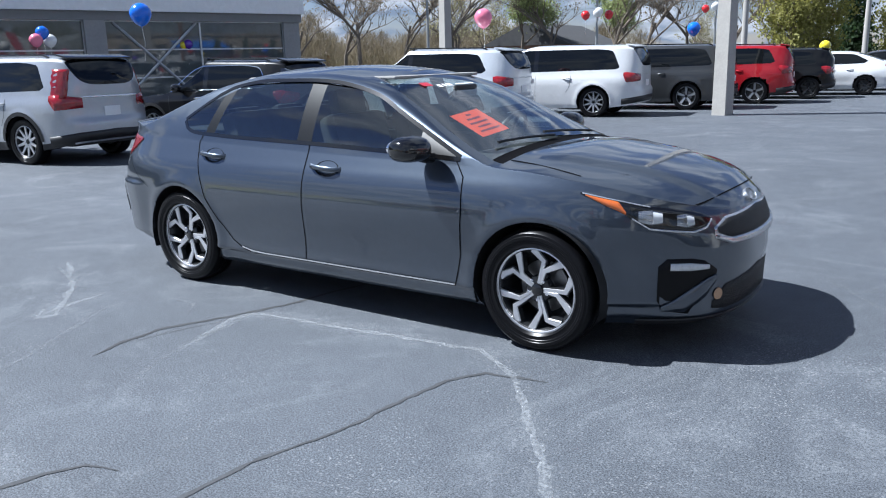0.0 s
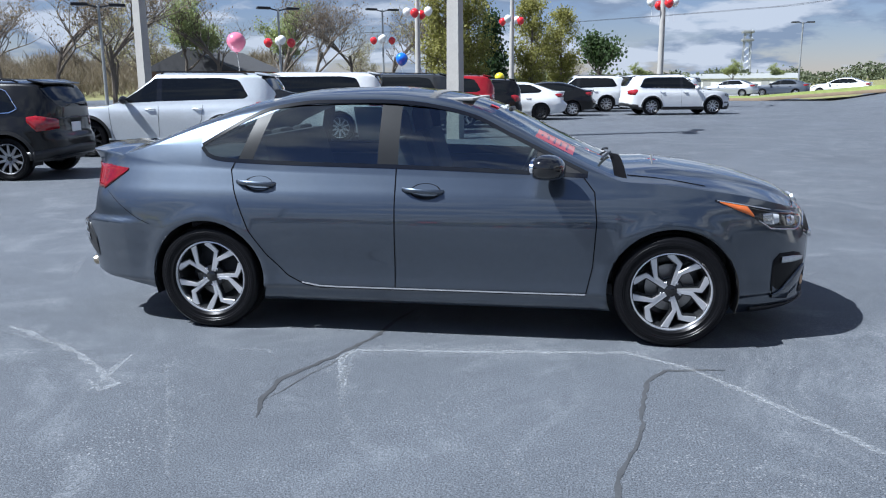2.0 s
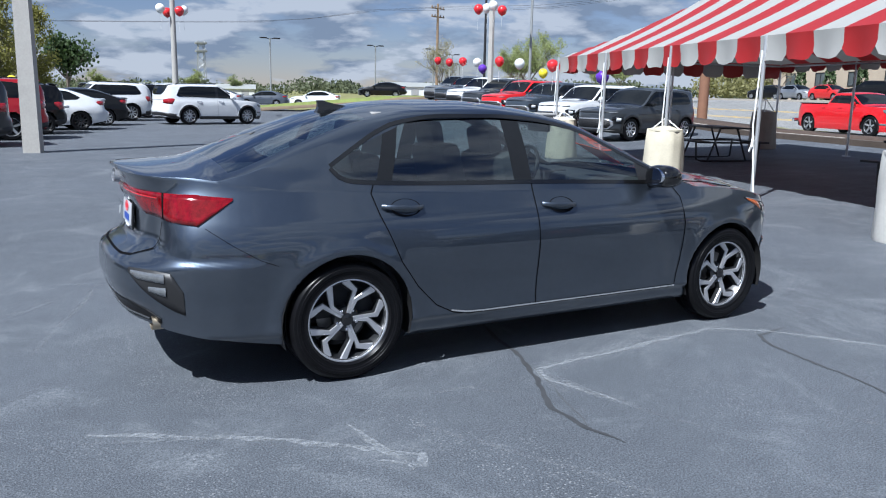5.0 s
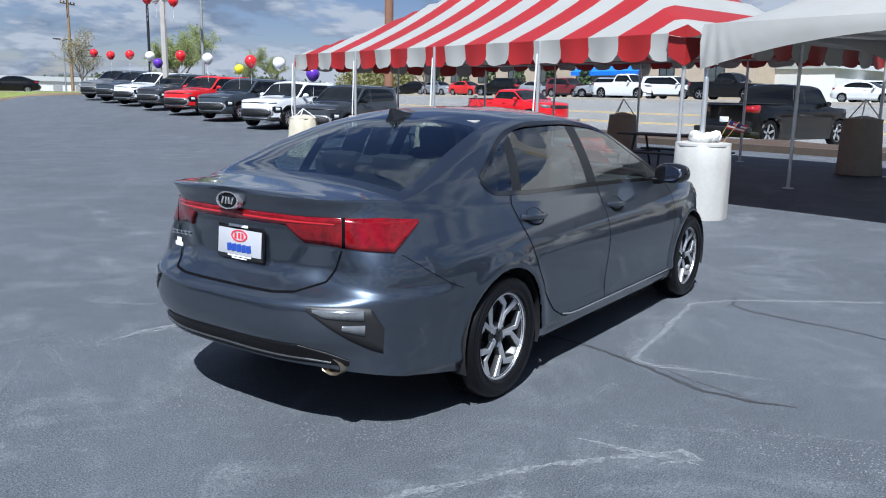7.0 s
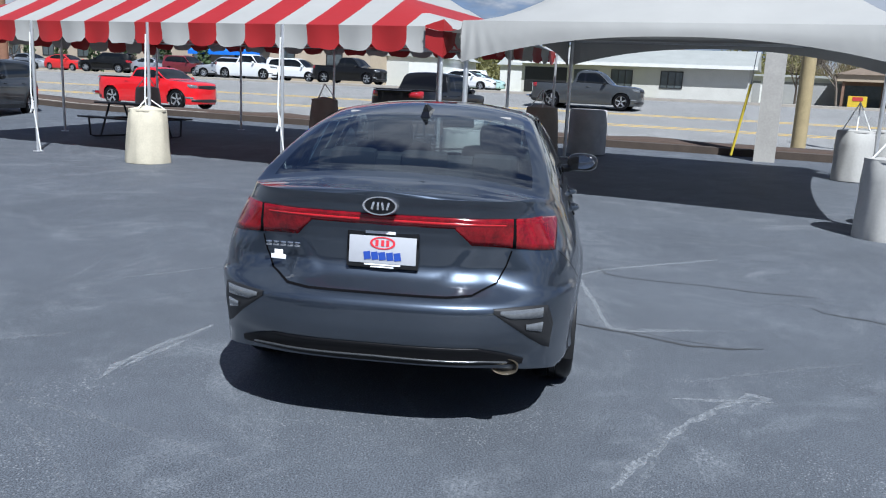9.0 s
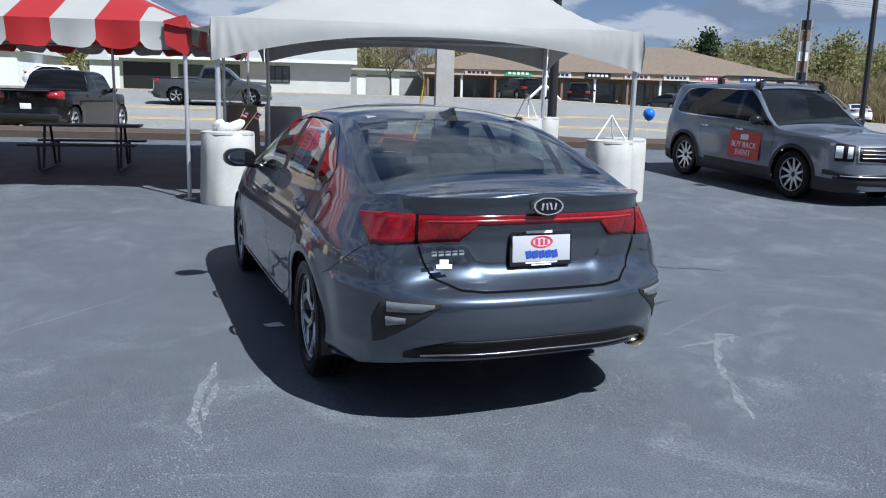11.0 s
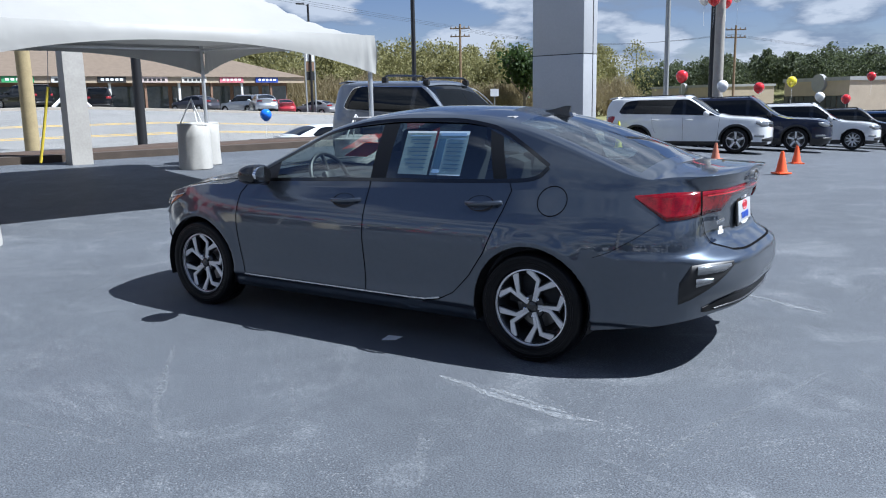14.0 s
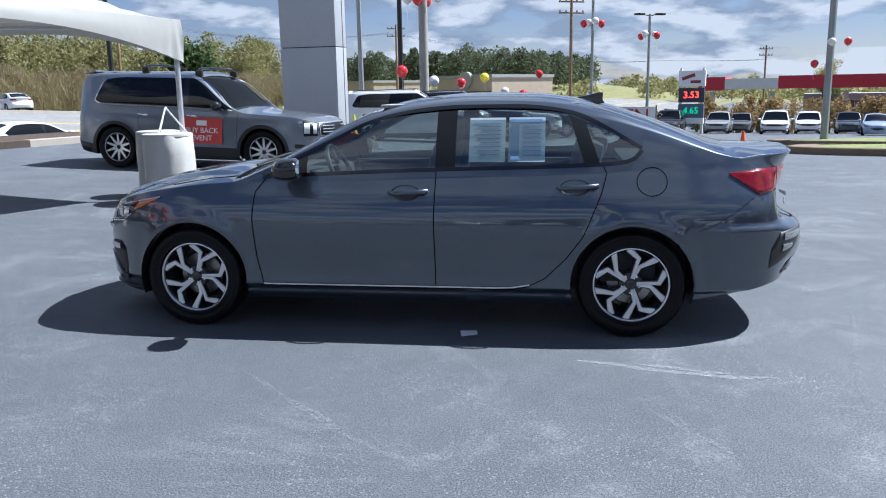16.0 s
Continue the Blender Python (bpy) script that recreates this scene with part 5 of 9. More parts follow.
def kit_for(r, style, face, pocket):
    key = (round(r, 3), style, face.name)
    if key not in WHEEL_KITS:
        WHEEL_KITS[key] = wheel_meshes(r, 0.225, r * 0.655, 5 if style != "multi" else 10, face, pocket, style)
    return WHEEL_KITS[key]


def bg_car(name, label, spec, colour, m, style="five", face=None, fine=False, clad=True, rails=True, group="", metal=0.0, plate=True, category="car", wheels=None, doors=True, chrome=False, lamp="wide"):
    s = spec
    car = Car(s, 120 if fine else 72, 20 if fine else 12, 5, 4)
    root = thing(name, label, category, m, group)
    M_P = paint("paint " + " ".join(f"{c:.3f}" for c in colour), colour, metal, 0.35, 1.5 if sum(colour) > 0.1 else 1.38)
    rz = car.row_ring
    tail_glass = s["tail"] * 0.85
    sedan = s["kind"] == "sedan"

    def namer(x, z, row, c):
        if row < rz:
            if clad and s["clad"] and z < s["clad"] and s["xr"] + 0.1 < x < s["xf"] - 0.1:
                return "sill_cladding", "each"
            return "body", "both"
        if car.row_zl <= row < car.row_zu and s["dlo"][0] < x < s["dlo"][1]:
            if -0.12 < x < -0.02:
                return "door_pillar", "each"
            if x > -0.02:
                return "front_window", "each"
            if not sedan and x < -0.98:
                return "quarter_window", "each"
            return "rear_side_window", "each"
        if row >= car.row_pil:
            if s["xh"] + 0.02 < x < s["xc"]:
                return "windscreen", "both"
            if sedan and -1.88 < x < -1.12:
                return "rear_window", "both"
            if not sedan and s["xr"] + 0.035 < x < s["xr"] + tail_glass:
                return "rear_window", "both"
        if not sedan and row >= car.row_pil - 3 and s["xr"] + 0.05 < x < s["xr"] + tail_glass:
            return "rear_window", "both"
        return "body", "both"

    looks = {"body": M_P, "sill_cladding": M_BLACK, "door_pillar": M_GLOSSBLACK}
    for nm, A, F, N, sg in car.pieces(namer):
        part(nm, mesh_of(nm, A, F, looks.get(nm, M_CARGLASS), normals=N), None, root)

    def lay(nm, material, stations, off=0.006, rows=3, both=True):
        for mir in ((False, True) if both else (False,)):
            A, F = car.band(stations, off, rows, mir)
            part(nm, mesh_of(nm, A, F, material), None, root)

    cx, cf, cr = car.col_x, (lambda y, z: car.col_y(y, z, True)), (lambda y, z: car.col_y(y, z, False))
    w, hood, belt = s["w"], s["hood"], s["belt"]
    last = len(car.ox) - 1
    if sedan:
        lay("head_lamp", M_CLEARLENS, [(cx(1.55, 0.79), 0.78, 0.80), (cx(1.86, 0.72), 0.67, 0.75), (cf(0.50, 0.67), 0.64, 0.68)])
        lay("tail_lamp", M_REDLAMP, [(cx(-1.90, 0.95), 0.93, 0.96), (cr(0.72, 0.92), 0.85, 0.99), (cr(0.4, 0.92), 0.87, 0.98)])
        lay("grille", M_BLACK, [(cf(0.38, 0.5), 0.50, 0.55), (last, 0.42, 0.60)])
        pz, px = 0.80, s["xr"] + 0.13
    else:
        hz = hood - 0.25
        if lamp == "block":
            # thin slit under the bonnet, lamp pods at the corners, a deep meshed grille in a bright surround
            lay("grille_slit", M_BLACK, [(cf(w * 0.70, hz), hz + 0.045, hz + 0.062), (last, hz + 0.055, hz + 0.082)])
            lay("head_lamp", M_CLEARLENS, [(cf(w * 0.86, hz), hz + 0.035, hz + 0.075), (cf(w * 0.66, hz), hz + 0.03, hz + 0.065)], 0.010)
            lay("lamp_pod", M_GLOSSBLACK, [(cf(w * 0.94, 0.62), 0.52, 0.70), (cf(w * 0.82, 0.62), 0.50, 0.72), (cf(w * 0.76, 0.62), 0.55, 0.70)], 0.008)
            lay("pod_lens", mat("frosted lamp", (0.62, 0.64, 0.66)), [(cf(w * 0.91, 0.62), 0.58, 0.66), (cf(w * 0.84, 0.62), 0.56, 0.68)], 0.014)
            lay("lower_surround", M_SATIN, [(cf(w * 0.78, 0.48), 0.44, 0.56), (cf(w * 0.66, 0.48), 0.33, 0.645), (last, 0.315, 0.655)], 0.008)
            lay("lower_grille", mat("grille mesh", (0.008, 0.008, 0.009)), [(cf(w * 0.72, 0.48), 0.45, 0.55), (cf(w * 0.62, 0.48), 0.365, 0.615), (last, 0.355, 0.625)], 0.014)
            lay("chin", M_BLACK, [(cf(w * 0.80, 0.3), 0.255, 0.30), (last, 0.255, 0.305)], 0.006)
        else:
            lay("head_lamp", M_CLEARLENS, [(cx(s["xf"] - 0.42, hz), hz + 0.02, hz + 0.09), (cf(w * 0.80, hz), hz - 0.07, hz + 0.09), (cf(w * 0.58, hz), hz - 0.06, hz + 0.06)])
            lay("grille", M_BLACK, [(cf(w * 0.56, hz), hz - 0.07, hz + 0.06), (last, hz - 0.10, hz + 0.07)])
            lay("grille_bar", M_CHROME if chrome else M_GLOSSBLACK, [(cf(w * 0.55, hz), hz - 0.015, hz + 0.01), (last, hz - 0.015, hz + 0.015)], 0.012)
            lay("lower_intake", M_BLACK, [(cf(w * 0.78, 0.4), 0.34, 0.44), (last, 0.32, 0.46)])
        if lamp == "upright":
            DEEP = mat("deep black plastic", (0.005, 0.005, 0.006), 0.4, var=0.0, spec=0.2)
            lay("head_lamp_housing", DEEP, [(cx(s["xf"] - 0.34, hz), hz - 0.10, hz + 0.09), (cf(w * 0.84, hz), hz - 0.17, hz + 0.10), (cf(w * 0.66, hz), hz - 0.16, hz + 0.08)], 0.013)
            for f0, f1 in ((0.84, 0.78), (0.735, 0.68)):
                lay("lamp_tower", mat("frosted lamp", (0.62, 0.64, 0.66)), [(cf(w * f0, hz), hz - 0.12, hz + 0.06), (cf(w * f1, hz), hz - 0.12, hz + 0.06)], 0.018)
            lay("grille_frame", M_SATIN, [(cf(w * 0.62, hz), hz - 0.17, hz + 0.075), (last, hz - 0.18, hz + 0.085)], 0.014)
            lay("grille_mesh", DEEP, [(cf(w * 0.60, hz), hz - 0.15, hz + 0.055), (last, hz - 0.16, hz + 0.065)], 0.019)
            for dz in (-0.105, -0.05, 0.005):
                lay("grille_bar", M_SATIN, [(cf(w * 0.56, hz), hz + dz, hz + dz + 0.014), (cf(w * 0.16, hz), hz + dz, hz + dz + 0.014)], 0.024)
            lay("bumper_slot", DEEP, [(cf(w * 0.80, 0.52), 0.43, 0.50), (last, 0.42, 0.51)], 0.013)
            lay("bumper_bar", M_SATIN, [(cf(w * 0.78, 0.48), 0.460, 0.475), (last, 0.460, 0.475)], 0.02)
        if lamp != "block":
            lay("fog_lamp", M_CLEARLENS if lamp != "upright" else M_BLACK, [(cf(w * 0.90, 0.5), 0.47, 0.54), (cf(w * 0.74, 0.5), 0.46, 0.53)], 0.01)
        if lamp == "block":
            lay("tail_lamp", M_REDLAMP, [(cx(s["xr"] + 0.30, belt - 0.15), belt - 0.24, belt - 0.04), (cr(w * 0.90, belt - 0.1), belt - 0.26, belt + 0.0), (cr(w * 0.74, belt - 0.1), belt - 0.24, belt - 0.02)])
        elif lamp == "upright":
            lay("tail_lamp", M_REDLAMP, [(cx(s["xr"] + 0.10, belt - 0.15), belt - 0.42, belt - 0.04), (cr(w * 0.84, belt - 0.1), belt - 0.44, belt + 0.0)])
        else:
            lay("tail_lamp", M_REDLAMP, [(cx(s["xr"] + 0.42, belt - 0.05), belt - 0.08, belt - 0.01), (cr(w * 0.90, belt - 0.1), belt - 0.23, belt + 0.01), (cr(w * 0.56, belt - 0.1), belt - 0.20, belt - 0.05)])
        if lamp == "tall":
            # upper lamp blades that climb the pillars beside the rear window, laid on the skin
            V3, F = [], []
            for ob in root.children:
                if ob.name.split(".")[0] in ("body", "rear_window"):
                    k0 = len(V3)
                    V3 += [tuple(v.co) for v in ob.data.vertices]
                    F += [tuple(k0 + k for k in f.vertices) for f in ob.data.polygons]
            hull = BVHTree.FromPolygons(V3, F)
            for sg in (1, -1):
                P, Q = [], []
                for z in np.linspace(belt - 0.05, s["H"] - 0.24, 10):
                    y_edge = w
                    while y_edge > 0.3 and hull.ray_cast(Vector((s["xr"] - 1, sg * y_edge, z)), Vector((1, 0, 0)), 1.45)[0] is None:
                        y_edge -= 0.01
                    for k, y in enumerate((y_edge - 0.005, y_edge - 0.06, y_edge - 0.115)):
                        hit = hull.ray_cast(Vector((s["xr"] - 1, sg * y, z)), Vector((1, 0, 0)))[0]
                        P.append((hit.x - (0.012, 0.03, 0.012)[k], sg * y, z))
                        Q.append((hit.x + 0.03, sg * y, z))
                n = len(P)
                faces = []
                for r in range(n // 3 - 1):
                    a = 3 * r
                    faces += [(a, a + 1, a + 4, a + 3), (a + 1, a + 2, a + 5, a + 4), (a, a + 3, n + a + 3, n + a), (a + 2, n + a + 2, n + a + 5, a + 5)]
                faces += [(0, n, n + 1, 1), (1, n + 1, n + 2, 2), (n - 3, n - 2, 2 * n - 2, 2 * n - 3), (n - 2, n - 1, 2 * n - 1, 2 * n - 2)]
                part("tail_lamp", mesh_of("tail_lamp", P + Q, faces, M_REDLAMP), None, root)
        # roof spoiler over the rear window, bright strip across the tailgate
        xs_, hw = s["xr"] + s["tail"] * 0.70, w * 0.66
        bm = bmesh.new()
        box(bm, xs_ + 0.10, 0, float(car.top(xs_ + 0.14)) - 0.010, 0.26, hw * 2, 0.03, 0.012, pose(0, 0, 0, 0, -12, 0))
        part("roof_spoiler", bm, M_P if lamp != "tall" else M_GLOSSBLACK, root)
        lay("tailgate_strip", M_CHROME if lamp in ("tall", "upright") else M_P, [(cr(w * 0.58, belt), belt - 0.055, belt - 0.03), (0, belt - 0.055, belt - 0.03)], 0.008)
        lay("rear_valance", M_BLACK, [(cx(s["xr"] + 0.45, 0.42), 0.30, 0.44), (cr(w * 0.7, 0.42), 0.36, 0.50), (0, 0.37, 0.52)])
        pz, px = 0.80, s["xr"] - 0.0
    if plate:
        bm = bmesh.new()
        box(bm, 0, 0, 0, 0.012, 0.30, 0.15, 0.003)
        q = car.low_point(np.array([pz]), slice(0, 1))[0]
        part("plate", bm, M_WHITE, root, "", pose(float(q[0]) - 0.008, 0, pz))
    if clad and s["clad"] and fine:
        for mir in (False, True):
            for xw in s["axles"]:
                R = s["arch"] + 0.028
                A, F = car.seam([(xw + R * math.cos(t), s["r"] + R * math.sin(t)) for t in np.linspace(0.02, math.pi - 0.02, 26)], 0.06, 0.010, mir)
                part("arch_trim", mesh_of("arch_trim", A, F, M_BLACK), None, root)
    # shut lines, handles, mirrors
    if fine and doors:
        for mir in (False, True):
            for pts in ([(-0.07, belt - 0.06), (-0.06, 0.33)], [(s["axles"][0] - 0.46, belt - 0.09), (s["axles"][0] - 0.50, 0.5), (s["axles"][0] - 0.56, 0.33)], [(-0.98, belt - 0.05), (-0.95, 0.75), (-0.86, 0.6)]):
                A, F = car.seam(pts, 0.007, 0.002, mir)
                part("shut_line", mesh_of("shut_line", A, F, M_BLACK), None, root)
            if chrome:
                xs = np.linspace(s["dlo"][0], s["dlo"][1], 40)
                for f in (car.zl, car.zu):
                    A, F = car.seam([(float(x), float(f(x))) for x in xs], 0.014, 0.006, mir)
                    part("window_trim", mesh_of("window_trim", A, F, M_CHROME), None, root)
    for sg in (1, -1):
        for hx in (0.10, -0.88):
            y = car.side_y(hx, belt - 0.12)
            bm = bmesh.new()
            tube(bm, [(hx - 0.1, sg * y, belt - 0.12), (hx - 0.06, sg * (y + 0.03), belt - 0.12), (hx + 0.06, sg * (y + 0.03), belt - 0.125), (hx + 0.1, sg * y, belt - 0.125)], 0.016, 6)
            part("door_handle", bm, M_CHROME if chrome else M_P, root)
        bm = bmesh.new()
        ico(bm, 1.0, pose(s["xc"] - 0.32, sg * (w + 0.08), belt + 0.06) @ Matrix.Diagonal((0.09, 0.12, 0.085, 1)), 2)
        tube(bm, [(s["xc"] - 0.30, sg * (w - 0.12), belt - 0.01), (s["xc"] - 0.31, sg * (w + 0.05), belt + 0.03)], 0.035, 6)
        part("wing_mirror", bm, M_GLOSSBLACK if metal or sum(colour) < 0.3 else M_P, root)
        if rails and not sedan:
            yy = float(np.interp(-0.3, car.rail[0], car.rail[1])) - 0.05
            bm = bmesh.new()
            x0, x1 = s["xr"] + s["tail"] + 0.25, s["xh"] - 0.15
            zt = lambda x: float(car.top(x)) - 0.035
            tube(bm, [(x0, sg * yy, zt(x0)), (x0 + 0.1, sg * yy, zt(x0) + 0.035), (0, sg * yy, s["H"] + 0.008), (x1 - 0.1, sg * yy, zt(x1) + 0.04), (x1, sg * yy, zt(x1))], 0.017, 6)
            part("roof_rail", bm, M_GLOSSBLACK, root)
        for xw in s["axles"]:
            part("wheel_housing", arch_liner(s, xw, sg, w - 0.03, w - 0.36), M_BLACK, root)
    bm = bmesh.new()
    box(bm, (s["xf"] + s["xr"]) / 2, 0, 0.32, (s["xf"] - s["xr"]) * 0.9, w * 1.45, 0.08, 0.02)
    part("floor_pan", bm, M_BLACK, root)
    put_wheels(root, s, kit_for(s["r"], style, face or M_SILVERALLOY, M_DARKALLOY), only=None if fine else ("tyre", "rim_lip", "barrel", "spoke_face", "centre_cap"))
    return root, car


def pickup(name, label, colour, m, group="", L=5.8, H=1.92, metal=0.0, soft=False):
    """A crew-cab pickup: cab, open bed with its tailgate, wheels."""
    wb, r = 3.6, 0.41
    xf, W = wb / 2 + 0.95, 2.02
    xr = xf - L
    s = suv_spec(L, W, H, wb, r, 0.95, 1.22, 1.22, 0.62 if soft else 0.55, 0.34 if soft else 0.72, 0.3)
    xb = -0.62
    s["top"] = [(xr, 1.24), (xb - 0.10, 1.245), (xb - 0.06, 1.30), (xb + 0.04, H - 0.20), (xb + 0.12, H - 0.05), (xb + 0.4, H), (0.3, H), (s["xh"], H - 0.06), (s["xc"], 1.28), (s["xc"] + 0.2, 1.23), (xf - 0.4, 1.18), (xf - 0.1, 1.08), (xf, 0.95)]
    s["ring"] = [(xr, 1.22), (xb, 1.22), (s["xc"], 1.18), (xf - 0.4, 1.13), (xf - 0.1, 1.03), (xf, 0.94)]
    s["dlo"] = (xb + 0.10, s["xc"] - 0.06)
    s["zl"] = [(xb + 0.10, 1.29), (s["xc"] - 0.06, 1.25)]
    s["zu"] = [(xb + 0.10, 1.30), (xb + 0.2, H - 0.15), (s["xh"] - 0.05, H - 0.14), (s["xc"] - 0.06, 1.26)]
    s["tail"], s["snap"] = 0.02, (xb + 0.10, s["xc"] - 0.06, s["xh"] + 0.06, s["xc"])
    root, car = bg_car(name, label, s, colour, m, "five", None, False, False, False, group, metal, True, "pickup truck")
    bm = bmesh.new()
    box(bm, (xr + xb) / 2 - 0.02, 0, 1.262, (xb - xr) - 0.32, 1.56, 0.03, 0.01)
    part("bed_cover", bm, M_BLACK, root)
    bm = bmesh.new()
    box(bm, xr - 0.02, 0, 0.52, 0.18, 1.90, 0.16, 0.04)
    part("rear_bumper", bm, M_CHROME if not soft else M_BLACK, root)
    return root


WHITE, BLACK, SILVER, RED, NAVY = (0.64, 0.65, 0.66), (0.0035, 0.0035, 0.004), (0.42, 0.44, 0.47), (0.36, 0.012, 0.02), (0.008, 0.012, 0.032)
H_IN = 188.0  # heading of the rows, angled away from the highway


def parked(a_left, b_rear, spec, yaw=H_IN):
    """Pose of a car in the angled rows whose left rear wheel stands at lot place (a_left, b_rear)."""
    p = lot(a_left, b_rear)
    h = Vector((math.cos(radians(yaw)), math.sin(radians(yaw)), 0))
    c = p + h * spec["axles"][0] + Vector((h.y, -h.x, 0)) * spec["track"]
    return pose(c.x, c.y, ground_at(c.x, c.y), 0, 0, yaw)


SUV_MID = suv_spec(4.60, 1.86, 1.69, 2.66, 0.36, 0.92, 1.03, 1.07)
SUV_SMALL = suv_spec(4.21, 1.80, 1.57, 2.60, 0.34, 0.86, 0.96, 0.99, 0.45, 0.80, 0.34)
SUV_LONG = suv_spec(4.82, 1.90, 1.70, 2.82, 0.38, 0.93, 1.05, 1.09, 0.5, 0.85, 0.36)
SUV_BIG = suv_spec(4.97, 1.99, 1.79, 2.90, 0.385, 1.06, 1.10, 1.12, 0.5, 0.82, 0.34, clad=0.43)
VAN = suv_spec(5.16, 1.99, 1.74, 3.09, 0.365, 0.94, 1.02, 1.06, 0.22, 1.0, 0.30)
VAN_OLD = suv_spec(5.15, 2.00, 1.72, 3.08, 0.36, 0.93, 1.05, 1.08, 0.25, 0.95, 0.30, 0.5)
BOXY = suv_spec(4.20, 1.80, 1.60, 2.60, 0.335, 0.85, 1.03, 1.04, 0.50, 0.62, 0.22, 1.0)
SEDAN = sedan_spec()

bg_car("compact_suv", "silver compact SUV with red tail lamps and black cladding", SUV_MID, SILVER, parked(-0.2, -9.6, SUV_MID), "multi", M_ALLOY, True, metal=0.6, lamp="tall")
bg_car("small_suv", "glossy black small SUV with a chrome window line, parked nose-in", SUV_SMALL, BLACK, parked(3.6, -9.2, SUV_SMALL), "multi", M_SILVERALLOY, True, chrome=True)
bg_car("family_suv", "pale silver family SUV with black wheels and roof rails", SUV_LONG, (0.60, 0.63, 0.66), parked(8.2, -8.8, SUV_LONG), "multi", M_DARKALLOY, True, metal=0.4)
bg_car("minivan", "white minivan with black windows and silver wheels", VAN, WHITE, parked(12.2, -8.6, VAN), "multi", M_SILVERALLOY, True, clad=False, rails=False)
bg_car("minivan", "dark grey older minivan beside a light pole", VAN_OLD, (0.045, 0.047, 0.050), parked(15.5, -8.2, VAN_OLD), "five", M_SILVERALLOY, True, clad=False, metal=0.4, lamp="block")
bg_car("family_suv", "deep red family SUV parked nose-in", SUV_MID, RED, parked(18.6, -8.0, SUV_MID), "five", M_SILVERALLOY, False, metal=0.3)
bg_car("small_suv", "black small SUV with dark wheels", SUV_SMALL, BLACK, parked(21.6, -7.9, SUV_SMALL), "five", M_DARKALLOY, False)
bg_car("sedan_car", "white sports sedan with dark wheels", SEDAN, WHITE, parked(24.4, -7.4, SEDAN), "multi", M_DARKALLOY, False, rails=False)
bg_car("sedan_car", "black sedan with a sheet in its window", SEDAN, BLACK, parked(28.0, -7.2, SEDAN), "multi", M_SILVERALLOY, False, rails=False)
bg_car("family_suv", "white family SUV at the end of the row", SUV_LONG, WHITE, parked(33.0, -7.0, SUV_LONG), "multi", M_SILVERALLOY, False)
bg_car("family_suv", "black SUV parked behind a white one", SUV_MID, BLACK, parked(37.0, -6.8, SUV_MID), "five", M_SILVERALLOY, False)
bg_car("crossover", "white crossover standing across the open lot", SUV_MID, WHITE, pose(5.0, 30.9, 0, 0, 0, 14), "multi", M_ALLOY, True, chrome=True)
bg_car("crossover", "black crossover standing beyond a white one", SUV_MID, BLACK, pose(2.6, 38.0, 0, 0, 0, 20), "five", M_SILVERALLOY, False)

# the row of boxy hatchbacks facing the lot
souls = [(18.9, (0.030, 0.034, 0.040), "charcoal"), (22.75, WHITE, "white"), (26.66, (0.035, 0.045, 0.060), "dark blue-grey"), (30.32, (0.55, 0.012, 0.015), "bright red"),
         (33.76, (0.032, 0.036, 0.040), "charcoal"), (37.22, WHITE, "white"), (40.21, (0.045, 0.055, 0.07), "dark blue-grey"), (43.12, (0.13, 0.135, 0.14), "mid grey")]
made_souls = {}
for a, col, word in souls:
    f = lot(a, 8.9) + Vector((1.40, -0.59, 0))
    m = pose(f.x, f.y, ground_at(f.x, f.y), 0, 0, H_IN)
    if word in made_souls:
        copy_thing(made_souls[word], m)
    else:
        made_souls[word] = bg_car("hatchback", f"{word} boxy hatchback in a row facing the lot", BOXY, col, m, "multi", M_ALLOY, True, group="row of boxy hatchbacks", plate=False, lamp="block", rails=False)[0]

# the grey SUV with the event board, the white and navy ones by the column, the row beyond
tell_root, tell_skin = bg_car("large_suv", "blue-grey large SUV with a red event board on its door", SUV_BIG, (0.17, 0.19, 0.225), pose(5.75, -9.15, 0.09, 0, 2, 176.5), "multi", M_ALLOY, True, metal=0.6, chrome=True, rails=False, lamp="upright")
for x in (-0.95, 0.12):
    y_bar = float(np.interp(x, tell_skin.rail[0][20:-20], tell_skin.rail[1][20:-20])) - 0.07
    z_bar = float(tell_skin.top(x))
    bm = bmesh.new()
    tube(bm, [(x, -y_bar, z_bar - 0.03), (x, -y_bar + 0.03, z_bar + 0.075), (x, -y_bar + 0.12, z_bar + 0.10), (x, 0, z_bar + 0.105), (x, y_bar - 0.12, z_bar + 0.10), (x, y_bar - 0.03, z_bar + 0.075), (x, y_bar, z_bar - 0.03)], 0.022, 8)
    bar_ob = part("roof_cross_bar", bm, M_GLOSSBLACK, tell_root)
    for sg in (1, -1):
        bm = bmesh.new()
        box(bm, x, sg * (y_bar - 0.02), z_bar + 0.01, 0.14, 0.08, 0.12, 0.03)
        part("bar_foot", bm, M_BLACK, bar_ob)
SUV_W = suv_spec(4.92, 1.92, 1.70, 2.86, 0.375, 0.95, 1.08, 1.10, 0.5, 0.82, 0.32)
bg_car("large_suv", "white large SUV with black cladding beside traffic cones", SUV_W, WHITE, pose(3.75, -20.15, -0.19, 0, 0, 187), "five", M_ALLOY, True, plate=False)
bg_car("large_suv", "dark navy large SUV with bright wheels", SUV_BIG, NAVY, pose(2.75, -23.9, -0.35, 0, 0, 187), "five", M_ALLOY, True, metal=0.3)
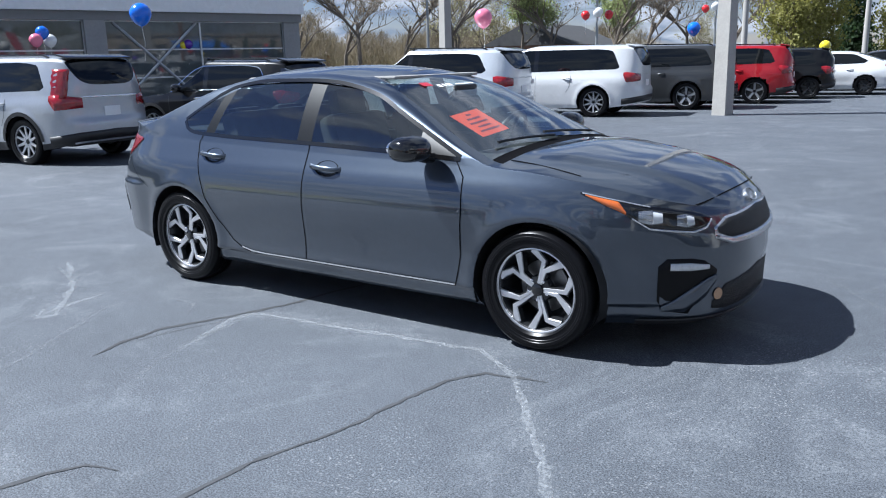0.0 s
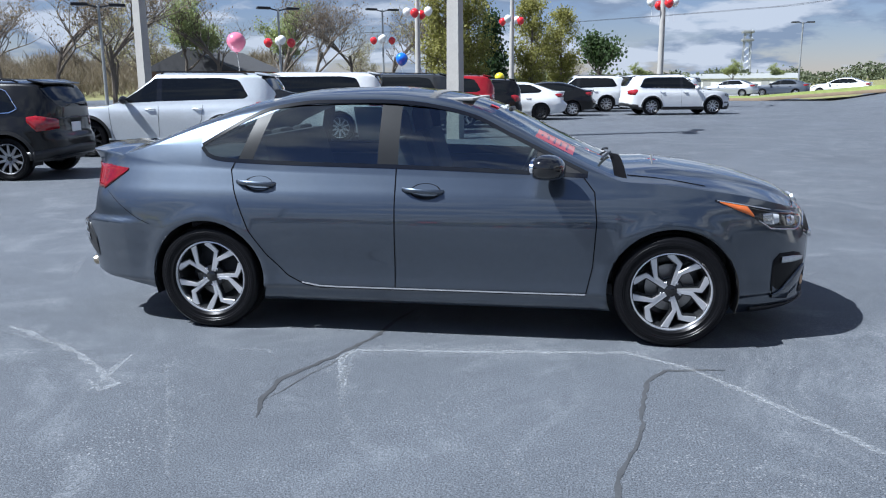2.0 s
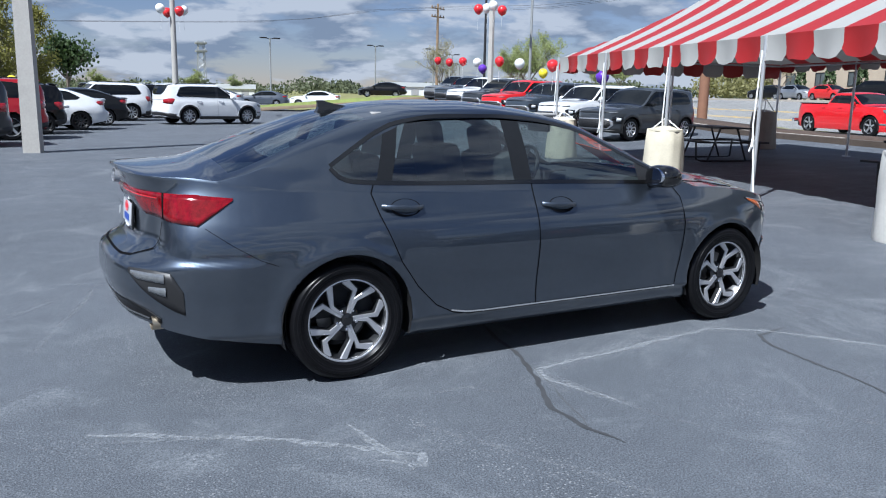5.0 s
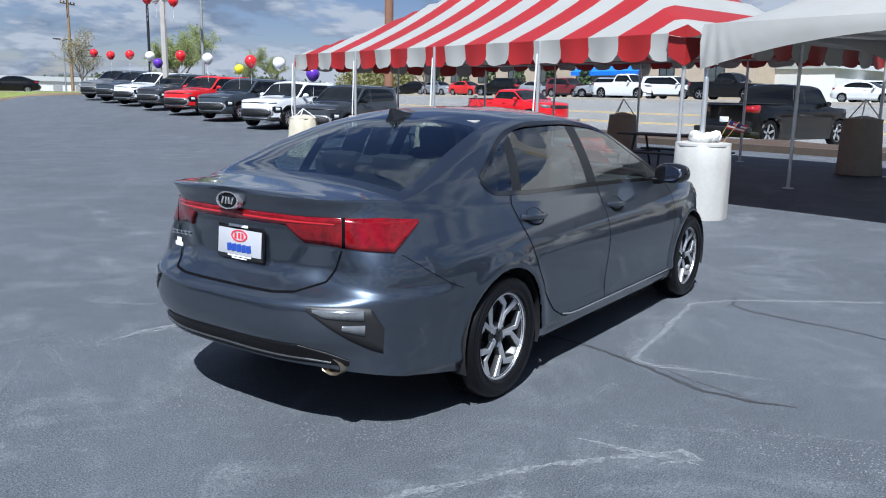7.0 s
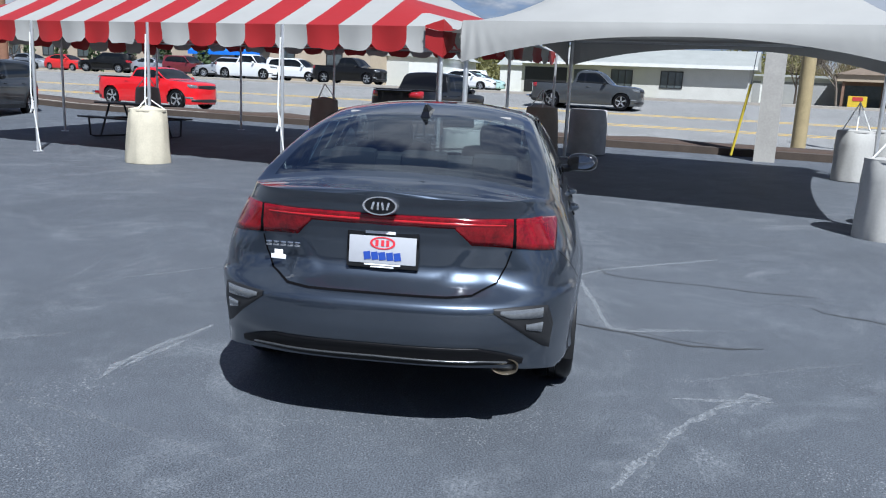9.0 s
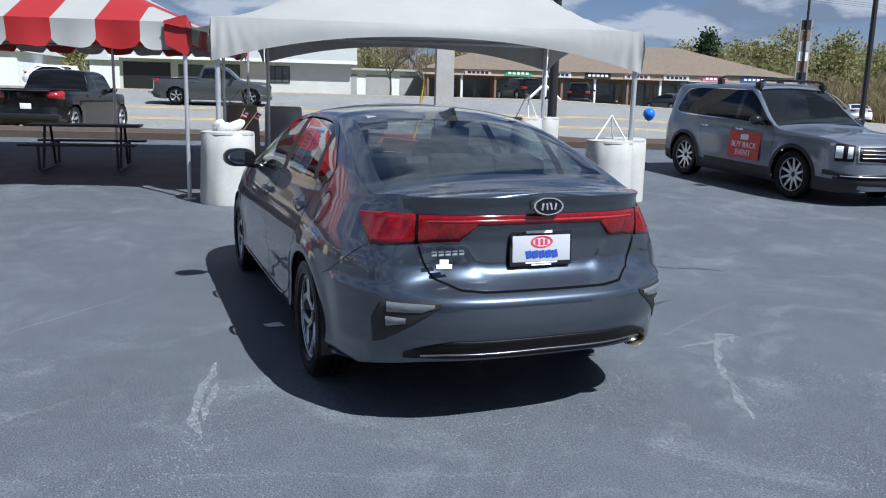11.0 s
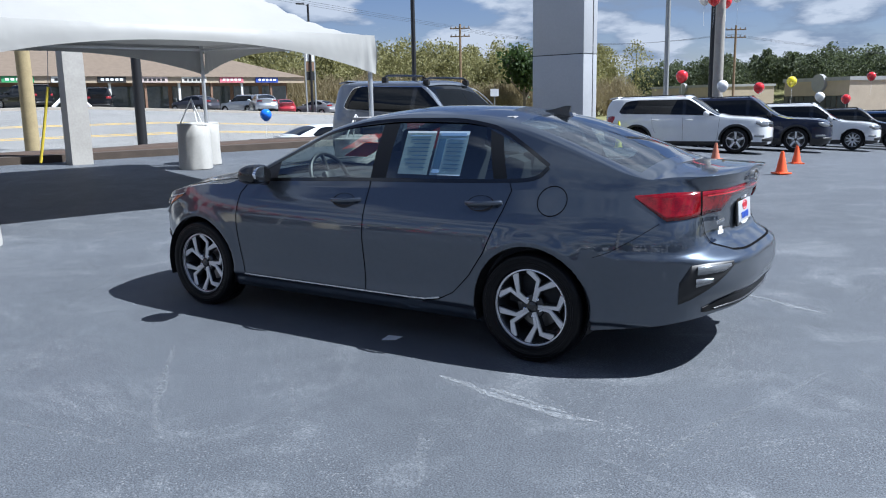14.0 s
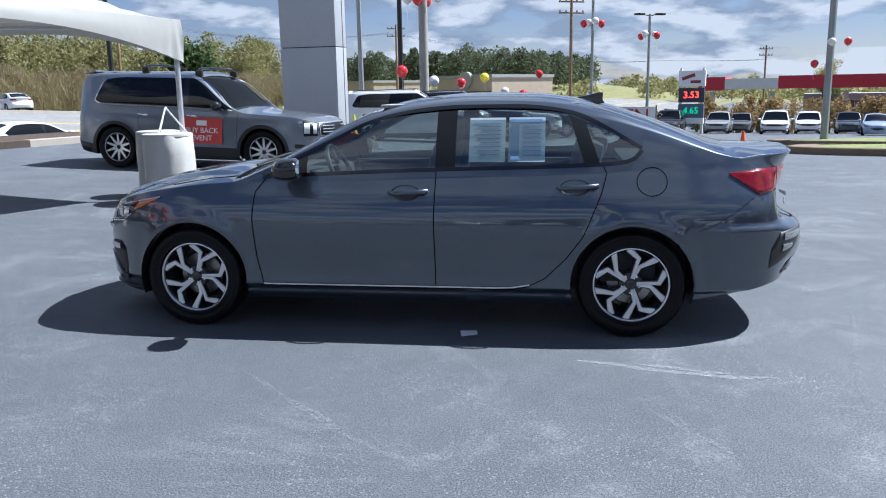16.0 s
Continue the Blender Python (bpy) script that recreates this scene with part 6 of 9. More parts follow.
row3 = [("crossover", "white crossover in the far row", SUV_MID, WHITE), ("hatchback", "black hatchback in the far row", BOXY, BLACK), ("hatchback", "dark blue hatchback in the far row", BOXY, (0.010, 0.035, 0.11)), ("hatchback", "navy blue hatchback in the far row", BOXY, NAVY),
        ("hatchback", "pale yellow-green hatchback in the far row", BOXY, (0.55, 0.58, 0.22)), ("hatchback", "black hatchback at the end of the far row", BOXY, BLACK), ("crossover", "black crossover at the end of the far row", SUV_MID, BLACK)]
for k, (nm, lb, sp, col) in enumerate(row3):
    p = Vector((1.4, -28.0, 0)) + Vector((-0.27, -0.963, 0)) * (3.9 * k)
    bg_car(nm, lb, sp, col, pose(p.x, p.y, ground_at(p.x, p.y), 0, 0, 187), "multi", M_SILVERALLOY, False, plate=False)

# event board on the large SUV's door: words and a bar
bm = bmesh.new()
box(bm, 0, 0, 0, 0.80, 0.004, 0.46, 0.0)
y_door = tell_skin.side_y(0.30, 0.80)
board = part("event_board", bm, mat("event board red", (0.55, 0.06, 0.05), 0.5, var=0.05), tell_root, "red magnetic event board with white words", pose(0.30, -y_door - 0.012, 0.74, -3, 0, 0))


def words(text, size, m, material, parent=None, name="lettering", depth=0.002, spacing=1.0):
    cu = bpy.data.curves.new(name, "FONT")
    cu.body, cu.size, cu.extrude, cu.align_x, cu.align_y, cu.space_character = text, size, depth, "CENTER", "CENTER", spacing
    cu.materials.append(material)
    ob = new(name, cu)
    ob.parent, ob.matrix_basis = parent, m
    return ob


words("BUY BACK", 0.135, pose(0, -0.004, 0.0, 90, 0, 0), M_WHITE, board)
words("EVENT", 0.135, pose(0, -0.004, -0.135, 90, 0, 0), M_WHITE, board)
bm = bmesh.new()
box(bm, 0, -0.004, 0.135, 0.20, 0.003, 0.09)
part("mark_bar", bm, M_WHITE, board)

# on the highway and across it
pickup("pickup_truck", "bright red crew-cab pickup on the highway", (0.55, 0.010, 0.015), stand(23.6, 22.8, LOT_YAW + 180), H=1.74, L=5.6)
pickup("pickup_truck", "black off-road pickup on the highway verge", BLACK, stand(9.1, 20.0, -20), H=1.86, soft=True, L=5.4)


# ---------------------------------------------------------------- tents
def cloth(name, base):
    m = bpy.data.materials.new(name)
    m.use_nodes = True
    t = m.node_tree
    p = t.nodes["Principled BSDF"]
    out = t.nodes["Material Output"]
    co = t.nodes.new("ShaderNodeTexCoord")
    n = t.nodes.new("ShaderNodeTexNoise")
    n.inputs["Scale"].default_value, n.inputs["Detail"].default_value = 1.3, 6
    t.links.new(co.outputs["Object"], n.inputs["Vector"])
    mr = t.nodes.new("ShaderNodeMapRange")
    mr.inputs["To Min"].default_value, mr.inputs["To Max"].default_value = 0.86, 1.08
    t.links.new(n.outputs["Fac"], mr.inputs["Value"])
    vm = t.nodes.new("ShaderNodeVectorMath")
    vm.operation = "SCALE"
    vm.inputs[0].default_value = base
    t.links.new(mr.outputs["Result"], vm.inputs["Scale"])
    t.links.new(vm.outputs["Vector"], p.inputs["Base Color"])
    p.inputs["Roughness"].default_value = 0.45
    tl, mx = t.nodes.new("ShaderNodeBsdfTranslucent"), t.nodes.new("ShaderNodeMixShader")
    t.links.new(vm.outputs["Vector"], tl.inputs["Color"])
    mx.inputs[0].default_value = 0.11
    b = t.nodes.new("ShaderNodeBump")
    b.inputs["Strength"].default_value, b.inputs["Distance"].default_value = 0.22, 0.03
    n2 = t.nodes.new("ShaderNodeTexNoise")
    n2.inputs["Scale"].default_value = 3.0
    t.links.new(co.outputs["Object"], n2.inputs["Vector"])
    t.links.new(n2.outputs["Fac"], b.inputs["Height"])
    t.links.new(b.outputs["Normal"], p.inputs["Normal"])
    t.links.new(p.outputs[0], mx.inputs[1])
    t.links.new(tl.outputs[0], mx.inputs[2])
    t.links.new(mx.outputs[0], out.inputs["Surface"])
    return m


M_CLOTH_W, M_CLOTH_R = cloth("white tent vinyl", (0.375, 0.370, 0.352)), cloth("red tent vinyl", (0.33, 0.018, 0.019))
M_TENTPOLE = mat("galvanised tent pole", (0.62, 0.63, 0.64), 0.35, 0.7, var=0.12, scale=10)
M_STRAP = mat("white webbing", (0.70, 0.70, 0.68), 0.8, var=0.1)


def tent_leg(parent, foot, top_z, r=0.028):
    bm = bmesh.new()
    tube(bm, [(0, 0, 0.0), (0, 0, top_z - foot.z)], r, 10)
    lathe(bm, [(0.09, 0.0), (0.09, 0.012), (0.03, 0.016)], 16, "z")
    inv = parent.matrix_basis.inverted()
    return part("leg", bm, M_TENTPOLE, parent, "", inv @ Matrix.Translation(foot))


def striped_tent():
    """A hipped tent of red and white stripes with a scalloped skirt."""
    A0, LEN, B0, DEP = 2.55, 10.9, 5.62, 6.1
    eave, peak, drop = 2.38, 4.05, 0.36
    org = lot(A0, B0)
    m = pose(org.x, org.y, 0, 0, 0, LOT_YAW)  # own x along the highway, own y away from it
    root = thing("striped_tent", "red and white striped party tent with a scalloped skirt", "tent", m)
    # own y points to -b: work with d = distance towards the highway and put it at -y
    n_st = 19
    w = LEN / n_st
    half = DEP / 2

    def roof_z(x, d):
        hip = min(d, DEP - d, x, LEN - x) / half
        f = min(max(hip, 0), 1)
        sag = -0.10 * math.sin(math.pi * f)
        return eave + (peak - eave) * f + sag

    me_v, me_f, me_m = [], [], []

    def strip(x0, x1, pts, col):
        """A band of cloth between two x, through (d, z-function) stations."""
        k = len(me_v)
        for d in pts:
            for x in (x0, (x0 + x1) / 2, x1):
                me_v.append((x, -d, roof_z(x, d)))
        for i in range(len(pts) - 1):
            for j in range(2):
                q = k + i * 3 + j
                me_f.append((q, q + 1, q + 4, q + 3))
                me_m.append(col)

    for i in range(n_st):
        x0, x1 = i * w, (i + 1) * w
        dm = [DEP * j / 24 for j in range(25)]
        strip(x0, x1, dm, i % 2)

    def skirt(p0, p1, nn, off, drop=drop):
        """Scalloped skirt along an edge from p0 to p1 in nn pieces."""
        for i in range(nn):
            base = len(me_v)
            for j in range(9):
                f = (i + j / 8) / nn
                x, y = p0[0] + (p1[0] - p0[0]) * f, p0[1] + (p1[1] - p0[1]) * f
                s = abs(j / 8 - 0.5) * 2
                bot = eave - drop + (0.09 * max(0, s - 0.72) / 0.28 if s > 0.72 else 0.0) + 0.012 * math.sin(7.3 * f * nn)
                bulge = 0.03 * math.sin(5 * f * nn + off)
                nx, ny = (p1[1] - p0[1]), -(p1[0] - p0[0])
                ln = math.hypot(nx, ny)
                me_v.append((x, y, eave + 0.0))
                me_v.append((x + nx / ln * (0.02 + bulge * 0.5), y + ny / ln * (0.02 + bulge * 0.5), eave - drop * 0.5))
                me_v.append((x + nx / ln * (0.01 + bulge), y + ny / ln * (0.01 + bulge), bot))
            for j in range(8):
                for k in range(2):
                    q = base + j * 3 + k
                    me_f.append((q, q + 3, q + 4, q + 1))
                    me_m.append((i + off) % 2)

    skirt((0, 0), (LEN, 0), n_st, 0)
    skirt((LEN, 0), (LEN, -DEP), 11, 1)
    skirt((LEN, -DEP), (0, -DEP), n_st, 1, 0.20)
    skirt((0, -DEP), (0, 0), 11, 1, 0.28)
    me = mesh_of("canopy", me_v, me_f, None)
    me.materials.append(M_CLOTH_W)
    me.materials.append(M_CLOTH_R)
    me.polygons.foreach_set("material_index", me_m)
    part("canopy", me, None, root, "red and white striped vinyl canopy")
    # red corner piece
    bm = bmesh.new()
    for sg in (0, 1):
        vs = [bm.verts.new(c) for c in ((-0.03, 0.03, eave + 0.10), (0.26, 0.035, eave + 0.01), (0.24, 0.05, eave - 0.30), (-0.04, 0.06, eave - 0.44), (-0.05, -0.24, eave - 0.30), (-0.04, -0.26, eave + 0.01))]
        bm.faces.new((vs[0], vs[1], vs[2], vs[3]))
        bm.faces.new((vs[0], vs[3], vs[4], vs[5]))
        break
    part("corner_flap", bm, M_CLOTH_R, root, smooth=False)
    # frame: eave rails, ridge, rafters
    bm = bmesh.new()
    for p, q in (((0, -0.05), (LEN, -0.05)), ((0, -DEP + 0.05), (LEN, -DEP + 0.05)), ((0.05, 0), (0.05, -DEP)), ((LEN - 0.05, 0), (LEN - 0.05, -DEP))):
        tube(bm, [(*p, eave - 0.05), (*q, eave - 0.05)], 0.025, 6)
    tube(bm, [(half, -half, peak - 0.12), (LEN - half, -half, peak - 0.12)], 0.025, 6)
    part("frame", bm, M_TENTPOLE, root)
    for k in range(5):
        for d in (0.0, DEP):
            tent_leg(root, lot(A0 + LEN * k / 4, B0 + d), eave)
    for x in (0.0, LEN):
        tent_leg(root, lot(A0 + x, B0 + half), eave)
    # slack white straps tied to the front poles
    for k in (1, 2, 3, 4):
        bm = bmesh.new()
        x = LEN * k / 4
        g = rise(A0, B0)
        tube(bm, [(x + 0.02, 0.03, eave - 0.2), (x + 0.05, 0.05, 1.1), (x - 0.14, 0.06, g + 0.02)], 0.012, 5)
        tube(bm, [(x + 0.03, 0.04, 0.95), (x - 0.02, 0.09, 0.8), (x + 0.05, 0.08, 0.72), (x, 0.05, 0.9)], 0.018, 5)
        part("strap", bm, M_STRAP, root)
    return root


def white_tent():
    """A high-peak tent: cloth falling in a hollow curve from its peak, arched skirts."""
    c0, c1 = Vector((5.81, 0.62, 0)), Vector((4.21, -5.03, 0))
    ex = (c1 - c0)
    W = ex.length
    yaw = math.degrees(math.atan2(ex.y, ex.x))
    m = pose(c0.x, c0.y, 0, 0, 0, yaw)  # own x along the front, own y towards the highway
    root = thing("white_tent", "white high-peak canopy tent with arched skirts", "tent", m)
    eave, peak, climb = 2.45, 5.3, 0.036  # the canopy follows the climb of the ground
    N = 28
    V3, F = [], []
    for i in range(N + 1):
        for j in range(N + 1):
            u, v = 2 * i / N - 1, 2 * j / N - 1
            d = max(abs(u), abs(v))
            rr = math.hypot(u, v) / math.sqrt(2)
            f = max(0.0, 1 - (0.72 * d + 0.28 * rr * (1 - abs(abs(u) - abs(v)) * 0.2)))
            edge = (1 - d)
            z = eave + (peak - eave) * (f**1.75) * (1 if d < 0.999 else 0)
            if d > 0.999:
                z = eave
            V3.append(((u + 1) / 2 * W, (v + 1) / 2 * W, z - 0.02 * math.sin(math.pi * edge)))
    for i in range(N):
        for j in range(N):
            k = i * (N + 1) + j
            F.append((k, k + N + 1, k + N + 2, k + 1))

    def skirt(p0, p1):
        b = len(V3)
        n = 150
        for i in range(n + 1):
            f = i / n
            x, y = p0[0] + (p1[0] - p0[0]) * f, p0[1] + (p1[1] - p0[1]) * f
            t = abs(2 * f - 1)
            low = eave - 0.17 - 0.40 * t**2.2
            nx, ny = (p1[1] - p0[1]) / W, -(p1[0] - p0[0]) / W
            for k in range(6):
                g = k / 5
                z = eave + (low - eave) * g
                # slack folds that fan out from the corners
                c = min(f, 1 - f) * W
                fold = 0.020 * math.exp(-c / 0.35) * math.sin(34 * c / (0.45 + 0.75 * g) + 5 * g) * min(1, 2.5 * g)
                o = 0.03 * math.sin(min(1, 1.4 * g) * math.pi / 2) + fold + 0.012 * math.sin(9 * f + 3 * g) * g * t
                V3.append((x + nx * o, y + ny * o, z))
        for i in range(n):
            for k in range(5):
                q = b + i * 6 + k
                F.append((q, q + 1, q + 7, q + 6))

    skirt((0, 0), (W, 0))
    skirt((W, 0), (W, W))
    skirt((W, W), (0, W))
    skirt((0, W), (0, 0))
    V3 = [(x, y, z + climb * y) for x, y, z in V3]
    part("canopy", mesh_of("canopy", V3, F, M_CLOTH_W), None, root, "white vinyl canopy")
    # cloth gutter that closes the gap to the neighbouring tent
    V3, F = [], []
    for i in range(13):
        for j in range(4):
            V3.append((-0.62 + 0.62 * j / 3, 0.10 + (W - 0.2) * i / 12, eave - 0.10 - 0.05 * math.sin(math.pi * j / 3) + climb * (0.10 + (W - 0.2) * i / 12)))
    for i in range(12):
        for j in range(3):
            k = i * 4 + j
            F.append((k, k + 1, k + 5, k + 4))
    part("gutter", mesh_of("gutter", V3, F, M_CLOTH_W), None, root)
    bm = bmesh.new()
    e = 0.06
    for p, q in (((e, e), (W - e, e)), ((W - e, e), (W - e, W - e)), ((W - e, W - e), (e, W - e)), ((e, W - e), (e, e))):
        tube(bm, [(*p, eave - 0.08 + climb * p[1]), (*q, eave - 0.08 + climb * q[1])], 0.028, 8)
    part("frame", bm, M_TENTPOLE, root)
    for p in ((e, e), (W - e, e), (W - e, W - e), (e, W - e)):
        q = m @ Vector((*p, 0))
        q.z = ground_at(q.x, q.y)
        tent_leg(root, q, eave + climb * p[1], 0.036)
    return root


striped_tent()
white_tent()

M_DRUM = mat("white plastic drum cover", (0.43, 0.42, 0.395), 0.5, var=0.08, scale=3, bump=0.12, bscale=9)
M_CREAM = mat("cream drape", (0.50, 0.455, 0.35), 0.85, var=0.12, scale=5, bump=0.3, bscale=22)
M_BROWNC = mat("brown drape", (0.30, 0.255, 0.21), 0.85, var=0.15, scale=5, bump=0.3, bscale=22)
M_GREYC = mat("grey concrete drum", (0.42, 0.41, 0.40), 0.8, var=0.2, scale=6, bump=0.3, bscale=30)


def drum(name, label, x, y, material, r=0.36, h=0.95, taper=0.0, strap=0.0, lumpy=0.02):
    z = ground_at(x, y)
    root = thing(name, label, "barrel", pose(x, y, z, 0, 0, random.uniform(0, 90)), "ballast barrels at the tent legs")
    bm = bmesh.new()
    vs = lathe(bm, [(r + 0.015, 0.0), (r + 0.02, 0.04), (r + 0.01 - taper * 0.2, h * 0.35), (r + 0.01 - taper * 0.5, h * 0.7), (r - taper * 0.8, h - 0.02), (r - 0.01 - taper * 0.8, h - 0.005)], 40, "z", cap=False)
    for v in vs:
        a = math.atan2(v.co.y, v.co.x)
        k = 1 + lumpy * math.sin(5 * a + 4 * v.co.z) + lumpy * 0.6 * math.sin(11 * a - 3 * v.co.z)
        v.co.x, v.co.y = v.co.x * k, v.co.y * k
    part("cover", bm, material, root)
    bm = bmesh.new()
    lathe(bm, [(r - taper * 0.8 + 0.004, h - 0.03), (r - taper * 0.8 + 0.002, h), (r - 0.05 - taper, h + 0.012), (0.04, h + taper * 0.9 + 0.012)], 40, "z")
    part("lid", bm, material, root)
    if strap:
        bm = bmesh.new()
        for a in (0.4, 2.4, 4.4):
            tube(bm, [(r * 0.8 * math.cos(a), r * 0.8 * math.sin(a), h), (0, 0, h + strap)], 0.012, 5)
        part("strap", bm, M_STRAP, root)
    return root


drum("ballast_barrel", "white covered ballast barrel with a cloth bow and small flags", 5.66, 0.46, M_DRUM, 0.345, 0.96)
drum("ballast_barrel", "white covered ballast barrel at a white tent leg", 4.36, -4.70, M_DRUM, 0.325, 0.94, strap=0.35)
drum("ballast_barrel", "second white covered ballast barrel beside the tent leg", 4.78, -5.24, M_DRUM, 0.30, 0.93)
drum("ballast_barrel", "white covered ballast barrel at the kerb side of the tent", 9.75, -6.15, M_DRUM, 0.31, 0.90, strap=0.5)
drum("ballast_barrel", "white covered ballast barrel behind another", 10.25, -6.85, M_DRUM, 0.30, 0.88)
drum("ballast_barrel", "cream draped ballast barrel at a striped tent leg", 7.62, 6.25, M_CREAM, 0.36, 0.92, 0.06, 0.2, 0.035)
drum("ballast_barrel", "cream draped ballast barrel at the tent's far corner", 8.95, 11.05, M_CREAM, 0.36, 0.92, 0.06, 0.2, 0.035)
drum("ballast_barrel", "brown draped ballast barrel at a rear tent leg", 12.35, 4.45, M_BROWNC, 0.33, 0.95, 0.05, 0.35, 0.03)
drum("ballast_barrel", "brown draped ballast barrel between the tents", 11.6, -0.5, M_BROWNC, 0.36, 1.0, 0.05, 0.35, 0.03)
drum("ballast_barrel", "bare grey ballast barrel between the tents", 12.3, -1.5, M_GREYC, 0.40, 0.95)
drum("ballast_barrel", "brown draped ballast barrel at the tent's far rear corner", 14.6, 9.9, M_BROWNC, 0.33, 0.95, 0.05, 0.35, 0.03)
# bow of cloth and two little striped flags on the front barrel
bow = thing("cloth_bow", "loose white cloth tied on top of a barrel", "cloth", pose(5.66, 0.46, 0.97))
bm = bmesh.new()
for k in range(7):
    a = k * 0.9
    ico(bm, 0.10, pose(0.12 * math.cos(a), 0.12 * math.sin(a), 0.03 + 0.02 * (k % 3), 20 * k, 30, 15 * k) @ Matrix.Diagonal((1.3, 0.7, 0.6, 1)), 2)
part("folds", bm, M_STRAP, bow)
for k, (dx, dy, tilt) in enumerate(((0.22, -0.12, 24), (0.10, -0.22, 36))):
    flag = thing("small_flag", "small striped hand flag stuck into a barrel top", "flag", pose(5.66 + dx, 0.46 + dy, 0.97, tilt, 10, -30), "hand flags")
    bm = bmesh.new()
    tube(bm, [(0, 0, -0.05), (0, 0, 0.34)], 0.005, 5)
    part("stick", bm, mat("flag stick", (0.35, 0.22, 0.10), 0.6), flag)
    for i in range(5):
        bm = bmesh.new()
        box(bm, 0.09 + 0.0, 0.004 * math.sin(i), 0.30 - 0.022 * i, 0.18, 0.004, 0.021)
        part("stripe", bm, M_CLOTH_R if i % 2 == 0 else M_STRAP, flag)
    bm = bmesh.new()
    box(bm, 0.035, 0.0, 0.29, 0.07, 0.007, 0.05)
    part("canton", bm, mat("flag blue", (0.02, 0.03, 0.16), 0.7), flag)


# ---------------------------------------------------------------- picnic tables
def picnic_table(a, b, yaw):
    root = thing("picnic_table", "dark coated metal picnic table with two benches under the tent", "table", stand(a, b, yaw), "picnic tables")
    M_T = mat("dark coated metal", (0.02, 0.02, 0.022), 0.5, var=0.15)
    for nm, y, z, w in (("tabletop", 0, 0.74, 0.72), ("bench", 0.68, 0.44, 0.26), ("bench", -0.68, 0.44, 0.26)):
        bm = bmesh.new()
        box(bm, 0, y, z, 1.8, w, 0.035, 0.01)
        part(nm, bm, M_T, root)
    for x in (-0.6, 0.6):
        bm = bmesh.new()
        tube(bm, [(x, -0.75, 0.42), (x, -0.72, 0.05), (x, -0.6, 0.02), (x, 0.6, 0.02), (x, 0.72, 0.05), (x, 0.75, 0.42)], 0.022, 8)
        tube(bm, [(x, -0.45, 0.03), (x, -0.2, 0.72)], 0.022, 8)
        tube(bm, [(x, 0.45, 0.03), (x, 0.2, 0.72)], 0.022, 8)
        tube(bm, [(x, -0.7, 0.42), (x, 0.7, 0.42)], 0.02, 8)
        part("leg_frame", bm, M_T, root)


picnic_table(4.9, 8.7, LOT_YAW + 8)
picnic_table(11.2, 8.6, LOT_YAW - 4)

# ---------------------------------------------------------------- column of the forecourt
M_PANEL = mat("grey metal panel", (0.40, 0.41, 0.43), 0.45, 0.2, var=0.06, scale=2)
M_PANELDARK = mat("dark base panel", (0.09, 0.09, 0.095), 0.5, 0.2, var=0.1, scale=3)
col_yaw = 172.6
colm = thing("clad_column", "tall square column clad in pale grey panels on a dark base", "column", pose(5.06, -14.45, ground_at(5.0, -14.4), 0, 0, col_yaw))
COL_X, COL_Y, COL_W, COL_D = -0.095, -0.405, 1.47, 0.64
for z0, z1 in ((0.55, 2.43), (2.45, 4.4), (4.42, 6.4)):
    bm = bmesh.new()
    box(bm, COL_X, COL_Y, (z0 + z1) / 2, COL_W, COL_D, z1 - z0, 0.008)
    pn = part("panel", bm, M_PANEL, colm)
    for sx in (-1, 1):
        bm = bmesh.new()
        box(bm, COL_X + sx * (COL_W / 2 + 0.001), COL_Y + 0.12, (z0 + z1) / 2, 0.006, 0.03, z1 - z0 - 0.01)
        part("reveal", bm, M_GAP, pn)
bm = bmesh.new()
box(bm, COL_X, COL_Y, 0.27, COL_W + 0.02, COL_D + 0.02, 0.56, 0.01)
part("base", bm, M_PANELDARK, colm)
bm = bmesh.new()
box(bm, COL_X, COL_Y, 3.4, COL_W - 0.06, COL_D - 0.06, 6.0)
part("core", bm, M_BLACK, colm)

# ---------------------------------------------------------------- poles and lamps
M_CONC = mat("pale concrete pole", (0.37, 0.355, 0.33), 0.85, var=0.12, scale=3, bump=0.2, bscale=40)
M_WOOD = mat("weathered pole wood", (0.22, 0.15, 0.09), 0.85, var=0.25, scale=3, bump=0.4, bscale=30)
M_GREYPOLE = mat("grey steel pole", (0.30, 0.31, 0.31), 0.5, 0.4, var=0.12)
M_BLACKPOLE = mat("black steel pole", (0.018, 0.018, 0.02), 0.45, 0.2, var=0.1)


